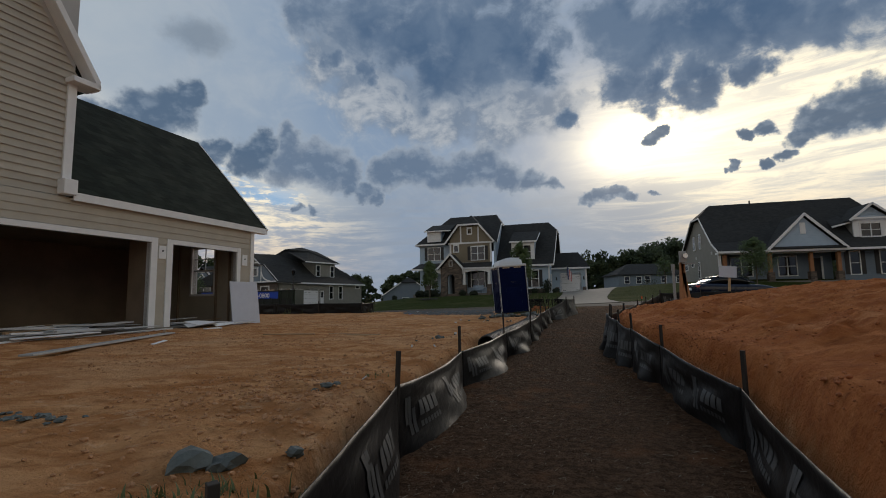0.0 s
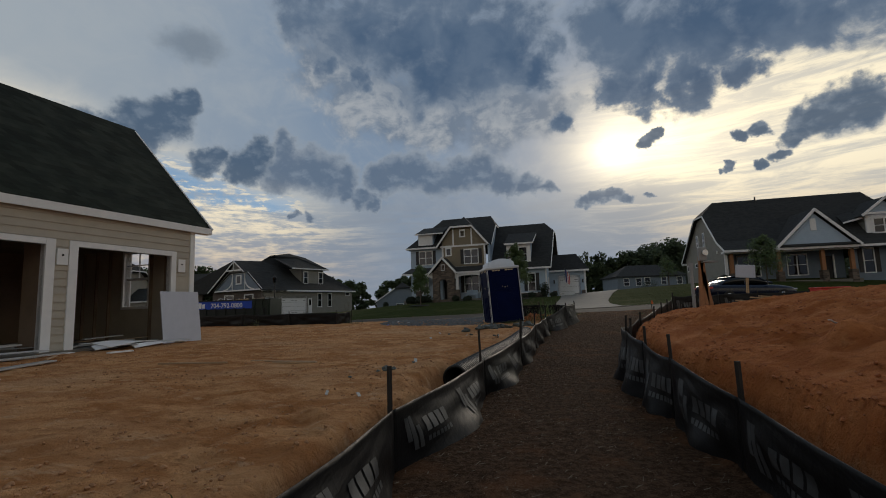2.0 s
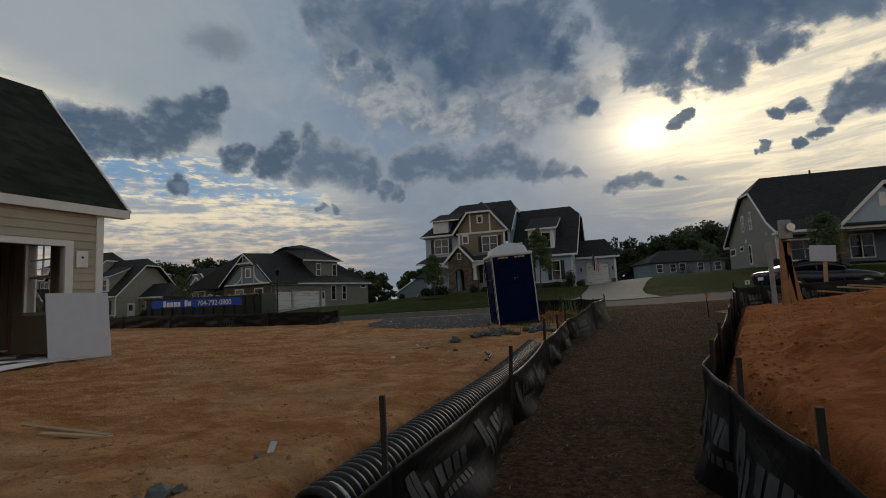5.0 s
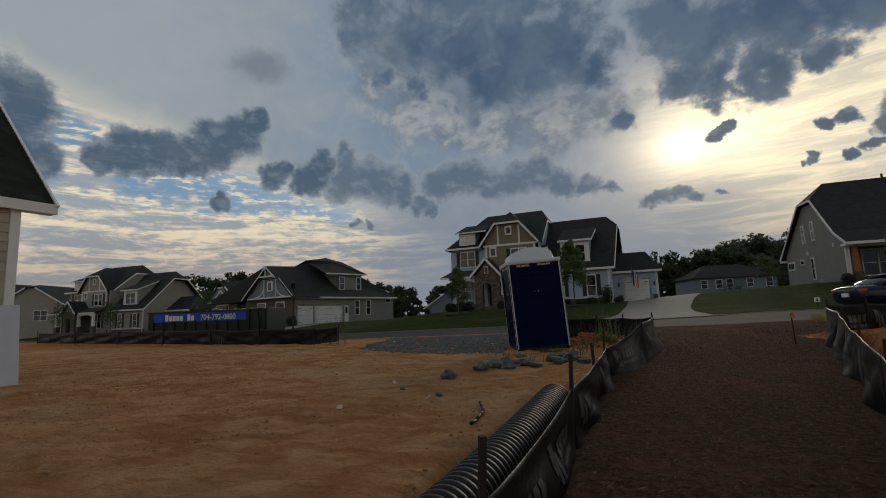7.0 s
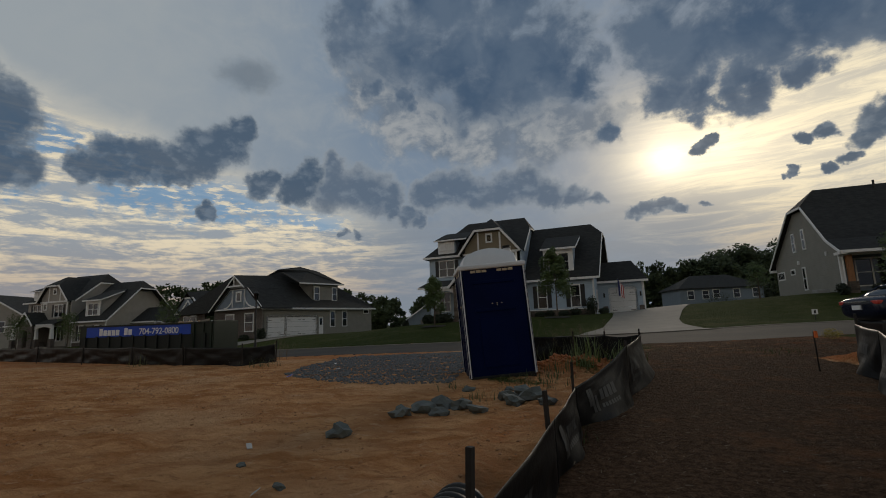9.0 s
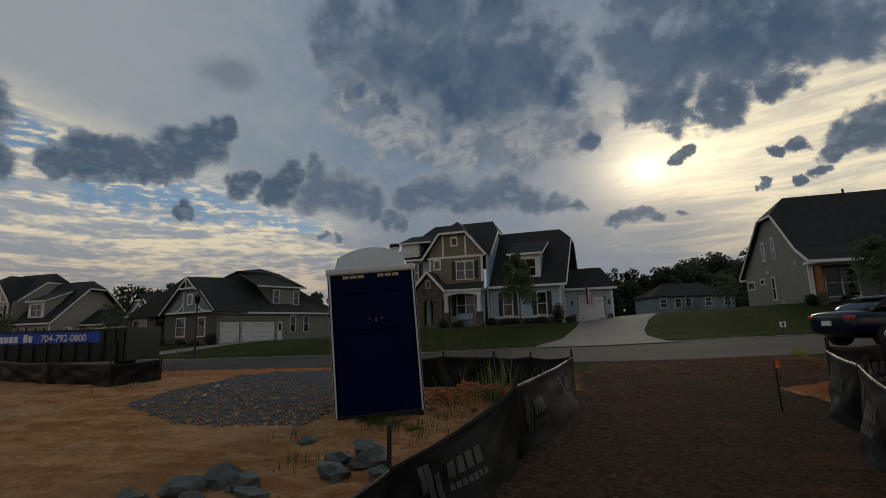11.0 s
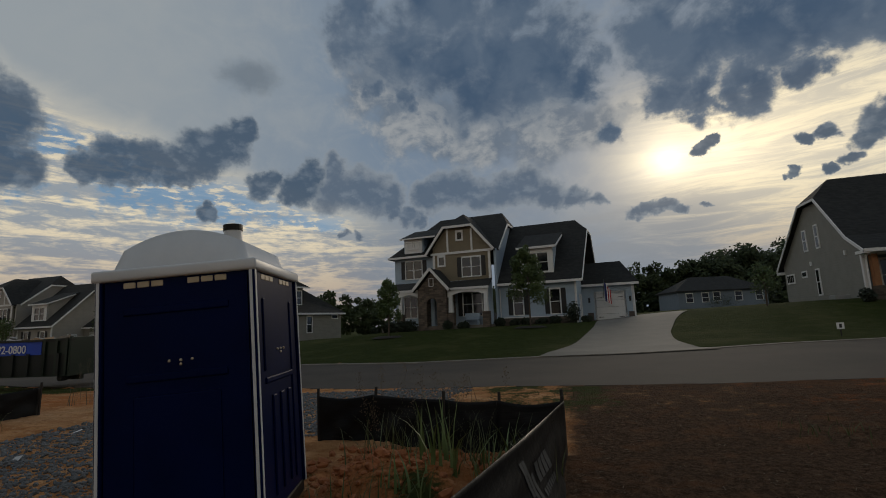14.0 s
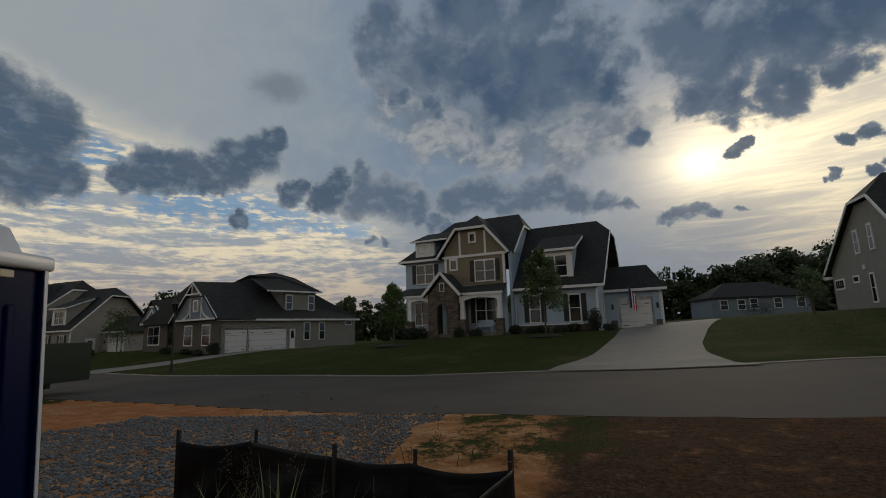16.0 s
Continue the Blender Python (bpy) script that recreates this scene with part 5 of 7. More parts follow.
    roof_trim(root, (R + 0.03, 0.5, 7.62), (R + 0.03, c1, zc - 0.1), 0.18)
    roof_trim(root, (R + 0.03, c1, zc - 0.06), (R + 0.03, c2, zc - 0.06), 0.18)
    # small dormer over the left wing
    walled("dormer_wall", -5.5, -3.68, 8.05, 9.4, 0.95, 1.05, [], WHITE, root)
    boxed("dormer_side", (-3.7, -3.58, 1.05, 3.0, 8.1, 9.4), siding, root)
    boxed("dormer_side", (-5.58, -5.46, 1.05, 3.0, 8.1, 9.4), siding, root)
    for a in (-5.2, -4.45):
        window(root, a, a + 0.46, 8.5, 9.05, 0.95, 1, bars=False, trim=0.1)
    slabbed("roof", [(-5.85, 0.65, 9.45), (-2.3, 0.65, 9.45), (-2.3, 3.6, 10.6), (-5.6, 3.6, 10.6)], 0.1, SHINGLE, root)
    roof_trim(root, (-5.85, 0.62, 9.4), (-2.2, 0.62, 9.4), 0.14)
    # porch
    slabbed("roof", [(-6.7, -1.9, 4.52), (3.45, -1.9, 4.46), (3.2, 0.05, 5.25), (-6.6, 1.05, 5.35)], 0.12, SHINGLE, root, label="porch roof")
    roof_trim(root, (-6.7, -1.93, 4.42), (3.45, -1.93, 4.38), 0.18)
    boxed("porch_floor", (-6.5, 3.4, -1.9, 1.0, B - 0.3, B + 0.08), CONCRETE, root)
    for u0, u1 in ((-4.85, -2.8), (-0.2, 3.3)):
        n = 12
        top = [(u0 + (u1 - u0) * i / n, 4.36) for i in range(n + 1)]
        arc = [(u1 - (u1 - u0) * i / n, 3.72 + 0.38 * math.sin(math.pi * i / n) ** 0.7) for i in range(n + 1)]
        gable_wall("arch_beam", top + arc, -1.85, -1.6, WHITE, root, label="white arched porch beam")
    for u in (-4.65, 0.06, 3.12):
        bm = bmesh.new()
        made = bmesh.ops.create_cone(bm, cap_ends=True, segments=4, radius1=0.26, radius2=0.19, depth=1.55)["verts"]
        bmesh.ops.transform(bm, matrix=Matrix.Translation((u, -1.72, 3.22)) @ Matrix.Rotation(radians(45), 4, "Z"), verts=made)
        part("column", bm, WHITE, root, "white tapered porch column")
        boxed("pier", (u - 0.28, u + 0.28, -2.0, -1.45, B - 0.4, 2.48), stone, root, "stone column pier", bevel=0.02)
    # stone entry
    n = 10
    wm = [(-2.0, -1.07, B, 3.7)]
    walled("stone_entry", -2.8, -0.2, B - 0.3, 4.4, -2.15, -1.85, wm, stone, root, "field-stone entry arch")
    for a, b in ((-2.0, -1.535), (-1.07, -1.535)):
        corner = [(a, 3.702), (a, 3.25)] + [(b + (a - b) * math.cos(math.pi / 2 * i / n), 3.25 + 0.45 * math.sin(math.pi / 2 * i / n)) for i in range(1, n + 1)]
        gable_wall("stone_entry", corner, -2.14, -1.87, stone, root)
    gable_wall("stone_entry", [(-2.8, 4.4), (-0.2, 4.4), (-1.5, 5.82)], -2.15, -1.9, stone, root)
    for s in (-2.8, -0.45):
        boxed("stone_entry", (s, s + 0.25, -1.85, 0, B - 0.3, 4.4), stone, root)
    window(root, -1.68, -1.34, 4.72, 5.3, -2.15, 1, bars=False, trim=0.05)
    slabbed("roof", [(-3.2, -2.4, 4.38), (-1.52, -2.4, 6.2), (-1.52, 0.0, 6.2), (-3.2, 0.0, 4.38)], 0.12, SHINGLE, root)
    slabbed("roof", [(0.12, 0.0, 4.38), (-1.52, 0.0, 6.2), (-1.52, -2.4, 6.2), (0.12, -2.4, 4.38)], 0.12, SHINGLE, root)
    roof_trim(root, (-3.25, -2.43, 4.30), (-1.50, -2.43, 6.14), 0.22)
    roof_trim(root, (-1.54, -2.43, 6.14), (0.17, -2.43, 4.30), 0.22)
    # right wing
    holes = [(4.85, 5.6, 2.1, 4.05), (7.92, 8.67, 2.1, 4.0)]
    walled("wall", 3.6, 10.0, 1.85, 4.7, 0.6, 0.8, holes, siding, root)
    boxed("stone_base", (3.6, 10.02, 0.5, 0.82, B - 0.4, 1.85), stone, root, "low stone foundation")
    boxed("trim", (3.6, 10.02, 0.46, 0.6, 1.85, 1.93), WHITE, root)
    boxed("trim", (9.86, 10.03, 0.54, 0.6, 1.93, 4.7), WHITE, root, "white corner board")
    for h in holes:
        window(root, *h, 0.6, 1, True)
    walled("wall", 0.8, 11.0, B - 0.4, 4.7, 9.8, 10.0, [(2.5, 3.45, B, 3.5)], siding, root, along="v")
    boxed("side_door", (9.9, 9.96, 2.5, 3.45, B, 3.5), WHITE, root, "white side door")
    boxed("pane", (9.96, 9.97, 2.68, 3.27, 2.5, 3.35), GLASS, root)
    for dims in ((9.98, 10.06, 2.38, 2.5, B, 3.62), (9.98, 10.06, 3.45, 3.57, B, 3.62), (9.98, 10.06, 2.5, 3.45, 3.5, 3.62)):
        boxed("trim", dims, WHITE, root)
    gable_wall("gable", [(0.62, 4.7), (11.3, 4.7), (7.2, 9.0), (4.9, 9.0)], 9.8, 10.0, end, root, swap=True)
    slabbed("roof", [(3.6, 0.15, 4.7), (10.55, 0.15, 4.7), (10.85, 4.7, 9.3), (9.72, 5.9, 10.45), (3.6, 5.9, 10.45)], 0.16, SHINGLE, root)
    slabbed("roof", [(3.6, 5.9, 10.45), (9.72, 5.9, 10.45), (10.9, 7.2, 9.2), (10.9, 11.8, 4.7), (3.6, 11.8, 4.7)], 0.16, SHINGLE, root)
    slabbed("roof", [(10.85, 4.7, 9.32), (10.9, 7.2, 9.22), (9.72, 5.9, 10.47)], 0.16, SHINGLE, root)
    roof_trim(root, (10.58, 0.1, 4.58), (10.88, 4.7, 9.18), 0.16)
    roof_trim(root, (10.93, 7.2, 9.08), (10.93, 11.8, 4.58), 0.16)
    roof_trim(root, (10.88, 4.7, 9.22), (10.93, 7.2, 9.12), 0.16)
    roof_trim(root, (3.6, 0.1, 4.6), (10.55, 0.1, 4.6), 0.2)
    # wide dormer
    walled("dormer_wall", 5.5, 8.3, 5.2, 7.5, 0.85, 1.0, [(6.05, 7.85, 5.55, 7.05)], WHITE, root, "white dormer face")
    window(root, 6.05, 7.85, 5.55, 7.05, 0.85, 2, trim=0.12)
    for u in (5.5, 8.18):
        slabbed("dormer_side", [(u, 0.86, 5.3), (u, 0.86, 7.5), (u, 4.2, 8.85)], 0.12, siding, root, (1, 0, 0))
    slabbed("roof", [(5.3, 0.5, 7.58), (8.6, 0.5, 7.58), (8.75, 4.4, 9.2), (5.3, 4.4, 9.2)], 0.12, SHINGLE, root)
    roof_trim(root, (5.3, 0.47, 7.5), (8.6, 0.47, 7.5), 0.18)
    roof_trim(root, (8.62, 0.47, 7.48), (8.76, 3.9, 8.88), 0.14)
    # garage wing
    walled("wall", 10.0, 14.25, B - 0.4, 4.4, 4.5, 4.7, [(11.15, 13.45, B, 3.6)], siding, root)
    garage_door(root, 11.15, 13.45, B + 0.02, 3.6, 4.56)
    for u in (10.45, 13.78):
        boxed("brick_pier", (u - 0.06, u + 0.42, 4.42, 4.5, B - 0.2, 2.05), BRICK, root, "brick base panel")
        boxed("wall_lantern", (u + 0.05, u + 0.2, 4.38, 4.5, 2.9, 3.3), BLACK, root, "black wall lantern")
    walled("wall", 4.7, 10.5, B - 0.4, 4.4, 14.05, 14.25, [], siding, root, along="v")
    boxed("trim", (14.07, 14.29, 4.44, 4.5, B - 0.2, 4.35), WHITE, root)
    slabbed("roof", [(10.0, 4.1, 4.42), (14.7, 4.1, 4.42), (13.3, 6.8, 6.5), (10.0, 6.8, 6.5)], 0.14, SHINGLE, root)
    slabbed("roof", [(14.7, 4.1, 4.42), (14.7, 10.8, 4.42), (13.3, 6.8, 6.5)], 0.14, SHINGLE, root)
    roof_trim(root, (10.0, 4.07, 4.34), (14.7, 4.07, 4.34), 0.2)
    for u in (3.7, 9.95, 14.2):
        v = 0.5 if u < 10 else 4.4
        bm = bmesh.new()
        tube(bm, (u, v, B - 0.1), (u, v, 4.3), 0.05, 0.05, 8)
        part("downspout", bm, WHITE, root, "white downspout")
    return root


craftsman_house(pose(-0.25, 59.2, 0, 0, 0, -13) @ Matrix.Diagonal((0.975, 0.975, 1, 1)), "pale blue two-storey craftsman house with stone entry and dark roof", BLUE_SIDING, TAN_SIDING, CREAM_SIDING, STONE)
craftsman_house(pose(-62.7, 71.0, -1.54, 0, 0, -9), "cream two-storey craftsman house with dark porch and dark roof", CREAM_SIDING, CREAM_SIDING, CREAM_SIDING, BRICK)


def porch_bench():
    root = thing("bench", pose(1.0, 58.2, 1.44, 0, 0, -13), "pale blue bench standing on the porch", "bench")
    boxed("seat", (-0.65, 0.65, -0.25, 0.22, 0.42, 0.47), BLUE_SIDING, root)
    boxed("backrest", (-0.65, 0.65, 0.2, 0.25, 0.47, 0.95), BLUE_SIDING, root)
    for u in (-0.6, 0.54):
        boxed("leg", (u, u + 0.06, -0.22, 0.2, 0.0, 0.42), BLUE_SIDING, root)


porch_bench()


def house_flag():
    root = thing("house_flag", pose(11.9, 60.6, -0.15), "striped flag hanging limp from a pole by the garage", "flag")
    bm = bmesh.new()
    tube(bm, (0, 0.3, 3.4), (0, -0.7, 4.9), 0.03, 0.02, 8)
    part("flag_pole", bm, CHROME, root)
    for i in range(6):
        bm = bmesh.new()
        slab(bm, [(0.0 + i * 0.08, -0.66 + 0.03 * (i % 2), 4.7 - i * 0.12), (0.08 + i * 0.08, -0.66 + 0.03 * ((i + 1) % 2), 4.58 - i * 0.12), (0.08 + i * 0.08, -0.66 + 0.03 * ((i + 1) % 2), 3.1 - i * 0.05), (0.0 + i * 0.08, -0.66 + 0.03 * (i % 2), 3.1 - i * 0.05)], 0.01, (0, 1, 0))
        part("stripe", bm, FLAGBLUE if i < 2 else (FLAGRED if i % 2 else WHITE), root)


house_flag()


def right_house():
    B = 1.9
    root = thing("house", pose(25.3, 50.9, 0, 0, 0, -6), "taupe one-and-a-half-storey house with a wide charcoal roof and porch", "house")
    holes = [(6.5, 6.95, 5.9, 7.35), (4.7, 5.1, 5.9, 7.45), (9.3, 10.5, 3.75, 4.35), (7.2, 7.85, 4.05, 4.4), (5.35, 5.75, 2.65, 4.4)]
    walled("wall", 0.2, 11.0, B - 0.5, 5.0, 0.0, 0.2, holes[2:], GREY_SIDING, root, "taupe lap-sided gable wall", along="v")
    gable_wall("gable", [(0.2, 5.0), (11.0, 5.0), (11.0, 5.1), (6.3, 9.0), (3.85, 9.0), (0.75, 5.95), (0.2, 5.5)], 0.0, 0.2, GREY_SIDING, root, swap=True)
    for h in holes:
        bm = bmesh.new()
        box(bm, -0.06, -0.0, h[0] - 0.08, h[1] + 0.08, h[2] - 0.08, h[3] + 0.08)
        w = part("window", bm, WHITE, root)
        n = 4 if h[1] - h[0] > 1 else 1
        k = 2 if h[3] - h[2] > 1 else 1
        for i in range(n):
            for j in range(k):
                a = h[0] + (h[1] - h[0]) * i / n + 0.03
                b = h[0] + (h[1] - h[0]) * (i + 1) / n - 0.03
                c = h[2] + (h[3] - h[2]) * j / k + 0.03
                d = h[2] + (h[3] - h[2]) * (j + 1) / k - 0.03
                boxed("pane", (-0.07, -0.055, a, b, c, d), GLASS, w)
    boxed("trim", (-0.05, 0.2, 0.05, 0.2, B - 0.4, 5.0), WHITE, root, "white corner board")
    for v, z in ((1.6, 4.95), (6.2, 4.75)):
        boxed("dryer_vent", (-0.1, 0.0, v, v + 0.16, z, z + 0.3), WHITE, root, "small white wall vent")
    boxed("air_conditioner", (-1.3, -0.5, 0.9, 1.7, B - 0.4, B + 0.55), PVC, root, "grey outdoor air conditioner", bevel=0.03)
    fw = [(1.84, 3.8, 2.65, 4.55), (6.3, 7.95, 2.6, 4.5), (9.3, 10.2, B, 4.3)]
    walled("wall", 0.2, 11.2, B - 0.5, 5.0, 2.0, 2.2, fw, SLATE_SIDING, root, "slate blue porch wall")
    for i, h in enumerate(fw):
        if i == 2:
            boxed("front_door", (h[0], h[1], 2.08, 2.13, h[2], h[3]), BLACK, root, "dark front door")
            for u in (h[0] - 0.16, h[1]):
                boxed("trim", (u, u + 0.16, 1.94, 2.0, h[2], h[3] + 0.16), WHITE, root)
        else:
            window(root, *h, 2.0, 2)
    ww = [(12.0, 12.8, 2.55, 4.7), (14.6, 15.4, 2.55, 4.7)]
    walled("wall", 11.2, 18.0, B - 0.5, 5.0, 0.6, 0.8, ww, SLATE_SIDING, root)
    for h in ww:
        window(root, *h, 0.6, 1, True)
    boxed("porch_floor", (0.0, 11.2, -0.3, 2.0, B - 0.5, B + 0.1), CONCRETE, root)
    boxed("porch_beam", (0.0, 11.2, -0.25, 0.05, 4.7, 4.98), WHITE, root, "white porch beam")
    for u in (0.45, 4.55, 8.2, 10.6):
        boxed("column", (u - 0.16, u + 0.16, -0.26, 0.06, 2.85, 4.75), CEDAR, root, "cedar porch column", bevel=0.02)
        boxed("pier", (u - 0.27, u + 0.27, -0.37, 0.17, B - 0.5, 2.87), STONE, root, "stone column pier", bevel=0.02)
    bm = bmesh.new()
    tube(bm, (0.05, -0.6, 5.0), (0.05, -0.2, 4.6), 0.05, 0.05, 8)
    tube(bm, (0.05, -0.2, 4.6), (0.05, -0.15, B), 0.05, 0.05, 8)
    part("downspout", bm, WHITE, root)
    # roof with a flared foot and clipped ends
    e, rz, rv, fz = 5.0, 10.72, 5.1, 6.05
    L, Rr, cz = -0.35, 17.6, 9.2
    slabbed("roof", [(L, -0.95, e), (Rr, -0.95, e), (Rr, 0.75, fz), (L, 0.75, fz)], 0.18, SHINGLE, root)
    slabbed("roof", [(L, 0.75, fz), (Rr, 0.75, fz), (Rr - 2.3, rv, rz + 0.2), (L + 1.6, rv, rz), (L, 3.85, cz)], 0.18, SHINGLE, root, label="wide charcoal shingle roof")
    slabbed("roof", [(L, 3.85, cz + 0.02), (L, 6.3, cz + 0.02), (L + 1.6, rv, rz + 0.02)][::-1], 0.18, SHINGLE, root)
    slabbed("roof", [(L, 6.3, cz), (L + 1.6, rv, rz), (Rr - 2.3, rv, rz + 0.2), (Rr, 11.5, 4.8), (L, 11.5, 4.8)][::-1], 0.18, SHINGLE, root)
    slabbed("roof", [(Rr, -0.95, e), (Rr, 11.5, 4.8), (Rr - 2.3, rv, rz + 0.2)], 0.18, SHINGLE, root)
    roof_trim(root, (L - 0.03, -0.95, e - 0.12), (L - 0.03, 0.75, fz - 0.12), 0.18)
    roof_trim(root, (L - 0.03, 0.75, fz - 0.12), (L - 0.03, 3.85, cz - 0.12), 0.18)
    roof_trim(root, (L - 0.03, 3.85, cz - 0.08), (L - 0.03, 6.3, cz - 0.08), 0.16)
    roof_trim(root, (L - 0.03, 6.3, cz - 0.12), (L - 0.03, 11.5, 4.7), 0.16)
    roof_trim(root, (L, -0.98, e - 0.08), (Rr, -0.98, e - 0.08), 0.2)
    boxed("eave_return", (L, 0.05, -0.95, 0.0, e - 0.24, e - 0.06), WHITE, root, "white boxed eave return")
    boxed("eave_return", (L, 0.05, 10.9, 11.6, 4.5, 4.7), WHITE, root, "white boxed eave return")
    bm = bmesh.new()
    tube(bm, (5.3, rv - 0.3, rz - 0.3), (5.3, rv - 0.3, rz + 0.3), 0.08, 0.08, 8)
    part("roof_vent", bm, BLACK, root)
    # porch gable and dormer
    gable_wall("gable", [(4.6, 5.2), (10.5, 5.2), (7.5, 8.1)], -0.8, -0.65, BLUE_SIDING, root, label="pale blue porch gable")
    slabbed("roof", [(4.1, -1.05, 5.1), (7.5, -1.05, 8.5), (7.5, 3.2, 8.5), (4.1, 3.2, 5.1)], 0.14, SHINGLE, root)
    slabbed("roof", [(10.95, 3.2, 5.1), (7.5, 3.2, 8.5), (7.5, -1.05, 8.5), (10.95, -1.05, 5.1)], 0.14, SHINGLE, root)
    roof_trim(root, (4.05, -1.09, 5.0), (7.53, -1.09, 8.44), 0.24)
    roof_trim(root, (7.47, -1.09, 8.44), (11.0, -1.09, 5.0), 0.24)
    slabbed("roof", [(4.3, -1.2, 5.12), (10.8, -1.2, 5.12), (10.6, -0.7, 5.36), (4.5, -0.7, 5.36)], 0.08, SHINGLE, root)
    boxed("gable_vent", (7.12, 7.6, -0.86, -0.79, 6.5, 7.6), WHITE, root, "white louvred gable vent")
    walled("dormer_wall", 12.75, 15.95, 5.7, 8.0, 0.9, 1.05, [(13.4, 15.1, 6.25, 7.5)], WHITE, root)
    window(root, 13.4, 15.1, 6.25, 7.5, 0.9, 2, trim=0.16)
    gable_wall("gable", [(12.7, 8.0), (16.0, 8.0), (14.35, 9.2)], 0.9, 1.05, BLUE_SIDING, root)
    for u in (12.75, 15.83):
        slabbed("dormer_side", [(u, 1.05, 5.8), (u, 1.05, 8.0), (u, 2.9, 8.0)], 0.12, GREY_SIDING, root, (1, 0, 0))
    slabbed("roof", [(12.3, 0.5, 7.85), (14.35, 0.5, 9.5), (14.35, 4.3, 9.5), (12.3, 4.3, 7.85)], 0.12, SHINGLE, root)
    slabbed("roof", [(16.4, 4.3, 7.85), (14.35, 4.3, 9.5), (14.35, 0.5, 9.5), (16.4, 0.5, 7.85)], 0.12, SHINGLE, root)
    roof_trim(root, (12.25, 0.46, 7.8), (14.38, 0.46, 9.46), 0.2)
    roof_trim(root, (14.32, 0.46, 9.46), (16.45, 0.46, 7.8), 0.2)
    roof_trim(root, (12.5, 0.5, 8.0), (16.2, 0.5, 8.0), 0.18)
    # lower shed roof that joins the dormer's side
    slabbed("roof", [(11.1, 1.3, 7.35), (12.75, 1.3, 7.75), (12.75, 3.6, 8.9), (11.6, 3.2, 8.5)], 0.1, SHINGLE, root)
    roof_trim(root, (11.1, 1.28, 7.3), (12.75, 1.28, 7.7), 0.16)


right_house()


def left_house():
    B = 0.2
    root = thing("house", pose(-24.79, 61.35, 0, 0, 0, 65), "grey craftsman house with side garage doors and brick front", "house")
    holes = [(0.6, 2.85, B, 2.4), (3.1, 7.35, B, 2.4), (7.75, 8.5, B, 2.4), (9.6, 10.3, 1.2, 3.0), (11.65, 12.35, 1.2, 3.0), (15.5, 16.4, 2.8, 3.15)]
    walled("wall", 0.0, 17.0, B - 0.9, 3.4, 0.0, 0.2, holes, GREY_SIDING, root)
    garage_door(root, 0.6, 2.85, B, 2.4, 0.06)
    garage_door(root, 3.1, 7.35, B, 2.4, 0.06)
    boxed("side_door", (7.75, 8.5, 0.06, 0.1, B, 2.4), WHITE, root, "white side door")
    boxed("pane", (7.95, 8.3, 0.04, 0.06, 1.4, 2.2), GLASS, root)
    window(root, 9.6, 10.3, 1.2, 3.0, 0, 1)
    window(root, 11.65, 12.35, 1.2, 3.0, 0, 1)
    window(root, 15.5, 16.4, 2.8, 3.15, 0, 1, bars=False)
    # front, facing the road
    fh = [(1.7, 3.2, 1.0, 2.9), (5.4, 7.0, 1.0, 2.9)]
    walled("brick_wall", 0.0, 9.5, B - 0.9, 3.4, -0.0, 0.2, fh, BRICK, root, "brown brick front", along="v")
    walled("brick_wall", 12.6, 19.0, B - 0.9, 3.4, 0.6, 0.8, [(14.6, 17.6, 1.1, 3.1)], BRICK, root, along="v")
    walled("wall", 9.5, 12.6, B - 0.9, 3.4, 2.4, 2.6, [], BLACK, root, along="v")
    for a, b, c, d, x in ((1.7, 3.2, 1.0, 2.9, 0.0), (5.4, 7.0, 1.0, 2.9, 0.0), (14.6, 17.6, 1.1, 3.1, 0.6)):
        bm = bmesh.new()
        box(bm, x - 0.06, x, a - 0.1, b + 0.1, c - 0.1, d + 0.1)
        w = part("window", bm, WHITE, root)
        n = 2 if b - a > 2 else 1
        for i in range(n):
            for j in range(2):
                boxed("pane", (x - 0.075, x - 0.055, a + (b - a) * i / n + 0.05, a + (b - a) * (i + 1) / n - 0.05, c + (d - c) * j / 2 + 0.03, c + (d - c) * (j + 1) / 2 - 0.03), GLASS, w)
    # roofs
    e = 3.45
    slabbed("roof", [(-0.4, -0.4, e), (17.4, -0.4, e), (12.0, 7.0, 8.3), (9.2, 5.2, 9.1), (5.6, 5.0, 8.5), (3.9, 4.95, 7.6), (-0.4, 4.9, 7.4)], 0.16, SHINGLE, root, label="charcoal shingle roof")
    slabbed("roof", [(17.4, -0.4, e), (17.4, 19, e), (12.0, 7.0, 8.3)], 0.16, SHINGLE, root)
    slabbed("roof", [(-0.4, 10.0, e), (-0.4, 4.9, 7.4), (3.9, 4.95, 7.6), (5.6, 5.0, 8.5), (9.2, 5.2, 9.1), (12.0, 7.0, 8.3), (17.4, 19, e), (0.2, 19.4, e)], 0.16, SHINGLE, root)
    gable_wall("gable", [(0.0, 3.4), (9.8, 3.4), (4.9, 7.2)], 0.0, 0.2, GREY_SIDING, root, swap=True)
    roof_trim(root, (-0.44, -0.4, e - 0.1), (-0.44, 4.9, 7.25), 0.14)
    roof_trim(root, (-0.44, 4.9, 7.25), (-0.44, 10.0, e - 0.1), 0.14)
    roof_trim(root, (-0.46, 3.4, 6.1), (-0.46, 6.4, 6.1), 0.16)
    roof_trim(root, (-0.46, 4.9, 6.1), (-0.46, 4.9, 7.2), 0.14)
    roof_trim(root, (-0.4, -0.43, e - 0.1), (17.4, -0.43, e - 0.1), 0.2)
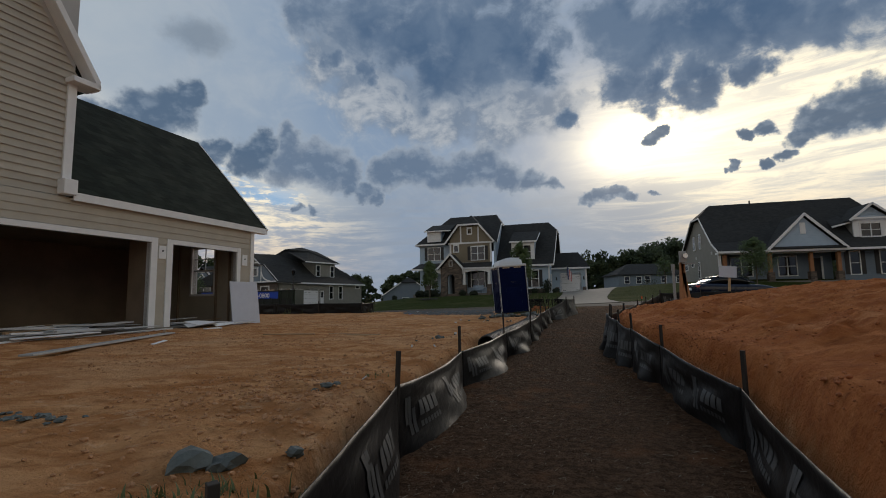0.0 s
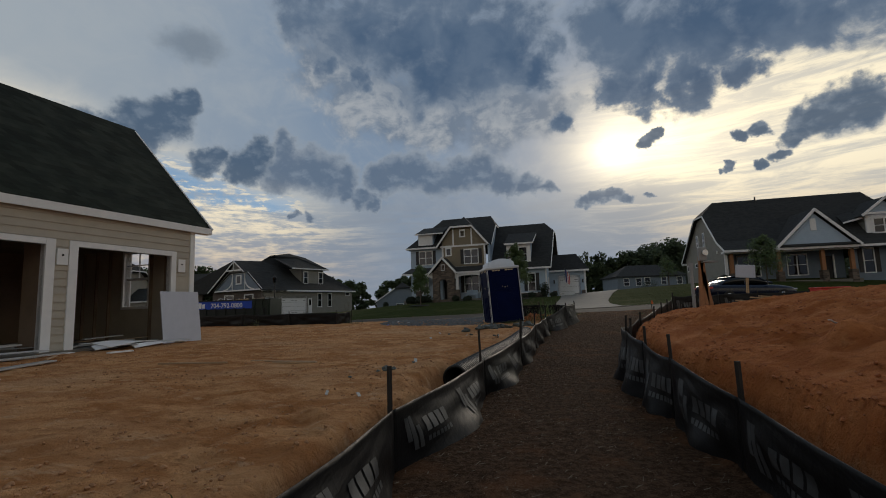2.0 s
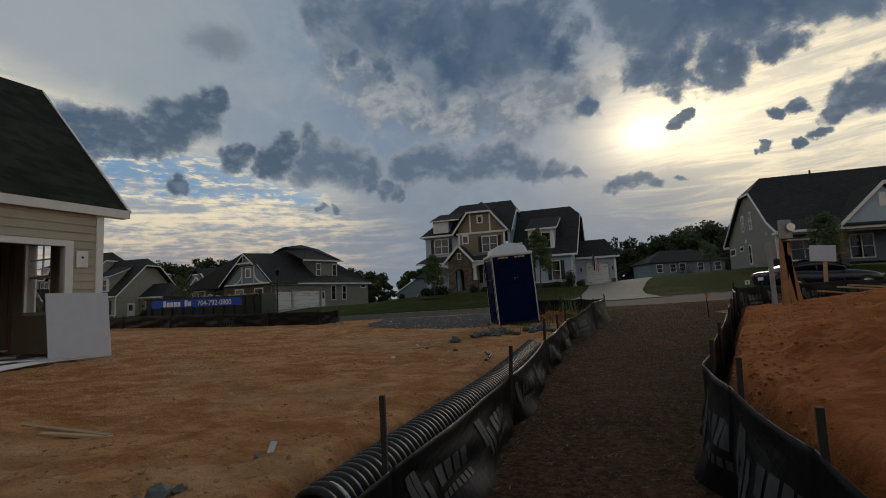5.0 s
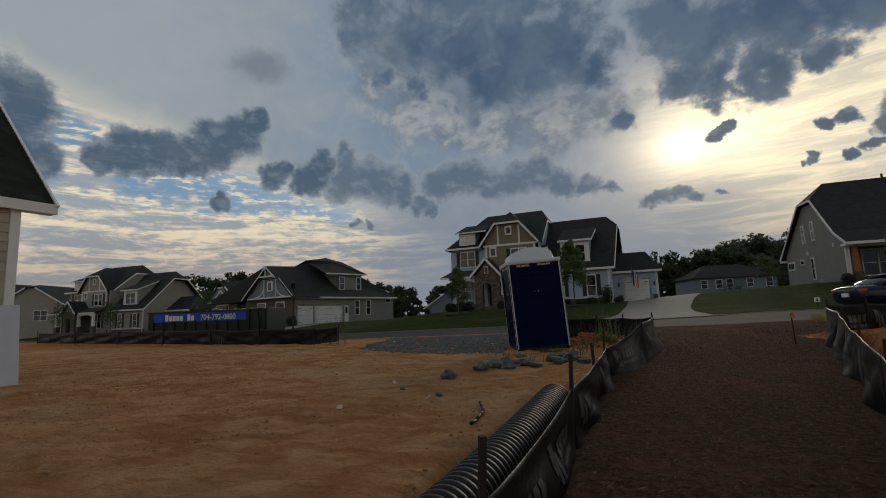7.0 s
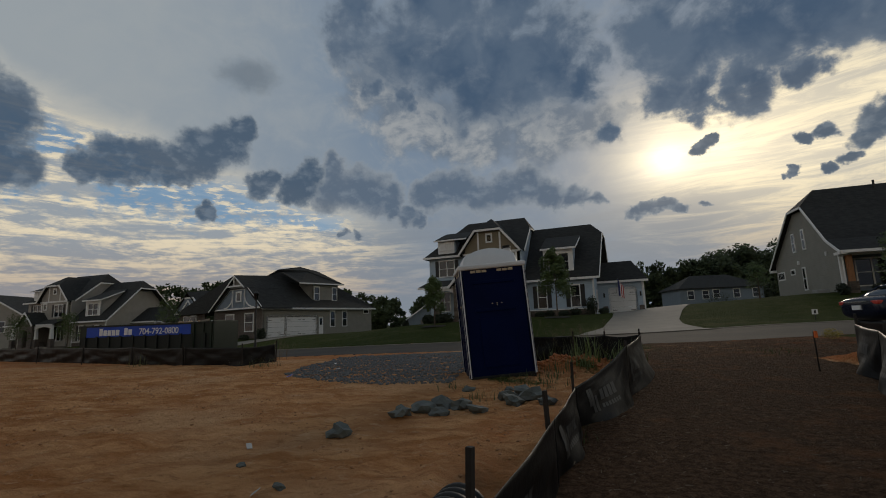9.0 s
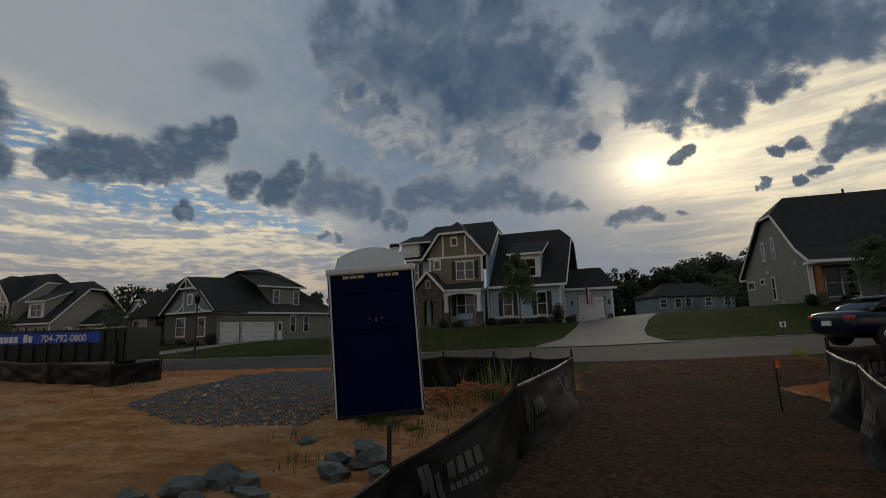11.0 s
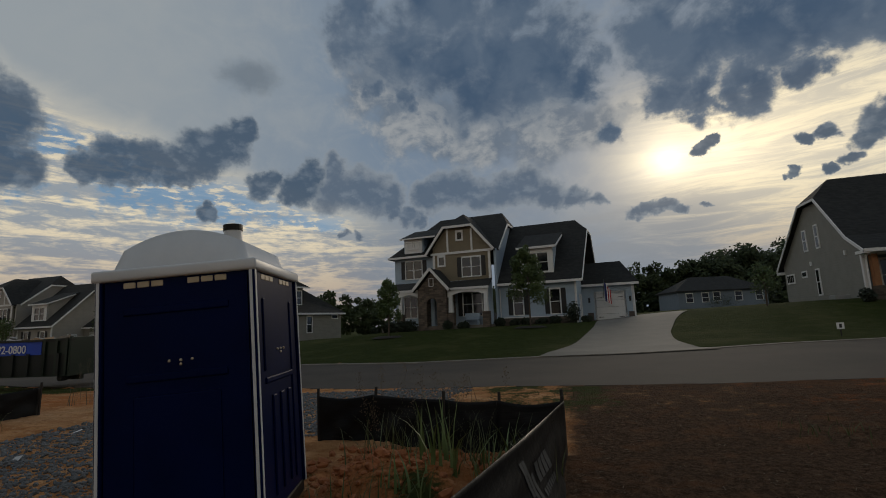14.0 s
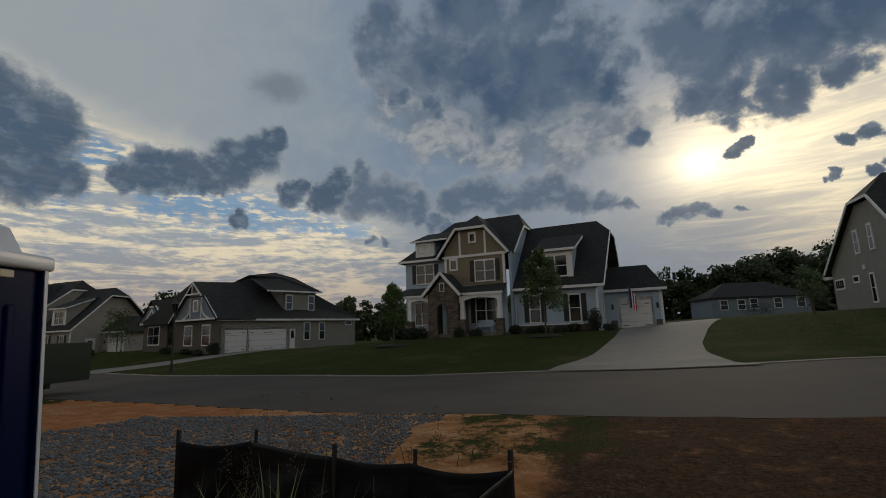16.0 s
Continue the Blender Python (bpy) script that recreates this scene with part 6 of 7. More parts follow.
    # half-timber front gable with curved braces
    gable_wall("gable", [(-0.4, 3.4), (8.5, 3.4), (5.4, 5.65), (2.1, 5.65)], -0.5, -0.35, SLATE_SIDING, root, swap=True)
    for p, q in (((-0.55, -0.5, 3.5), (-0.55, 2.1, 5.7)), ((-0.55, 2.05, 5.7), (-0.55, 5.45, 5.7)), ((-0.55, 5.4, 5.7), (-0.55, 8.6, 3.5)), ((-0.55, -0.3, 3.5), (-0.55, 8.5, 3.5)), ((-0.55, 2.6, 3.6), (-0.55, 2.6, 5.6)), ((-0.55, 4.9, 3.6), (-0.55, 4.9, 5.6))):
        roof_trim(root, p, q, 0.16)
    for c, way in ((2.6, -1), (4.9, 1)):
        for i in range(5):
            a0, a1 = radians(i * 18), radians(i * 18 + 18)
            roof_trim(root, (-0.56, c + way * 1.7 * (1 - math.cos(a0)), 3.6 + 1.4 * (1 - math.sin(a0))), (-0.56, c + way * 1.7 * (1 - math.cos(a1)), 3.6 + 1.4 * (1 - math.sin(a1))), 0.14)
    boxed("window", (-0.6, -0.5, 3.2, 4.25, 4.25, 5.45), WHITE, root)
    boxed("pane", (-0.62, -0.6, 3.4, 4.05, 4.4, 5.3), GLASS, root)
    slabbed("roof", [(-0.7, -0.6, 3.45), (-0.7, 2.1, 5.78), (3.4, 2.1, 5.78), (3.4, -0.6, 3.45)], 0.12, SHINGLE, root)
    slabbed("roof", [(-0.7, 2.1, 5.8), (-0.7, 5.4, 5.8), (3.4, 5.4, 5.8), (3.4, 2.1, 5.8)], 0.12, SHINGLE, root)
    slabbed("roof", [(-0.7, 5.4, 5.78), (-0.7, 8.7, 3.45), (3.4, 8.7, 3.45), (3.4, 5.4, 5.78)], 0.12, SHINGLE, root)
    gable_wall("gable", [(12.8, 3.4), (19.2, 3.4), (17.2, 5.4), (14.8, 5.4)], 0.2, 0.4, SLATE_SIDING, root, swap=True)
    for p, q in (((0.15, 12.7, 3.45), (0.15, 14.8, 5.45)), ((0.15, 14.8, 5.45), (0.15, 17.2, 5.45)), ((0.15, 17.2, 5.45), (0.15, 19.3, 3.45)), ((0.15, 12.7, 3.5), (0.15, 19.3, 3.5)), ((0.15, 14.2, 3.6), (0.15, 16.0, 5.1)), ((0.15, 17.8, 3.6), (0.15, 16.0, 5.1))):
        roof_trim(root, p, q, 0.2)
    slabbed("roof", [(0.0, 12.6, 3.5), (0.0, 16.0, 6.2), (6.0, 16.0, 6.8), (6.0, 12.6, 3.5)], 0.12, SHINGLE, root)
    slabbed("roof", [(0.0, 16.0, 6.2), (0.0, 19.4, 3.5), (6.0, 19.4, 3.5), (6.0, 16.0, 6.8)], 0.12, SHINGLE, root)
    # upper dormer
    walled("dormer_wall", 7.6, 11.8, 3.8, 6.6, 1.0, 1.15, [(7.9, 8.6, 4.5, 6.05), (10.85, 11.55, 4.5, 6.05)], GREY_SIDING, root)
    window(root, 7.9, 8.6, 4.5, 6.05, 1.0, 1)
    window(root, 10.85, 11.55, 4.5, 6.05, 1.0, 1)
    for u in (7.6, 11.68):
        boxed("dormer_side", (u, u + 0.12, 1.0, 6.0, 3.8, 6.6), GREY_SIDING, root)
    slabbed("roof", [(5.3, 0.6, 6.5), (12.5, 0.6, 6.58), (10.4, 3.2, 8.35), (8.6, 3.2, 8.35), (5.6, 4.4, 8.1)], 0.14, SHINGLE, root)
    slabbed("roof", [(12.5, 0.6, 6.58), (12.6, 6.5, 6.9), (9.2, 5.0, 9.0), (10.4, 3.2, 8.35)], 0.14, SHINGLE, root)
    slabbed("roof", [(10.4, 3.2, 8.36), (9.2, 5.0, 9.02), (6.0, 4.8, 8.5), (8.6, 3.2, 8.36)], 0.14, SHINGLE, root)
    roof_trim(root, (5.3, 0.57, 6.43), (12.5, 0.57, 6.51), 0.16)


left_house()


def plain_house(x, y, z, turn, w, d, eave, ridge, wall_mat, label, clip=0.5, openings=(), hip=False, wing=0.0):
    """A farther house: four walls, a gabled or hipped roof, windows."""
    root = thing("house", pose(x, y, z, 0, 0, turn), label, "house")
    walled("wall", 0, w, -1.0, eave, 0, 0.2, [o[:4] for o in openings if o[3] < eave], wall_mat, root)
    for o in openings:
        window(root, *o[:4], 0, o[4] if len(o) > 4 else 1, len(o) > 5)
    walled("wall", 0.2, d, -1.0, eave, 0, 0.2, [], wall_mat, root, along="v")
    walled("wall", 0.2, d, -1.0, eave, w - 0.2, w, [], wall_mat, root, along="v")
    walled("wall", 0.2, w - 0.2, -1.0, eave, d - 0.2, d, [], wall_mat, root)
    if wing:
        walled("wing_wall", -wing, 0, -1.0, 2.5, -1.2, -1.0, [(-wing * 0.75, -wing * 0.35, -1.0, 1.9)], wall_mat, root)
        # flat black panel behind the opening, in place of a porch's shaded depth
        boxed("porch_recess", (-wing * 0.8, -wing * 0.3, -0.9, -0.8, -1.0, 2.0), BLACK, root, "black panel standing in for the shade of a porch recess")
        walled("wing_wall", -1.2, 6.0, -1.0, 2.5, -wing, -wing + 0.2, [], wall_mat, root, along="v")
        slabbed("roof", [(-wing - 0.4, -1.6, 2.4), (0.3, -1.6, 2.4), (0.3, 3.5, 4.9), (-wing * 0.6, 3.5, 4.9)], 0.16, SHINGLE, root)
        slabbed("roof", [(-wing - 0.4, -1.6, 2.4), (-wing * 0.6, 3.5, 4.9), (-wing - 0.4, 7.0, 2.4)], 0.16, SHINGLE, root)
        walled("upper_wall", -wing * 0.8, 0, 2.5, 5.2, 2.4, 2.6, [(-wing * 0.6, -wing * 0.3, 3.2, 4.6)], SLATE_SIDING, root)
        window(root, -wing * 0.6, -wing * 0.3, 3.2, 4.6, 2.4, 2)
        slabbed("roof", [(-wing * 0.9, 2.0, 5.2), (0.4, 2.0, 5.2), (0.4, 7.0, 8.2), (-wing * 0.3, 7.0, 8.2)], 0.16, SHINGLE, root)
    o = 0.4
    in_l = d * 0.42 if hip else 0
    if hip:
        a, b = (in_l, d / 2, ridge), (w - in_l, d / 2, ridge)
        slabbed("roof", [(-o, -o, eave), (w + o, -o, eave), b, a], 0.18, SHINGLE, root)
        slabbed("roof", [(w + o, -o, eave), (w + o, d + o, eave), b], 0.18, SHINGLE, root)
        slabbed("roof", [(w + o, d + o, eave), (-o, d + o, eave), a, b], 0.18, SHINGLE, root)
        slabbed("roof", [(-o, d + o, eave), (-o, -o, eave), a], 0.18, SHINGLE, root)
    else:
        c = clip
        zc = eave + (ridge - eave) * (1 - c)
        k = w / 2 * c
        gable_wall("gable", [(0, eave), (w, eave), (w / 2 + k, zc - 0.1), (w / 2 - k, zc - 0.1)], 0, 0.2, wall_mat, root)
        slabbed("roof", [(-o, -o, eave - 0.2), (w / 2 - k, -o, zc), (w / 2, 1.6, ridge), (w / 2, d + o, ridge), (-o, d + o, eave - 0.2)], 0.18, SHINGLE, root)
        slabbed("roof", [(w + o, d + o, eave - 0.2), (w / 2, d + o, ridge), (w / 2, 1.6, ridge), (w / 2 + k, -o, zc), (w + o, -o, eave - 0.2)], 0.18, SHINGLE, root)
        slabbed("roof", [(w / 2 - k, -o, zc + 0.02), (w / 2 + k, -o, zc + 0.02), (w / 2, 1.6, ridge + 0.02)], 0.18, SHINGLE, root)
        roof_trim(root, (-o, -o - 0.03, eave - 0.28), (w / 2 - k, -o - 0.03, zc - 0.1), 0.22)
        roof_trim(root, (w / 2 + k, -o - 0.03, zc - 0.1), (w + o, -o - 0.03, eave - 0.28), 0.22)
    return root


# the cream houses up the street, seen from their sides
h = plain_house(-86.0, 74.0, -0.4, 14, 13.0, 12, 4.6, 8.6, CREAM_SIDING, "white house with a dark roof far along the street", 0.12, [(7.2, 9.2, 2.6, 4.2, 2)], wing=4.0)
h = plain_house(-104.0, 82.0, 0.2, 8, 14.0, 12, 4.4, 9.4, CREAM_SIDING, "white gabled house at the end of the street", 0.3, [(6.0, 8.0, 3.2, 5.0, 2)])
h = plain_house(30.6, 103.0, 1.3, 4, 14.0, 9, 4.1, 6.6, SLATE_SIDING, "slate blue house with a hipped roof below the trees", 0.3, [(1.3, 2.3, 2.2, 3.6), (3.8, 4.8, 2.2, 3.6), (5.6, 6.6, 2.3, 3.7), (9.0, 10.0, 2.3, 3.7), (12.2, 13.2, 2.3, 3.7)], hip=True)
h = plain_house(-21.0, 112.0, -1.2, 10, 12.0, 10, 3.4, 7.6, SLATE_SIDING, "dark-roofed bungalow with pale gables beyond the lawns", 0.3, [(4.5, 6.0, 1.2, 2.6)])
h = plain_house(-9.0, 110.0, -1.2, -20, 7.0, 9, 3.2, 6.6, CREAM_SIDING, "small pale gabled house beyond the lawns", 0.3, [(2.8, 4.2, 1.2, 2.6)])


# ---- street things ----
def dumpster():
    root = thing("dumpster", pose(-16.15, 36.35, -0.02, 0, 0, 6.0), "long green roll-off dumpster with a bright blue band", "dumpster")
    L, W = 3.5, 1.2
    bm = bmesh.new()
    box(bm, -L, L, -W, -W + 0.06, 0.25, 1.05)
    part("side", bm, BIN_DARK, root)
    bm = bmesh.new()
    box(bm, -L + 0.35, L - 1.15, -W - 0.02, -W + 0.06, 1.05, 1.58)
    part("blue_band", bm, BIN_BLUE, root, "bright blue painted band")
    bm = bmesh.new()
    box(bm, -L, -L + 0.35, -W, -W + 0.06, 1.05, 1.58)
    box(bm, L - 1.15, L, -W, -W + 0.06, 1.05, 1.66)
    box(bm, -L, L, W - 0.06, W, 0.25, 1.6)
    box(bm, -L, -L + 0.06, -W, W, 0.25, 1.6)
    box(bm, -L, L, -W, W, 0.2, 0.26)
    part("body", bm, BIN_GREEN, root, "dark green steel body")
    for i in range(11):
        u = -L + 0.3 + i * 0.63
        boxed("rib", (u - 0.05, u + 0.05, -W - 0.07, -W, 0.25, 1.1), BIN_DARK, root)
    for u in (L - 1.0, L - 0.5, L - 0.08):
        boxed("rib", (u - 0.05, u + 0.05, -W - 0.07, -W, 0.25, 1.66), BIN_GREEN, root)
    boxed("tailgate", (L, L + 0.08, -W - 0.04, W + 0.04, 0.2, 1.7), BIN_GREEN, root, "dark green tailgate", bevel=0.01)
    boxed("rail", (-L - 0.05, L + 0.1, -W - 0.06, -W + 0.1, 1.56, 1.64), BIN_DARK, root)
    for u in (-L + 0.5, L - 0.4):
        bm = bmesh.new()
        tube(bm, (u, -W + 0.1, 0.12), (u, -W + 0.4, 0.12), 0.12, 0.12, 14)
        part("roller", bm, RUBBER, root)
        boxed("skid", (u - 0.4, u + 0.4, -0.6, -0.4, 0.02, 0.2), BIN_DARK, root)
    cu = bpy.data.curves.new("number", "FONT")
    cu.body = "704-792-0800"
    cu.size, cu.extrude, cu.offset = 0.44, 0.006, 0.003
    tx = new("number", cu)
    bpy.context.view_layer.update()
    me = bpy.data.meshes.new_from_object(tx)
    bpy.data.objects.remove(tx)
    me.materials.clear()
    me.materials.append(LETTER)
    ob = new("number", me)
    ob.parent = root
    ob.matrix_basis = pose(-0.35, -W - 0.045, 1.13, 90, 0, 0) @ Matrix.Diagonal((0.84, 1, 1, 1))
    for i in range(8):
        if i == 5:
            continue
        hgt = 0.36 if i in (0, 6) else 0.28
        boxed("letter_block", (-2.45 + i * 0.22, -2.28 + i * 0.22, -W - 0.045, -W - 0.02, 1.12, 1.12 + hgt), LETTER, root, "white lettering block")
    random.seed(8)
    for i in range(22):
        bm = bmesh.new()
        l = random.uniform(0.3, 1.2)
        box(bm, -l / 2, l / 2, -0.12, 0.12, -0.03, 0.03, m=pose(random.uniform(-1, L - 0.4), random.uniform(-0.9, 0.9), 1.58, random.uniform(-30, 30), random.uniform(-25, 25), random.uniform(0, 180)))
        part("debris", bm, random.choice((WOOD, STRAW, DRYWALL)), root)


dumpster()


def street_lamp():
    root = thing("street_lamp", pose(-17.3, 47.4, base_z(-17.3, 47.4)), "black post-top street lamp with a lantern head at the kerb", "street lamp")
    bm = bmesh.new()
    tube(bm, (0, 0, 0), (0, 0, 0.5), 0.13, 0.10, 12)
    tube(bm, (0, 0, 0.5), (0, 0, 3.7), 0.07, 0.05, 12)
    part("pole", bm, BLACK, root)
    bm = bmesh.new()
    tube(bm, (0, 0, 3.7), (0, 0, 3.82), 0.08, 0.16, 8)
    tube(bm, (0, 0, 4.22), (0, 0, 4.42), 0.24, 0.06, 8)
    tube(bm, (0, 0, 4.42), (0, 0, 4.55), 0.03, 0.01, 8)
    for i in range(4):
        a = radians(45 + 90 * i)
        tube(bm, (0.13 * math.cos(a), 0.13 * math.sin(a), 3.8), (0.19 * math.cos(a), 0.19 * math.sin(a), 4.24), 0.015, 0.015, 6)
    part("lantern", bm, BLACK, root)
    bm = bmesh.new()
    tube(bm, (0, 0, 3.82), (0, 0, 4.22), 0.13, 0.18, 8)
    part("lamp_glass", bm, CARGLASS, root, "unlit dark lantern glass")


street_lamp()


def sedan(m, label, paint, long=4.8):
    """A four-door saloon, built from cross-sections along its length."""
    root = thing("car", m, label, "car")
    secs = [(0.0, 0.48, 0.90, 0.70), (0.10, 0.32, 1.02, 0.84), (0.5, 0.24, 1.06, 0.90), (1.2, 0.22, 1.03, 0.92), (2.4, 0.20, 0.98, 0.93), (3.4, 0.22, 0.96, 0.92), (4.2, 0.24, 0.88, 0.88), (4.65, 0.30, 0.76, 0.78), (4.8, 0.40, 0.66, 0.62)]

    def loft(rows):
        bm = bmesh.new()
        rings = []
        for x, lo, hi, w in rows:
            ring = []
            for a, b in ((-0.80, 0.0), (-1.0, 0.22), (-1.0, 0.62), (-0.94, 0.86), (-0.78, 1.0), (0.78, 1.0), (0.94, 0.86), (1.0, 0.62), (1.0, 0.22), (0.80, 0.0)):
                ring.append(bm.verts.new((x, a * w, lo + (hi - lo) * b)))
            rings.append(ring)
        for p, q in zip(rings, rings[1:]):
            for i in range(10):
                bm.faces.new((p[i], p[(i + 1) % 10], q[(i + 1) % 10], q[i]))
        bm.faces.new(rings[0][::-1])
        bm.faces.new(rings[-1])
        bmesh.ops.recalc_face_normals(bm, faces=bm.faces[:])
        return bm

    body = part("body", loft(secs), paint, root, smooth=True)
    mod = body.modifiers.new("round", "SUBSURF")
    mod.levels = mod.render_levels = 2
    cab = part("cabin_glass", loft([(0.55, 0.95, 1.04, 0.74), (1.25, 0.95, 1.38, 0.70), (2.0, 0.95, 1.43, 0.70), (2.6, 0.95, 1.40, 0.70), (3.5, 0.93, 0.98, 0.76)]), CARGLASS, root, "dark tinted glass", smooth=True)
    mod = cab.modifiers.new("round", "SUBSURF")
    mod.levels = mod.render_levels = 2
    roof = part("roof", loft([(1.15, 1.345, 1.37, 0.55), (1.45, 1.39, 1.435, 0.60), (2.0, 1.41, 1.46, 0.61), (2.5, 1.38, 1.43, 0.59), (2.75, 1.34, 1.365, 0.55)]), paint, root, smooth=True)
    for s in (-1, 1):
        for p, q in (((0.62, 0.74, 0.98), (1.3, 0.60, 1.38)), ((2.62, 0.60, 1.38), (3.42, 0.75, 0.98)), ((1.95, 0.70, 0.97), (1.98, 0.63, 1.41))):
            bm = bmesh.new()
            tube(bm, (p[0], s * p[1], p[2]), (q[0], s * q[1], q[2]), 0.035, 0.03, 8)
            part("pillar", bm, paint, root)
        bm = bmesh.new()
        box(bm, 0.03, 0.22, min(s * 0.46, s * 0.80), max(s * 0.46, s * 0.80), 0.78, 0.90, bevel=0.03)
        part("tail_light", bm, RED, root, "red tail light")
        bm = bmesh.new()
        box(bm, 4.5, 4.72, s * 0.62 - 0.14, s * 0.62 + 0.14, 0.60, 0.70, bevel=0.03)
        part("headlight", bm, CHROME, root)
        bm = bmesh.new()
        box(bm, 3.05, 3.2, s * 0.92, s * 1.06, 0.96, 1.08, bevel=0.03)
        part("mirror", bm, paint, root)
        for x in (0.95, 3.85):
            bm = bmesh.new()
            tube(bm, (x, s * 0.70, 0.33), (x, s * 0.93, 0.33), 0.33, 0.33, 24)
            wheel = part("wheel", bm, RUBBER, root)
            bm = bmesh.new()
            tube(bm, (x, s * 0.92, 0.33), (x, s * 0.945, 0.33), 0.22, 0.20, 18)
            part("rim", bm, CHROME, wheel, "bright alloy rim")
    boxed("number_plate", (-0.03, 0.02, -0.17, 0.17, 0.62, 0.76), LETTER, root, "pale number plate")
    boxed("boot_trim", (-0.015, 0.05, -0.45, 0.45, 0.86, 0.89), CHROME, root, "bright boot trim")
    return root


sedan(pose(13.5, 30.85, road_z(15.0) + 0.02, 0, 0, 5), "dark blue four-door saloon parked at the kerb", CARPAINT)
sedan(pose(-75.0, 62.5, base_z(-75, 62.5), 0, 0, 20), "pale saloon parked far along the street", CHROME)


def utility_post():
    x, y = 8.45, 19.75
    root = thing("utility_post", pose(x, y, base_z(x, y) - 0.1), "temporary power post with meter can on wooden stakes", "utility post")
    bm = bmesh.new()
    tube(bm, (-0.35, 0.0, 0), (-0.35, 0.0, 1.45), 0.05, 0.05, 12)
    part("conduit", bm, PVC, root)
    bm = bmesh.new()
    tube(bm, (-0.35, 0, 1.25), (-0.35, 0, 1.5), 0.065, 0.065, 12)
    part("coupling", bm, PVC, root)
    for u, a in ((-0.12, 3), (0.05, -2), (0.18, -9)):
        bm = bmesh.new()
        box(bm, -0.07, 0.07, -0.04, 0.04, 0, 1.85 if a != -9 else 1.2, m=pose(u, 0, 0, 0, a, 0), bevel=0.006)
        part("stake", bm, CEDAR, root)
    bm = bmesh.new()
    box(bm, -0.14, 0.10, -0.16, -0.04, 1.55, 1.98, bevel=0.02)
    part("meter_can", bm, PVC, root, "grey meter can")
    bm = bmesh.new()
    tube(bm, (0.02, -0.16, 1.8), (0.02, -0.26, 1.8), 0.09, 0.09, 16)
    part("meter", bm, CHROME, root)
    boxed("cover", (-0.05, 0.42, -0.2, 0.1, 1.5, 1.53), PVC, root, "tilted grey cover")


utility_post()


def site_sign():
    x, y = 13.9, 27.3
    root = thing("site_sign", pose(x, y, base_z(x, y), 0, 4, 0), "blank white board on a leaning wooden stake", "sign")
    boxed("stake", (-0.06, 0.06, 0.0, 0.05, 0, 1.9), WOOD, root)
    boxed("board", (-0.55, 0.35, -0.04, 0.0, 1.35, 1.95), SHEET, root, "weathered white board", bevel=0.02)
    x, y = 14.8, 23.4
    root = thing("toolbox", pose(x, y, base_z(x, y) - 0.01, 0, 0, 4), "red plastic crate standing on the clay bank", "crate")
    boxed("crate_body", (-0.55, 0.55, -0.3, 0.3, 0, 0.36), RED, root, bevel=0.03)
    boxed("lid", (-0.57, 0.57, -0.32, 0.32, 0.36, 0.42), RED, root, bevel=0.02)
    boxed("label", (-0.3, 0.3, -0.312, -0.3, 0.12, 0.26), LETTER, root, "white bar of writing")
    for i, (x, y) in enumerate(((12.6, 24.3), (13.2, 24.2), (13.7, 24.4))):
        bm = bmesh.new()
        box(bm, -0.9, 0.9, -0.1, 0.1, 0, 0.05, bevel=0.005)
        ob = part("plank_stack", bm, WOOD)
        ob.matrix_basis = pose(x, y, base_z(x, y) + 0.12 + 0.06 * i, 0, 6, 12 - 9 * i)
        tagged(ob, "loose weathered board on the clay bank", "board", "boards on the bank")
    x, y = 18.0, 41.4
    root = thing("yard_sign", pose(x, y, base_z(x, y)), "small white yard sign at the edge of the lawn", "sign")
    boxed("stake", (-0.02, 0.02, 0, 0.02, 0, 0.4), BLACK, root)
    boxed("plate", (-0.14, 0.14, -0.02, 0, 0.3, 0.56), LETTER, root)
    boxed("mark", (-0.05, 0.05, -0.026, -0.02, 0.35, 0.51), BLACK, root, "dark bar of writing")
    x, y = 8.1, 23.3
    root = thing("survey_stake", pose(x, y, base_z(x, y), 6, -8, 20), "thin wooden survey stake with an orange ribbon", "stake")
    boxed("stake", (-0.011, 0.011, -0.006, 0.006, -0.1, 0.72), STAKE, root)
    bm = bmesh.new()
    slab(bm, [(0.0, -0.015, 0.74), (0.05, -0.03, 0.72), (0.07, -0.02, 0.60), (-0.02, -0.02, 0.62)], 0.006, (0, 1, 0))
    part("ribbon", bm, ORANGE, root, "orange ribbon")


site_sign()


# ---- trees and planting ----
def leaf_cloud(bm, centre, radii, count, size, rng, squash=0.6):
    c = Vector(centre)
    for _ in range(count):
        d = Vector((rng.gauss(0, 1), rng.gauss(0, 1), rng.gauss(0, 1))).normalized()
        r = rng.random() ** 0.4
        p = c + Vector((d.x * radii[0], d.y * radii[1], d.z * radii[2])) * r
        a = Vector((rng.gauss(0, 1), rng.gauss(0, 1), rng.gauss(0, 1))).normalized()
        b = a.orthogonal().normalized()
        s = size * rng.uniform(0.6, 1.3)
        v = [bm.verts.new(p + a * s), bm.verts.new(p + b * s * squash), bm.verts.new(p - a * s), bm.verts.new(p - b * s * squash)]
        bm.faces.new(v)


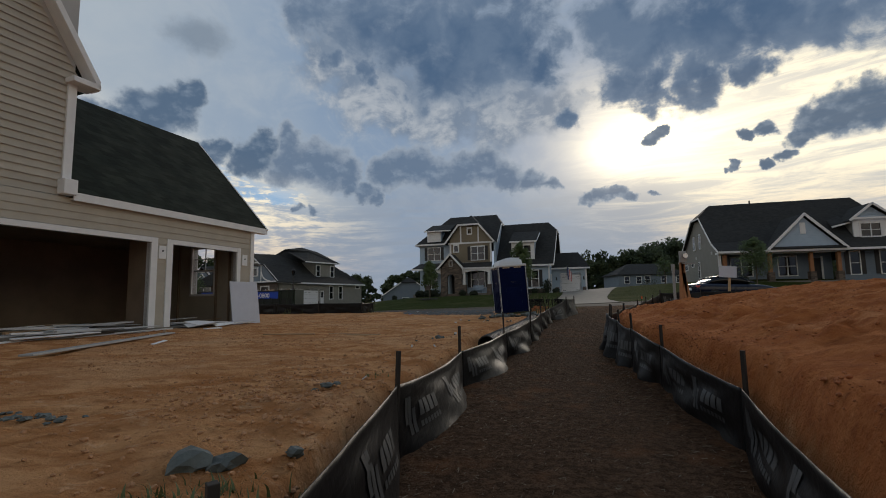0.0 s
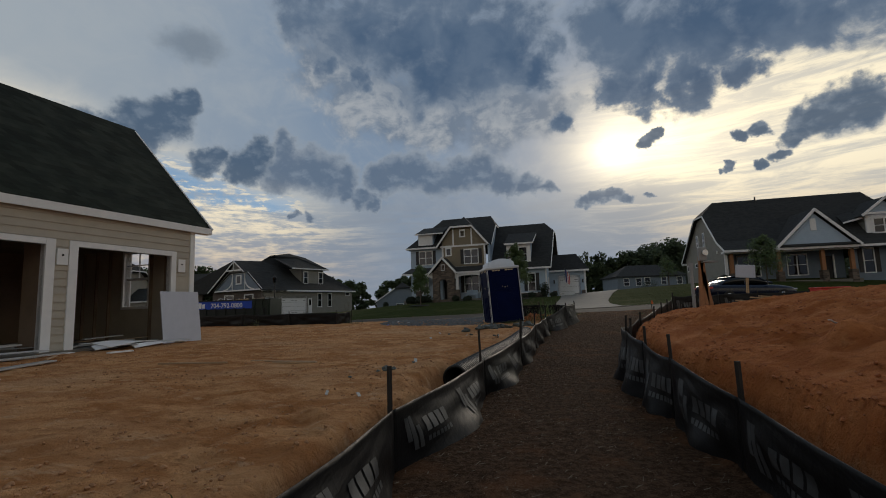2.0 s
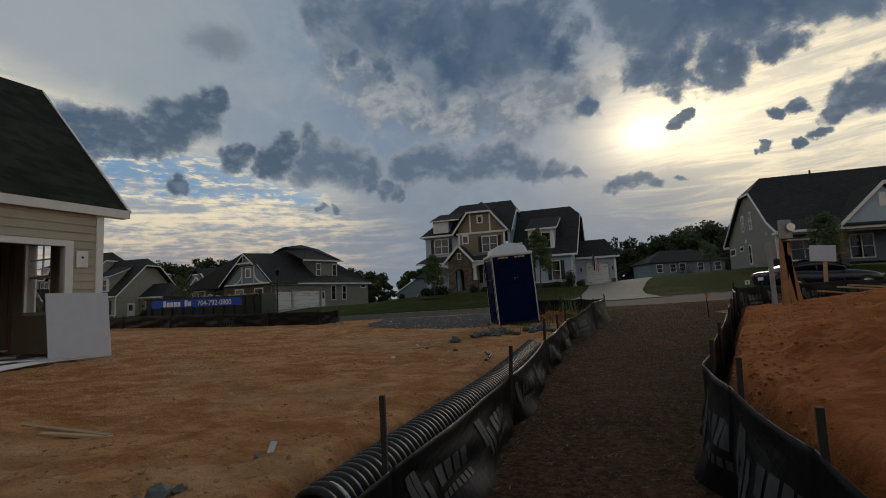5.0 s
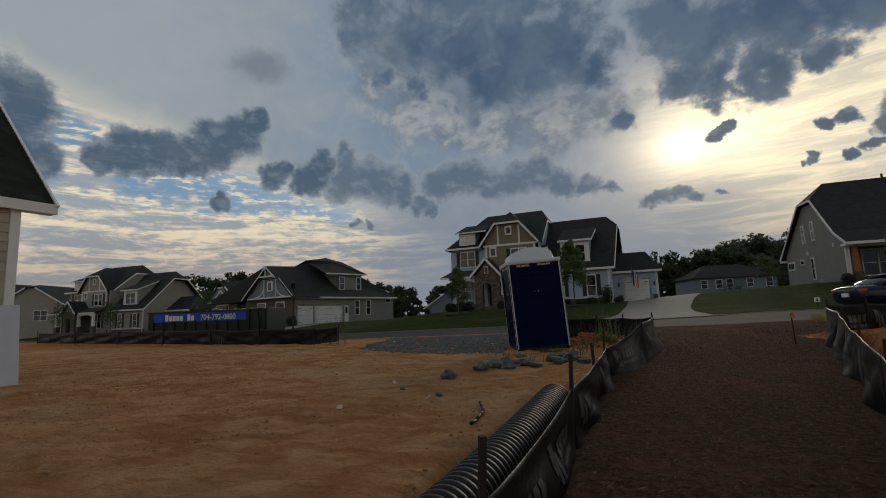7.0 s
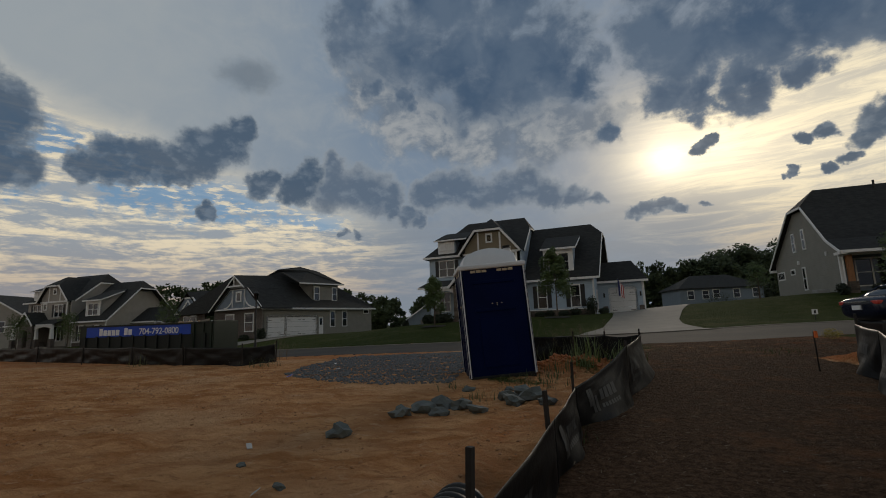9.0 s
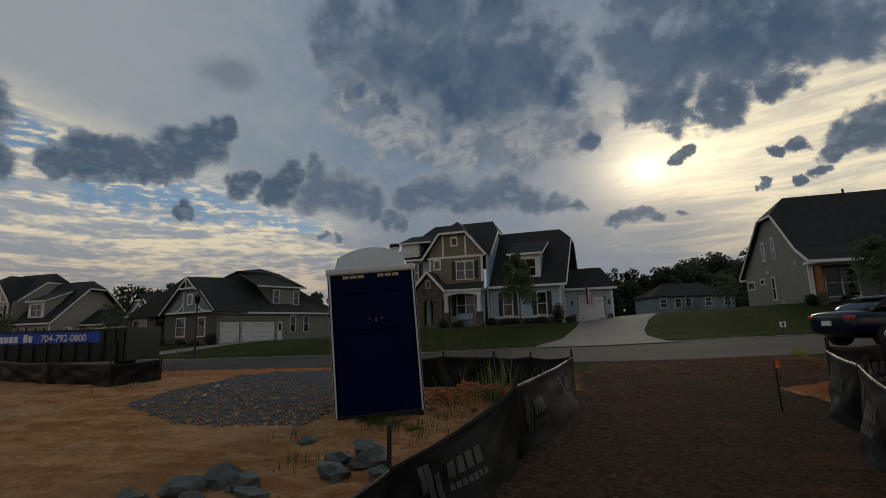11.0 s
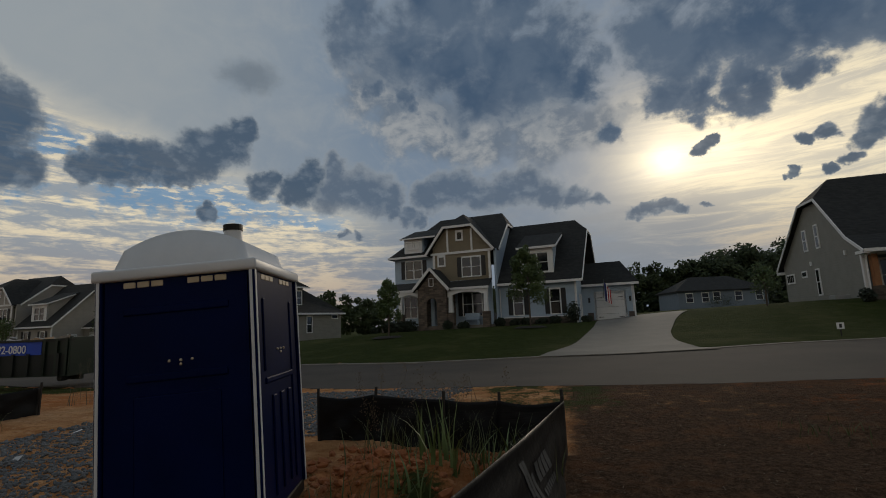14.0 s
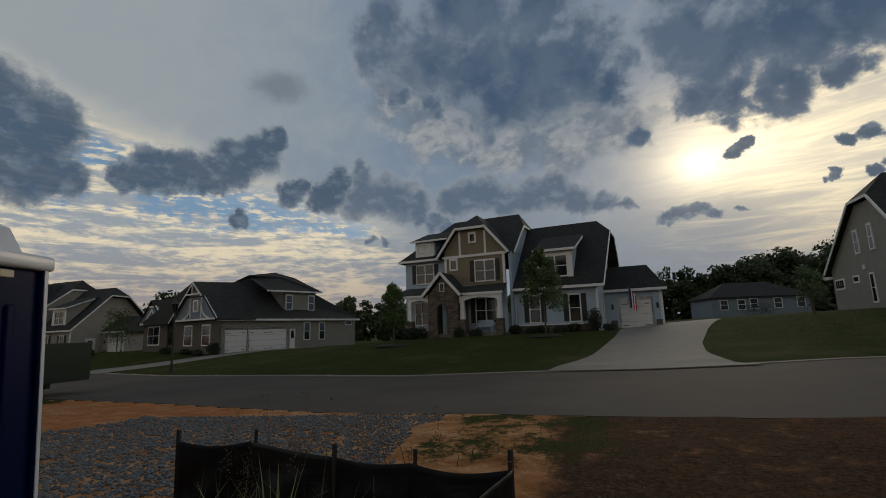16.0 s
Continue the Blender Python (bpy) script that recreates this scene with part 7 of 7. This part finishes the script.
def young_tree(x, y, height, crown, seed, leaves, group="", mat=LEAF, label="slender young street tree staked in a mulch ring"):
    rng = random.Random(seed)
    z = base_z(x, y)
    root = thing("tree", pose(x, y, z - 0.05), label, "tree", group)
    bm = bmesh.new()
    tube(bm, (0, 0, 0), (0.03, 0.02, height * 0.45), 0.06, 0.045, 8)
    tube(bm, (0.03, 0.02, height * 0.45), (0, 0, height * 0.92), 0.045, 0.012, 8)
    tips = []
    for i in range(13):
        t = 0.28 + 0.62 * i / 13
        a = i * 2.4 + rng.random()
        r = crown * (1.05 - 0.75 * (t - 0.28)) * rng.uniform(0.7, 1.1)
        p = (0.02, 0.02, height * t)
        q = (math.cos(a) * r, math.sin(a) * r, height * t + r * 0.75)
        tube(bm, p, q, 0.018, 0.006, 5)
        tips.append((Vector(p).lerp(Vector(q), 0.7), r))
    part("trunk", bm, BARK, root)
    bm = bmesh.new()
    for p, r in tips:
        leaf_cloud(bm, p, (r * 0.62, r * 0.62, r * 0.62), leaves // 13, 0.085, rng)
    leaf_cloud(bm, (0, 0, height * 0.9), (0.3, 0.3, height * 0.12), leaves // 16, 0.08, rng)
    part("crown", bm, mat, root, "loose pale green foliage")
    return root


for x, y, hgt, cr, seed, n in ((5.6, 51.8, 5.6, 1.25, 3, 5200), (-4.1, 51.4, 4.1, 1.0, 4, 3000), (26.0, 46.0, 4.8, 1.35, 5, 4400), (28.5, 57.5, 3.0, 0.7, 6, 500)):
    young_tree(x, y, hgt, cr, seed, n, "young street trees")
for x, y, hgt, cr, seed, n in ((-35.5, 60.5, 5.0, 1.4, 8, 1100), (-51.0, 63.0, 4.6, 1.3, 9, 1100), (-62.0, 66.0, 5.0, 1.5, 10, 1100), (20.5, 52.5, 2.6, 0.9, 12, 900)):
    young_tree(x, y, hgt, cr, seed, n, "young street trees", label="small garden tree on the lawn")
for x, y in ((5.6, 51.8), (-4.1, 51.4)):
    bm = bmesh.new()
    made = bmesh.ops.create_cone(bm, cap_ends=True, segments=28, radius1=1.15, radius2=0.75, depth=0.12)["verts"]
    ob = part("mulch_ring", bm, MULCH)
    ob.matrix_basis = pose(x, y, base_z(x, y) + 0.03)
    tagged(ob, "dark ring of bark mulch round the young tree", "mulch", "mulch rings")


def shrub(x, y, z, r, hgt, seed, mat=SHRUB):
    rng = random.Random(seed)
    bm = bmesh.new()
    for _ in range(5):
        c = (rng.uniform(-0.4, 0.4) * r, rng.uniform(-0.3, 0.3) * r, hgt * rng.uniform(0.4, 0.6))
        leaf_cloud(bm, c, (r * 0.7, r * 0.7, hgt * 0.5), 150, 0.09, rng)
    ob = part("shrub", bm, mat)
    ob.matrix_basis = pose(x, y, z)
    tagged(ob, "rounded dark evergreen shrub in the foundation bed", "shrub", "foundation shrubs")


k = 0
for u, r, hgt in ((-5.6, 0.7, 0.9), (-4.6, 0.8, 1.0), (-3.9, 0.8, 1.0), (-0.3, 0.5, 0.7), (0.9, 0.5, 0.6), (3.2, 0.5, 0.7), (4.4, 0.5, 0.5), (5.4, 0.5, 0.6), (6.6, 0.5, 0.5), (7.7, 0.5, 0.6), (9.0, 0.7, 1.7), (10.0, 0.4, 0.5)):
    k += 1
    v = -2.6 if u < 2.8 else -0.3
    px, py = 0.2 + u * math.cos(radians(13)) + v * math.sin(radians(13)), 59.2 - u * math.sin(radians(13)) + v * math.cos(radians(13))
    shrub(px, py, base_z(px, py) - 0.05, r, hgt, 40 + k)
for x, y, r, hgt in ((-24.2, 60.0, 0.6, 1.2), (-26.5, 60.6, 0.6, 0.6), (-29, 62, 0.6, 0.6), (-33, 64, 0.7, 0.7), (41.0, 95.0, 2.2, 4.0), (24.5, 49.9, 0.5, 0.8), (27, 50, 0.5, 0.7), (-45, 66, 0.7, 1.2), (-11.0, 70.0, 0.5, 0.8), (35.0, 98.0, 2.4, 2.0)):
    k += 1
    shrub(x, y, base_z(x, y) - 0.05, r, hgt, 40 + k)


def woods():
    """Belts of full-grown trees far behind the houses, in clumps of leaves."""
    rng = random.Random(77)
    for x0, x1, y0, y1, n, lo, hi in ((-170, -98, 128, 150, 34, 9, 12), (-98, -72, 126, 140, 14, 13, 15.5), (-72, -6, 126, 150, 40, 9, 11.5), (-6, 30, 128, 150, 24, 10, 13), (28, 46, 116, 132, 24, 8.8, 10.8), (44, 64, 118, 134, 30, 10.8, 14.0), (62, 150, 120, 150, 50, 14, 18)):
        bm = bmesh.new()
        for _ in range(n):
            x, y = rng.uniform(x0, x1), rng.uniform(y0, y1)
            hgt = rng.uniform(lo, hi)
            z = base_z(x, y)
            r = hgt * rng.uniform(0.24, 0.34)
            tube(bm, (x, y, z - 0.3), (x, y, z + hgt * 0.6), hgt * 0.022, hgt * 0.01, 6)
            for k in range(15):
                t = rng.random()
                w = r * (1.0 - 0.75 * abs(t - 0.35))
                c = (x + rng.gauss(0, w * 0.55), y + rng.gauss(0, w * 0.5), z + hgt * (0.06 + 0.86 * t))
                q = r * rng.uniform(0.34, 0.55)
                leaf_cloud(bm, c, (q, q, q * 0.8), 62, 0.42, rng)
        name = "woodland"
        ob = part(name, bm, LEAF_FAR)
        tagged(ob, "dark belt of full-grown trees behind the houses", "woodland", kind="stuff")


woods()


# ---- small things on the ground ----
def lump(rng, r, flat=0.6):
    bm = bmesh.new()
    bmesh.ops.create_icosphere(bm, subdivisions=2, radius=r)
    o = rng.uniform(0, 90)
    for v in bm.verts:
        n = v.co.normalized()
        v.co *= 0.75 + 0.5 * noise.noise(n * 1.3 + Vector((o, 0, 0))) + 0.2 * noise.noise(n * 3.1 + Vector((0, o, 0)))
        v.co.z *= flat
    return bm


def rocks():
    rng = random.Random(12)
    spots = [(0.95, 18.45, 0.17), (1.35, 19.4, 0.17), (1.55, 19.75, 0.2), (1.8, 19.5, 0.16), (2.05, 19.85, 0.2), (2.25, 19.6, 0.15), (1.75, 20.0, 0.22), (2.7, 20.2, 0.2), (2.95, 20.55, 0.26), (2.6, 20.6, 0.18), (3.15, 20.2, 0.16), (2.85, 20.9, 0.22), (1.95, 21.4, 0.14), (-0.62, 3.82, 0.12), (-0.48, 3.86, 0.10), (-0.19, 4.03, 0.07), (-0.57, 5.7, 0.07), (-0.50, 5.76, 0.05), (-0.66, 5.66, 0.04), (0.0, 10.75, 0.09), (0.08, 10.82, 0.05), (-0.1, 10.68, 0.04), (0.3, 11.3, 0.035), (-0.35, 10.2, 0.03), (0.5, 17.4, 0.05), (1.1, 16.9, 0.06), (2.6, 21.3, 0.1)]
    for i, (x, y, r) in enumerate(spots):
        ob = part("rock", lump(rng, r), ROCK, smooth=False)
        ob.matrix_basis = pose(x, y, ground_z(x, y) + r * 0.2, rng.uniform(-15, 15), rng.uniform(-15, 15), rng.uniform(0, 360))
        tagged(ob, "angular grey-green rock lying on the sandy dirt", "rock", "loose rocks")
    for i in range(40):
        x, y = -2.4 + rng.gauss(0, 0.24), 4.75 + rng.gauss(0, 0.09)
        r = rng.uniform(0.02, 0.05)
        ob = part("rock", lump(rng, r, 0.5), ROCK)
        ob.matrix_basis = pose(x, y, ground_z(x, y) + r * 0.2, 0, 0, rng.uniform(0, 360))
        tagged(ob, "small dark stone in a scatter on the dirt", "rock", "scattered stones")


rocks()


def scatter(name, spots, rng, sizes, mat, label, category, sub=1, flat=0.6):
    """Many small lumps in one mesh, built from a few shapes."""
    shapes = []
    for k in range(6):
        bm = bmesh.new()
        bmesh.ops.create_icosphere(bm, subdivisions=sub, radius=1.0)
        for v in bm.verts:
            v.co *= 0.8 + 0.45 * noise.noise(v.co * 1.4 + Vector((k * 7.0, 0, 0)))
            v.co.z *= flat
        bm.verts.ensure_lookup_table()
        shapes.append(([v.co.copy() for v in bm.verts], [[v.index for v in f.verts] for f in bm.faces]))
        bm.free()
    verts, faces = [], []
    for x, y in spots:
        vv, ff = rng.choice(shapes)
        s = sizes[0] + (sizes[1] - sizes[0]) * rng.random() ** 2.2
        m = pose(x, y, ground_z(x, y) + s * 0.15, rng.uniform(-20, 20), rng.uniform(-20, 20), rng.uniform(0, 360)) @ Matrix.Diagonal((s, s * rng.uniform(0.6, 1), s, 1))
        o = len(verts)
        verts += [m @ v for v in vv]
        faces += [[i + o for i in f] for f in ff]
    ob = mesh_part(name, verts, faces, mat)
    return tagged(ob, label, category, kind="stuff")


rng = random.Random(31)
spots = []
while len(spots) < 9000:
    x, y = rng.uniform(-9, 3.4), 1.0 + 24 * rng.random() ** 1.3
    if x < left_x(y) - 0.1 and noise.noise((x * 0.6, y * 0.6, 2.0)) + 0.5 * noise.noise((x * 2, y * 2, 5.0)) > rng.uniform(-0.2, 0.75) - 0.55 * smooth(-1.8, -0.4, x - left_x(y)):
        spots.append((x, y))
while len(spots) < 10500:
    x, y = -0.8 + rng.gauss(0, 0.55), 5.4 + rng.gauss(0, 0.9)
    if x < left_x(y) - 0.15:
        spots.append((x, y))
scatter("clay_clods", spots, rng, (0.005, 0.030), CLOD, "crumbled clay clods scattered over the lot", "clods")
spots = []
while len(spots) < 7000:
    y = rng.uniform(2, 22)
    x = right_x(y) + 0.2 + 5.5 * rng.random() ** 1.5
    if noise.noise((x * 0.8, y * 0.8, 9.0)) > rng.uniform(-0.4, 0.5):
        spots.append((x, y))
scatter("clay_clods", spots, rng, (0.004, 0.030), material("red_clod", ((0.24, 0.078, 0.026), (0.38, 0.135, 0.047)), 0.95, scale=9, fine=50, bump=0.6), "red clay clods on the bank behind the fence", "clods")
spots = []
while len(spots) < 17000:
    x, y = rng.uniform(-5.2, 5.2), rng.uniform(22.3, 31.0)
    edge = 22.1 + max(0.0, -0.5 - x) + 0.5 * noise.noise((x * 0.6, y * 0.6, 1.0))
    if edge < y < near_y(x) - 0.05 and -3.1 + 0.7 * noise.noise((y * 0.5, 3.0, 0.0)) < x < 3.7 + 0.5 * noise.noise((y, 8.0, 0.0)) and not (1.55 < x < 5.6 and y < 26.15):
        spots.append((x, y))
scatter("gravel", spots, rng, (0.022, 0.055), GRAVEL, "blue-grey crushed stone at the construction entrance", "gravel", flat=0.7)
spots = []
while len(spots) < 560:
    x, y = 3.6 + rng.gauss(0, 0.6), 24.6 + rng.gauss(0, 0.5)
    if x < left_x(y) - 0.15 and y < 25.6:
        spots.append((x, y))
scatter("clay_clods", spots, rng, (0.015, 0.11), bpy.data.materials["red_clod"], "broken red clay heaped behind the short fence", "clods")
# straw and bark chips on the path
vv, ff = [], []
for _ in range(8000):
    y = -0.5 + 29 * rng.random() ** 1.4
    a, b = left_x(y) + 0.1, right_x(y) - 0.1
    if y > 24.8:
        a, b = 5.7, 13
    x = rng.uniform(a, b)
    l, w, t = 0.006 + 0.034 * rng.random() ** 2, rng.uniform(0.0010, 0.0032), rng.uniform(0, math.pi)
    z = ground_z(x, y) + rng.uniform(0.004, 0.018)
    c, s = math.cos(t), math.sin(t)
    h = rng.uniform(-0.01, 0.012)
    o = len(vv)
    vv += [(x - c * l + s * w, y - s * l - c * w, z), (x + c * l + s * w, y + s * l - c * w, z + h), (x + c * l - s * w, y + s * l + c * w, z + h + 0.003), (x - c * l - s * w, y - s * l + c * w, z + 0.003)]
    ff.append((o, o + 1, o + 2, o + 3))
tagged(mesh_part("straw_chips", vv, ff, STRAW), "dry straw and wood chips strewn over the path", "straw", kind="stuff")


def grass_tuft(x, y, n, hgt, spread, seed, seedheads=0, mat=GRASSBLADE, broad=1.0):
    rng = random.Random(seed)
    z = ground_z(x, y) - 0.02
    bm = bmesh.new()
    for i in range(n):
        a, lean = rng.uniform(0, 6.28), rng.uniform(0.1, 0.75)
        px, py = rng.gauss(0, spread), rng.gauss(0, spread)
        l, w = hgt * rng.uniform(0.5, 1.15), rng.uniform(0.004, 0.011) * broad
        d = Vector((math.cos(a), math.sin(a), 0))
        side = Vector((-d.y, d.x, 0)) * w
        prev = None
        for k in range(5):
            t = k / 4
            p = Vector((px, py, 0)) + d * (l * lean * t * t) + Vector((0, 0, l * (t - 0.42 * lean * t * t)))
            cur = (bm.verts.new(p - side * (1 - t)), bm.verts.new(p + side * (1 - t) + Vector((0, 0, 0.001))))
            if prev:
                bm.faces.new((prev[0], prev[1], cur[1], cur[0]))
            prev = cur
        if i < seedheads:
            for _ in range(40):
                q = p + Vector((rng.gauss(0, 0.03), rng.gauss(0, 0.03), rng.uniform(-0.28, 0.05)))
                s = 0.008
                bm.faces.new([bm.verts.new(q + Vector(o)) for o in ((s, 0, 0), (0, 0, s * 1.8), (-s, 0.002, 0))])
    ob = part("grass_tuft", bm, mat)
    ob.matrix_basis = pose(x, y, z)
    tagged(ob, "tuft of tall weedy grass growing in the disturbed soil", "grass", kind="stuff")


for i, (x, y, n, hgt, sp) in enumerate(((-0.32, 3.55, 70, 0.10, 0.10), (-0.12, 3.75, 40, 0.09, 0.07), (-0.5, 3.4, 40, 0.08, 0.09), (-0.25, 6.4, 26, 0.07, 0.08), (4.6, 24.6, 50, 0.75, 0.28), (4.0, 24.7, 36, 0.8, 0.25), (3.5, 24.9, 30, 0.7, 0.25), (5.0, 24.4, 30, 0.6, 0.2), (2.9, 22.2, 40, 0.2, 0.25), (3.2, 21.6, 40, 0.22, 0.25), (3.4, 22.6, 44, 0.28, 0.25), (2.6, 21.9, 30, 0.16, 0.2), (1.6, 21.7, 24, 0.2, 0.15), (3.6, 23.4, 40, 0.4, 0.25), (-4.6, 26.4, 40, 0.35, 0.3), (-10, 28.2, 40, 0.5, 0.5), (8.9, 26.2, 40, 0.25, 0.3), (5.2, 28.2, 40, 0.18, 0.4), (6.0, 28.8, 40, 0.16, 0.4), (3.3, 18.8, 20, 0.25, 0.1), (2.2, 20.6, 24, 0.2, 0.15))):
    grass_tuft(x, y, n, hgt, sp, 300 + i)
for i, (x, y, n, hgt) in enumerate(((4.25, 24.3, 22, 0.75), (4.6, 24.0, 20, 0.65), (4.0, 23.7, 18, 0.5), (4.9, 24.5, 14, 0.6))):
    grass_tuft(x, y, n, hgt, 0.14, 500 + i, 0, material("broad_blade", ((0.06, 0.11, 0.025), (0.16, 0.20, 0.07)), 0.6, scale=3, fine=20, bump=0) if i == 0 else bpy.data.materials["broad_blade"], 2.3)
for i, (x, y) in enumerate(((3.6, 26.3), (3.05, 26.2), (4.3, 26.2), (-5.6, 29.5))):
    grass_tuft(x, y, 9, 1.05, 0.12, 400 + i, 8, STRAW)
bm = bmesh.new()
leaf_cloud(bm, (0, 0, 0.16), (0.26, 0.24, 0.15), 260, 0.028, random.Random(2))
ob = part("weed", bm, material("yellow_bloom", ((0.16, 0.13, 0.01), (0.34, 0.25, 0.02)), 0.7, bump=0))
ob.matrix_basis = pose(11.4, 28.6, ground_z(11.4, 28.6))
tagged(ob, "low yellow-flowering weed on the verge", "weed", kind="stuff")


def litter():
    rng = random.Random(9)
    for x, y, l, w, mat in ((-0.36, 6.22, 0.022, 0.014, DRYWALL), (-0.28, 9.05, 0.022, 0.014, DRYWALL), (0.3, 11.5, 0.05, 0.022, DRYWALL), (-5.35, 10.4, 0.14, 0.06, LETTER), (0.1, 8.8, 0.022, 0.015, DRYWALL), (0.98, 16.8, 0.03, 0.03, DRYWALL), (0.1, 16.2, 0.03, 0.03, DRYWALL), (0.2, 18.0, 0.03, 0.025, DRYWALL), (-1.6, 24.8, 0.12, 0.04, DRYWALL), (-2.4, 23.8, 0.09, 0.09, BIN_BLUE), (-2.4, 26.4, 0.1, 0.06, LETTER), (4.9, 9.5, 0.05, 0.04, LETTER)):
        bm = bmesh.new()
        box(bm, -l, l, -w, w, 0, 0.006)
        for v in bm.verts:
            v.co.z += 0.03 * math.sin(v.co.x * 20)
        ob = part("paper_scrap", bm, mat)
        ob.matrix_basis = pose(x, y, ground_z(x, y) + 0.02, rng.uniform(-8, 8), rng.uniform(-8, 8), rng.uniform(0, 180))
        tagged(ob, "crumpled scrap of packaging lying on the dirt", "litter", "litter")
    for x, y, l, a in ((-2.0, 12.15, 1.3, -17), (-1.75, 12.0, 0.8, -9), (-3.4, 11.9, 1.2, -4)):
        bm = bmesh.new()
        box(bm, -l / 2, l / 2, -0.03, 0.03, 0, 0.025, bevel=0.004)
        ob = part("lath", bm, WOOD)
        ob.matrix_basis = pose(x, y, ground_z(x, y) + 0.01, 0, 0, a)
        tagged(ob, "thin wooden lath lying on the lot", "lath", "laths")


litter()


def conduit_scrap():
    bm = bmesh.new()
    pts = [Vector((1.70 + 0.06 * math.sin(i * 0.5), 15.35 + i * 0.14, 0)) for i in range(9)]
    pts = [Vector((p.x, p.y, ground_z(p.x, p.y) + 0.03)) for p in pts]
    for a, b in zip(pts, pts[1:]):
        tube(bm, a, b, 0.016, 0.016, 8)
    ob = part("conduit_scrap", bm, PIPE, smooth=True)
    tagged(ob, "bent length of dark conduit lying on the dirt", "conduit")
    bm = bmesh.new()
    rng = random.Random(3)
    p = Vector((3.3, 4.6, ground_z(3.3, 4.6) + 0.03))
    for i in range(8):
        q = p + Vector((0.14, -0.05 + rng.uniform(-0.06, 0.06), 0))
        q.z = ground_z(q.x, q.y) + 0.03
        tube(bm, p, q, 0.014, 0.012, 6)
        if i in (1, 4):
            tube(bm, q, q + Vector((0.02, 0.12, 0.10)), 0.008, 0.004, 5)
        p = q
    ob = part("dead_branch", bm, BARK)
    tagged(ob, "thin dead root lying on the red clay bank", "branch")


conduit_scrap()
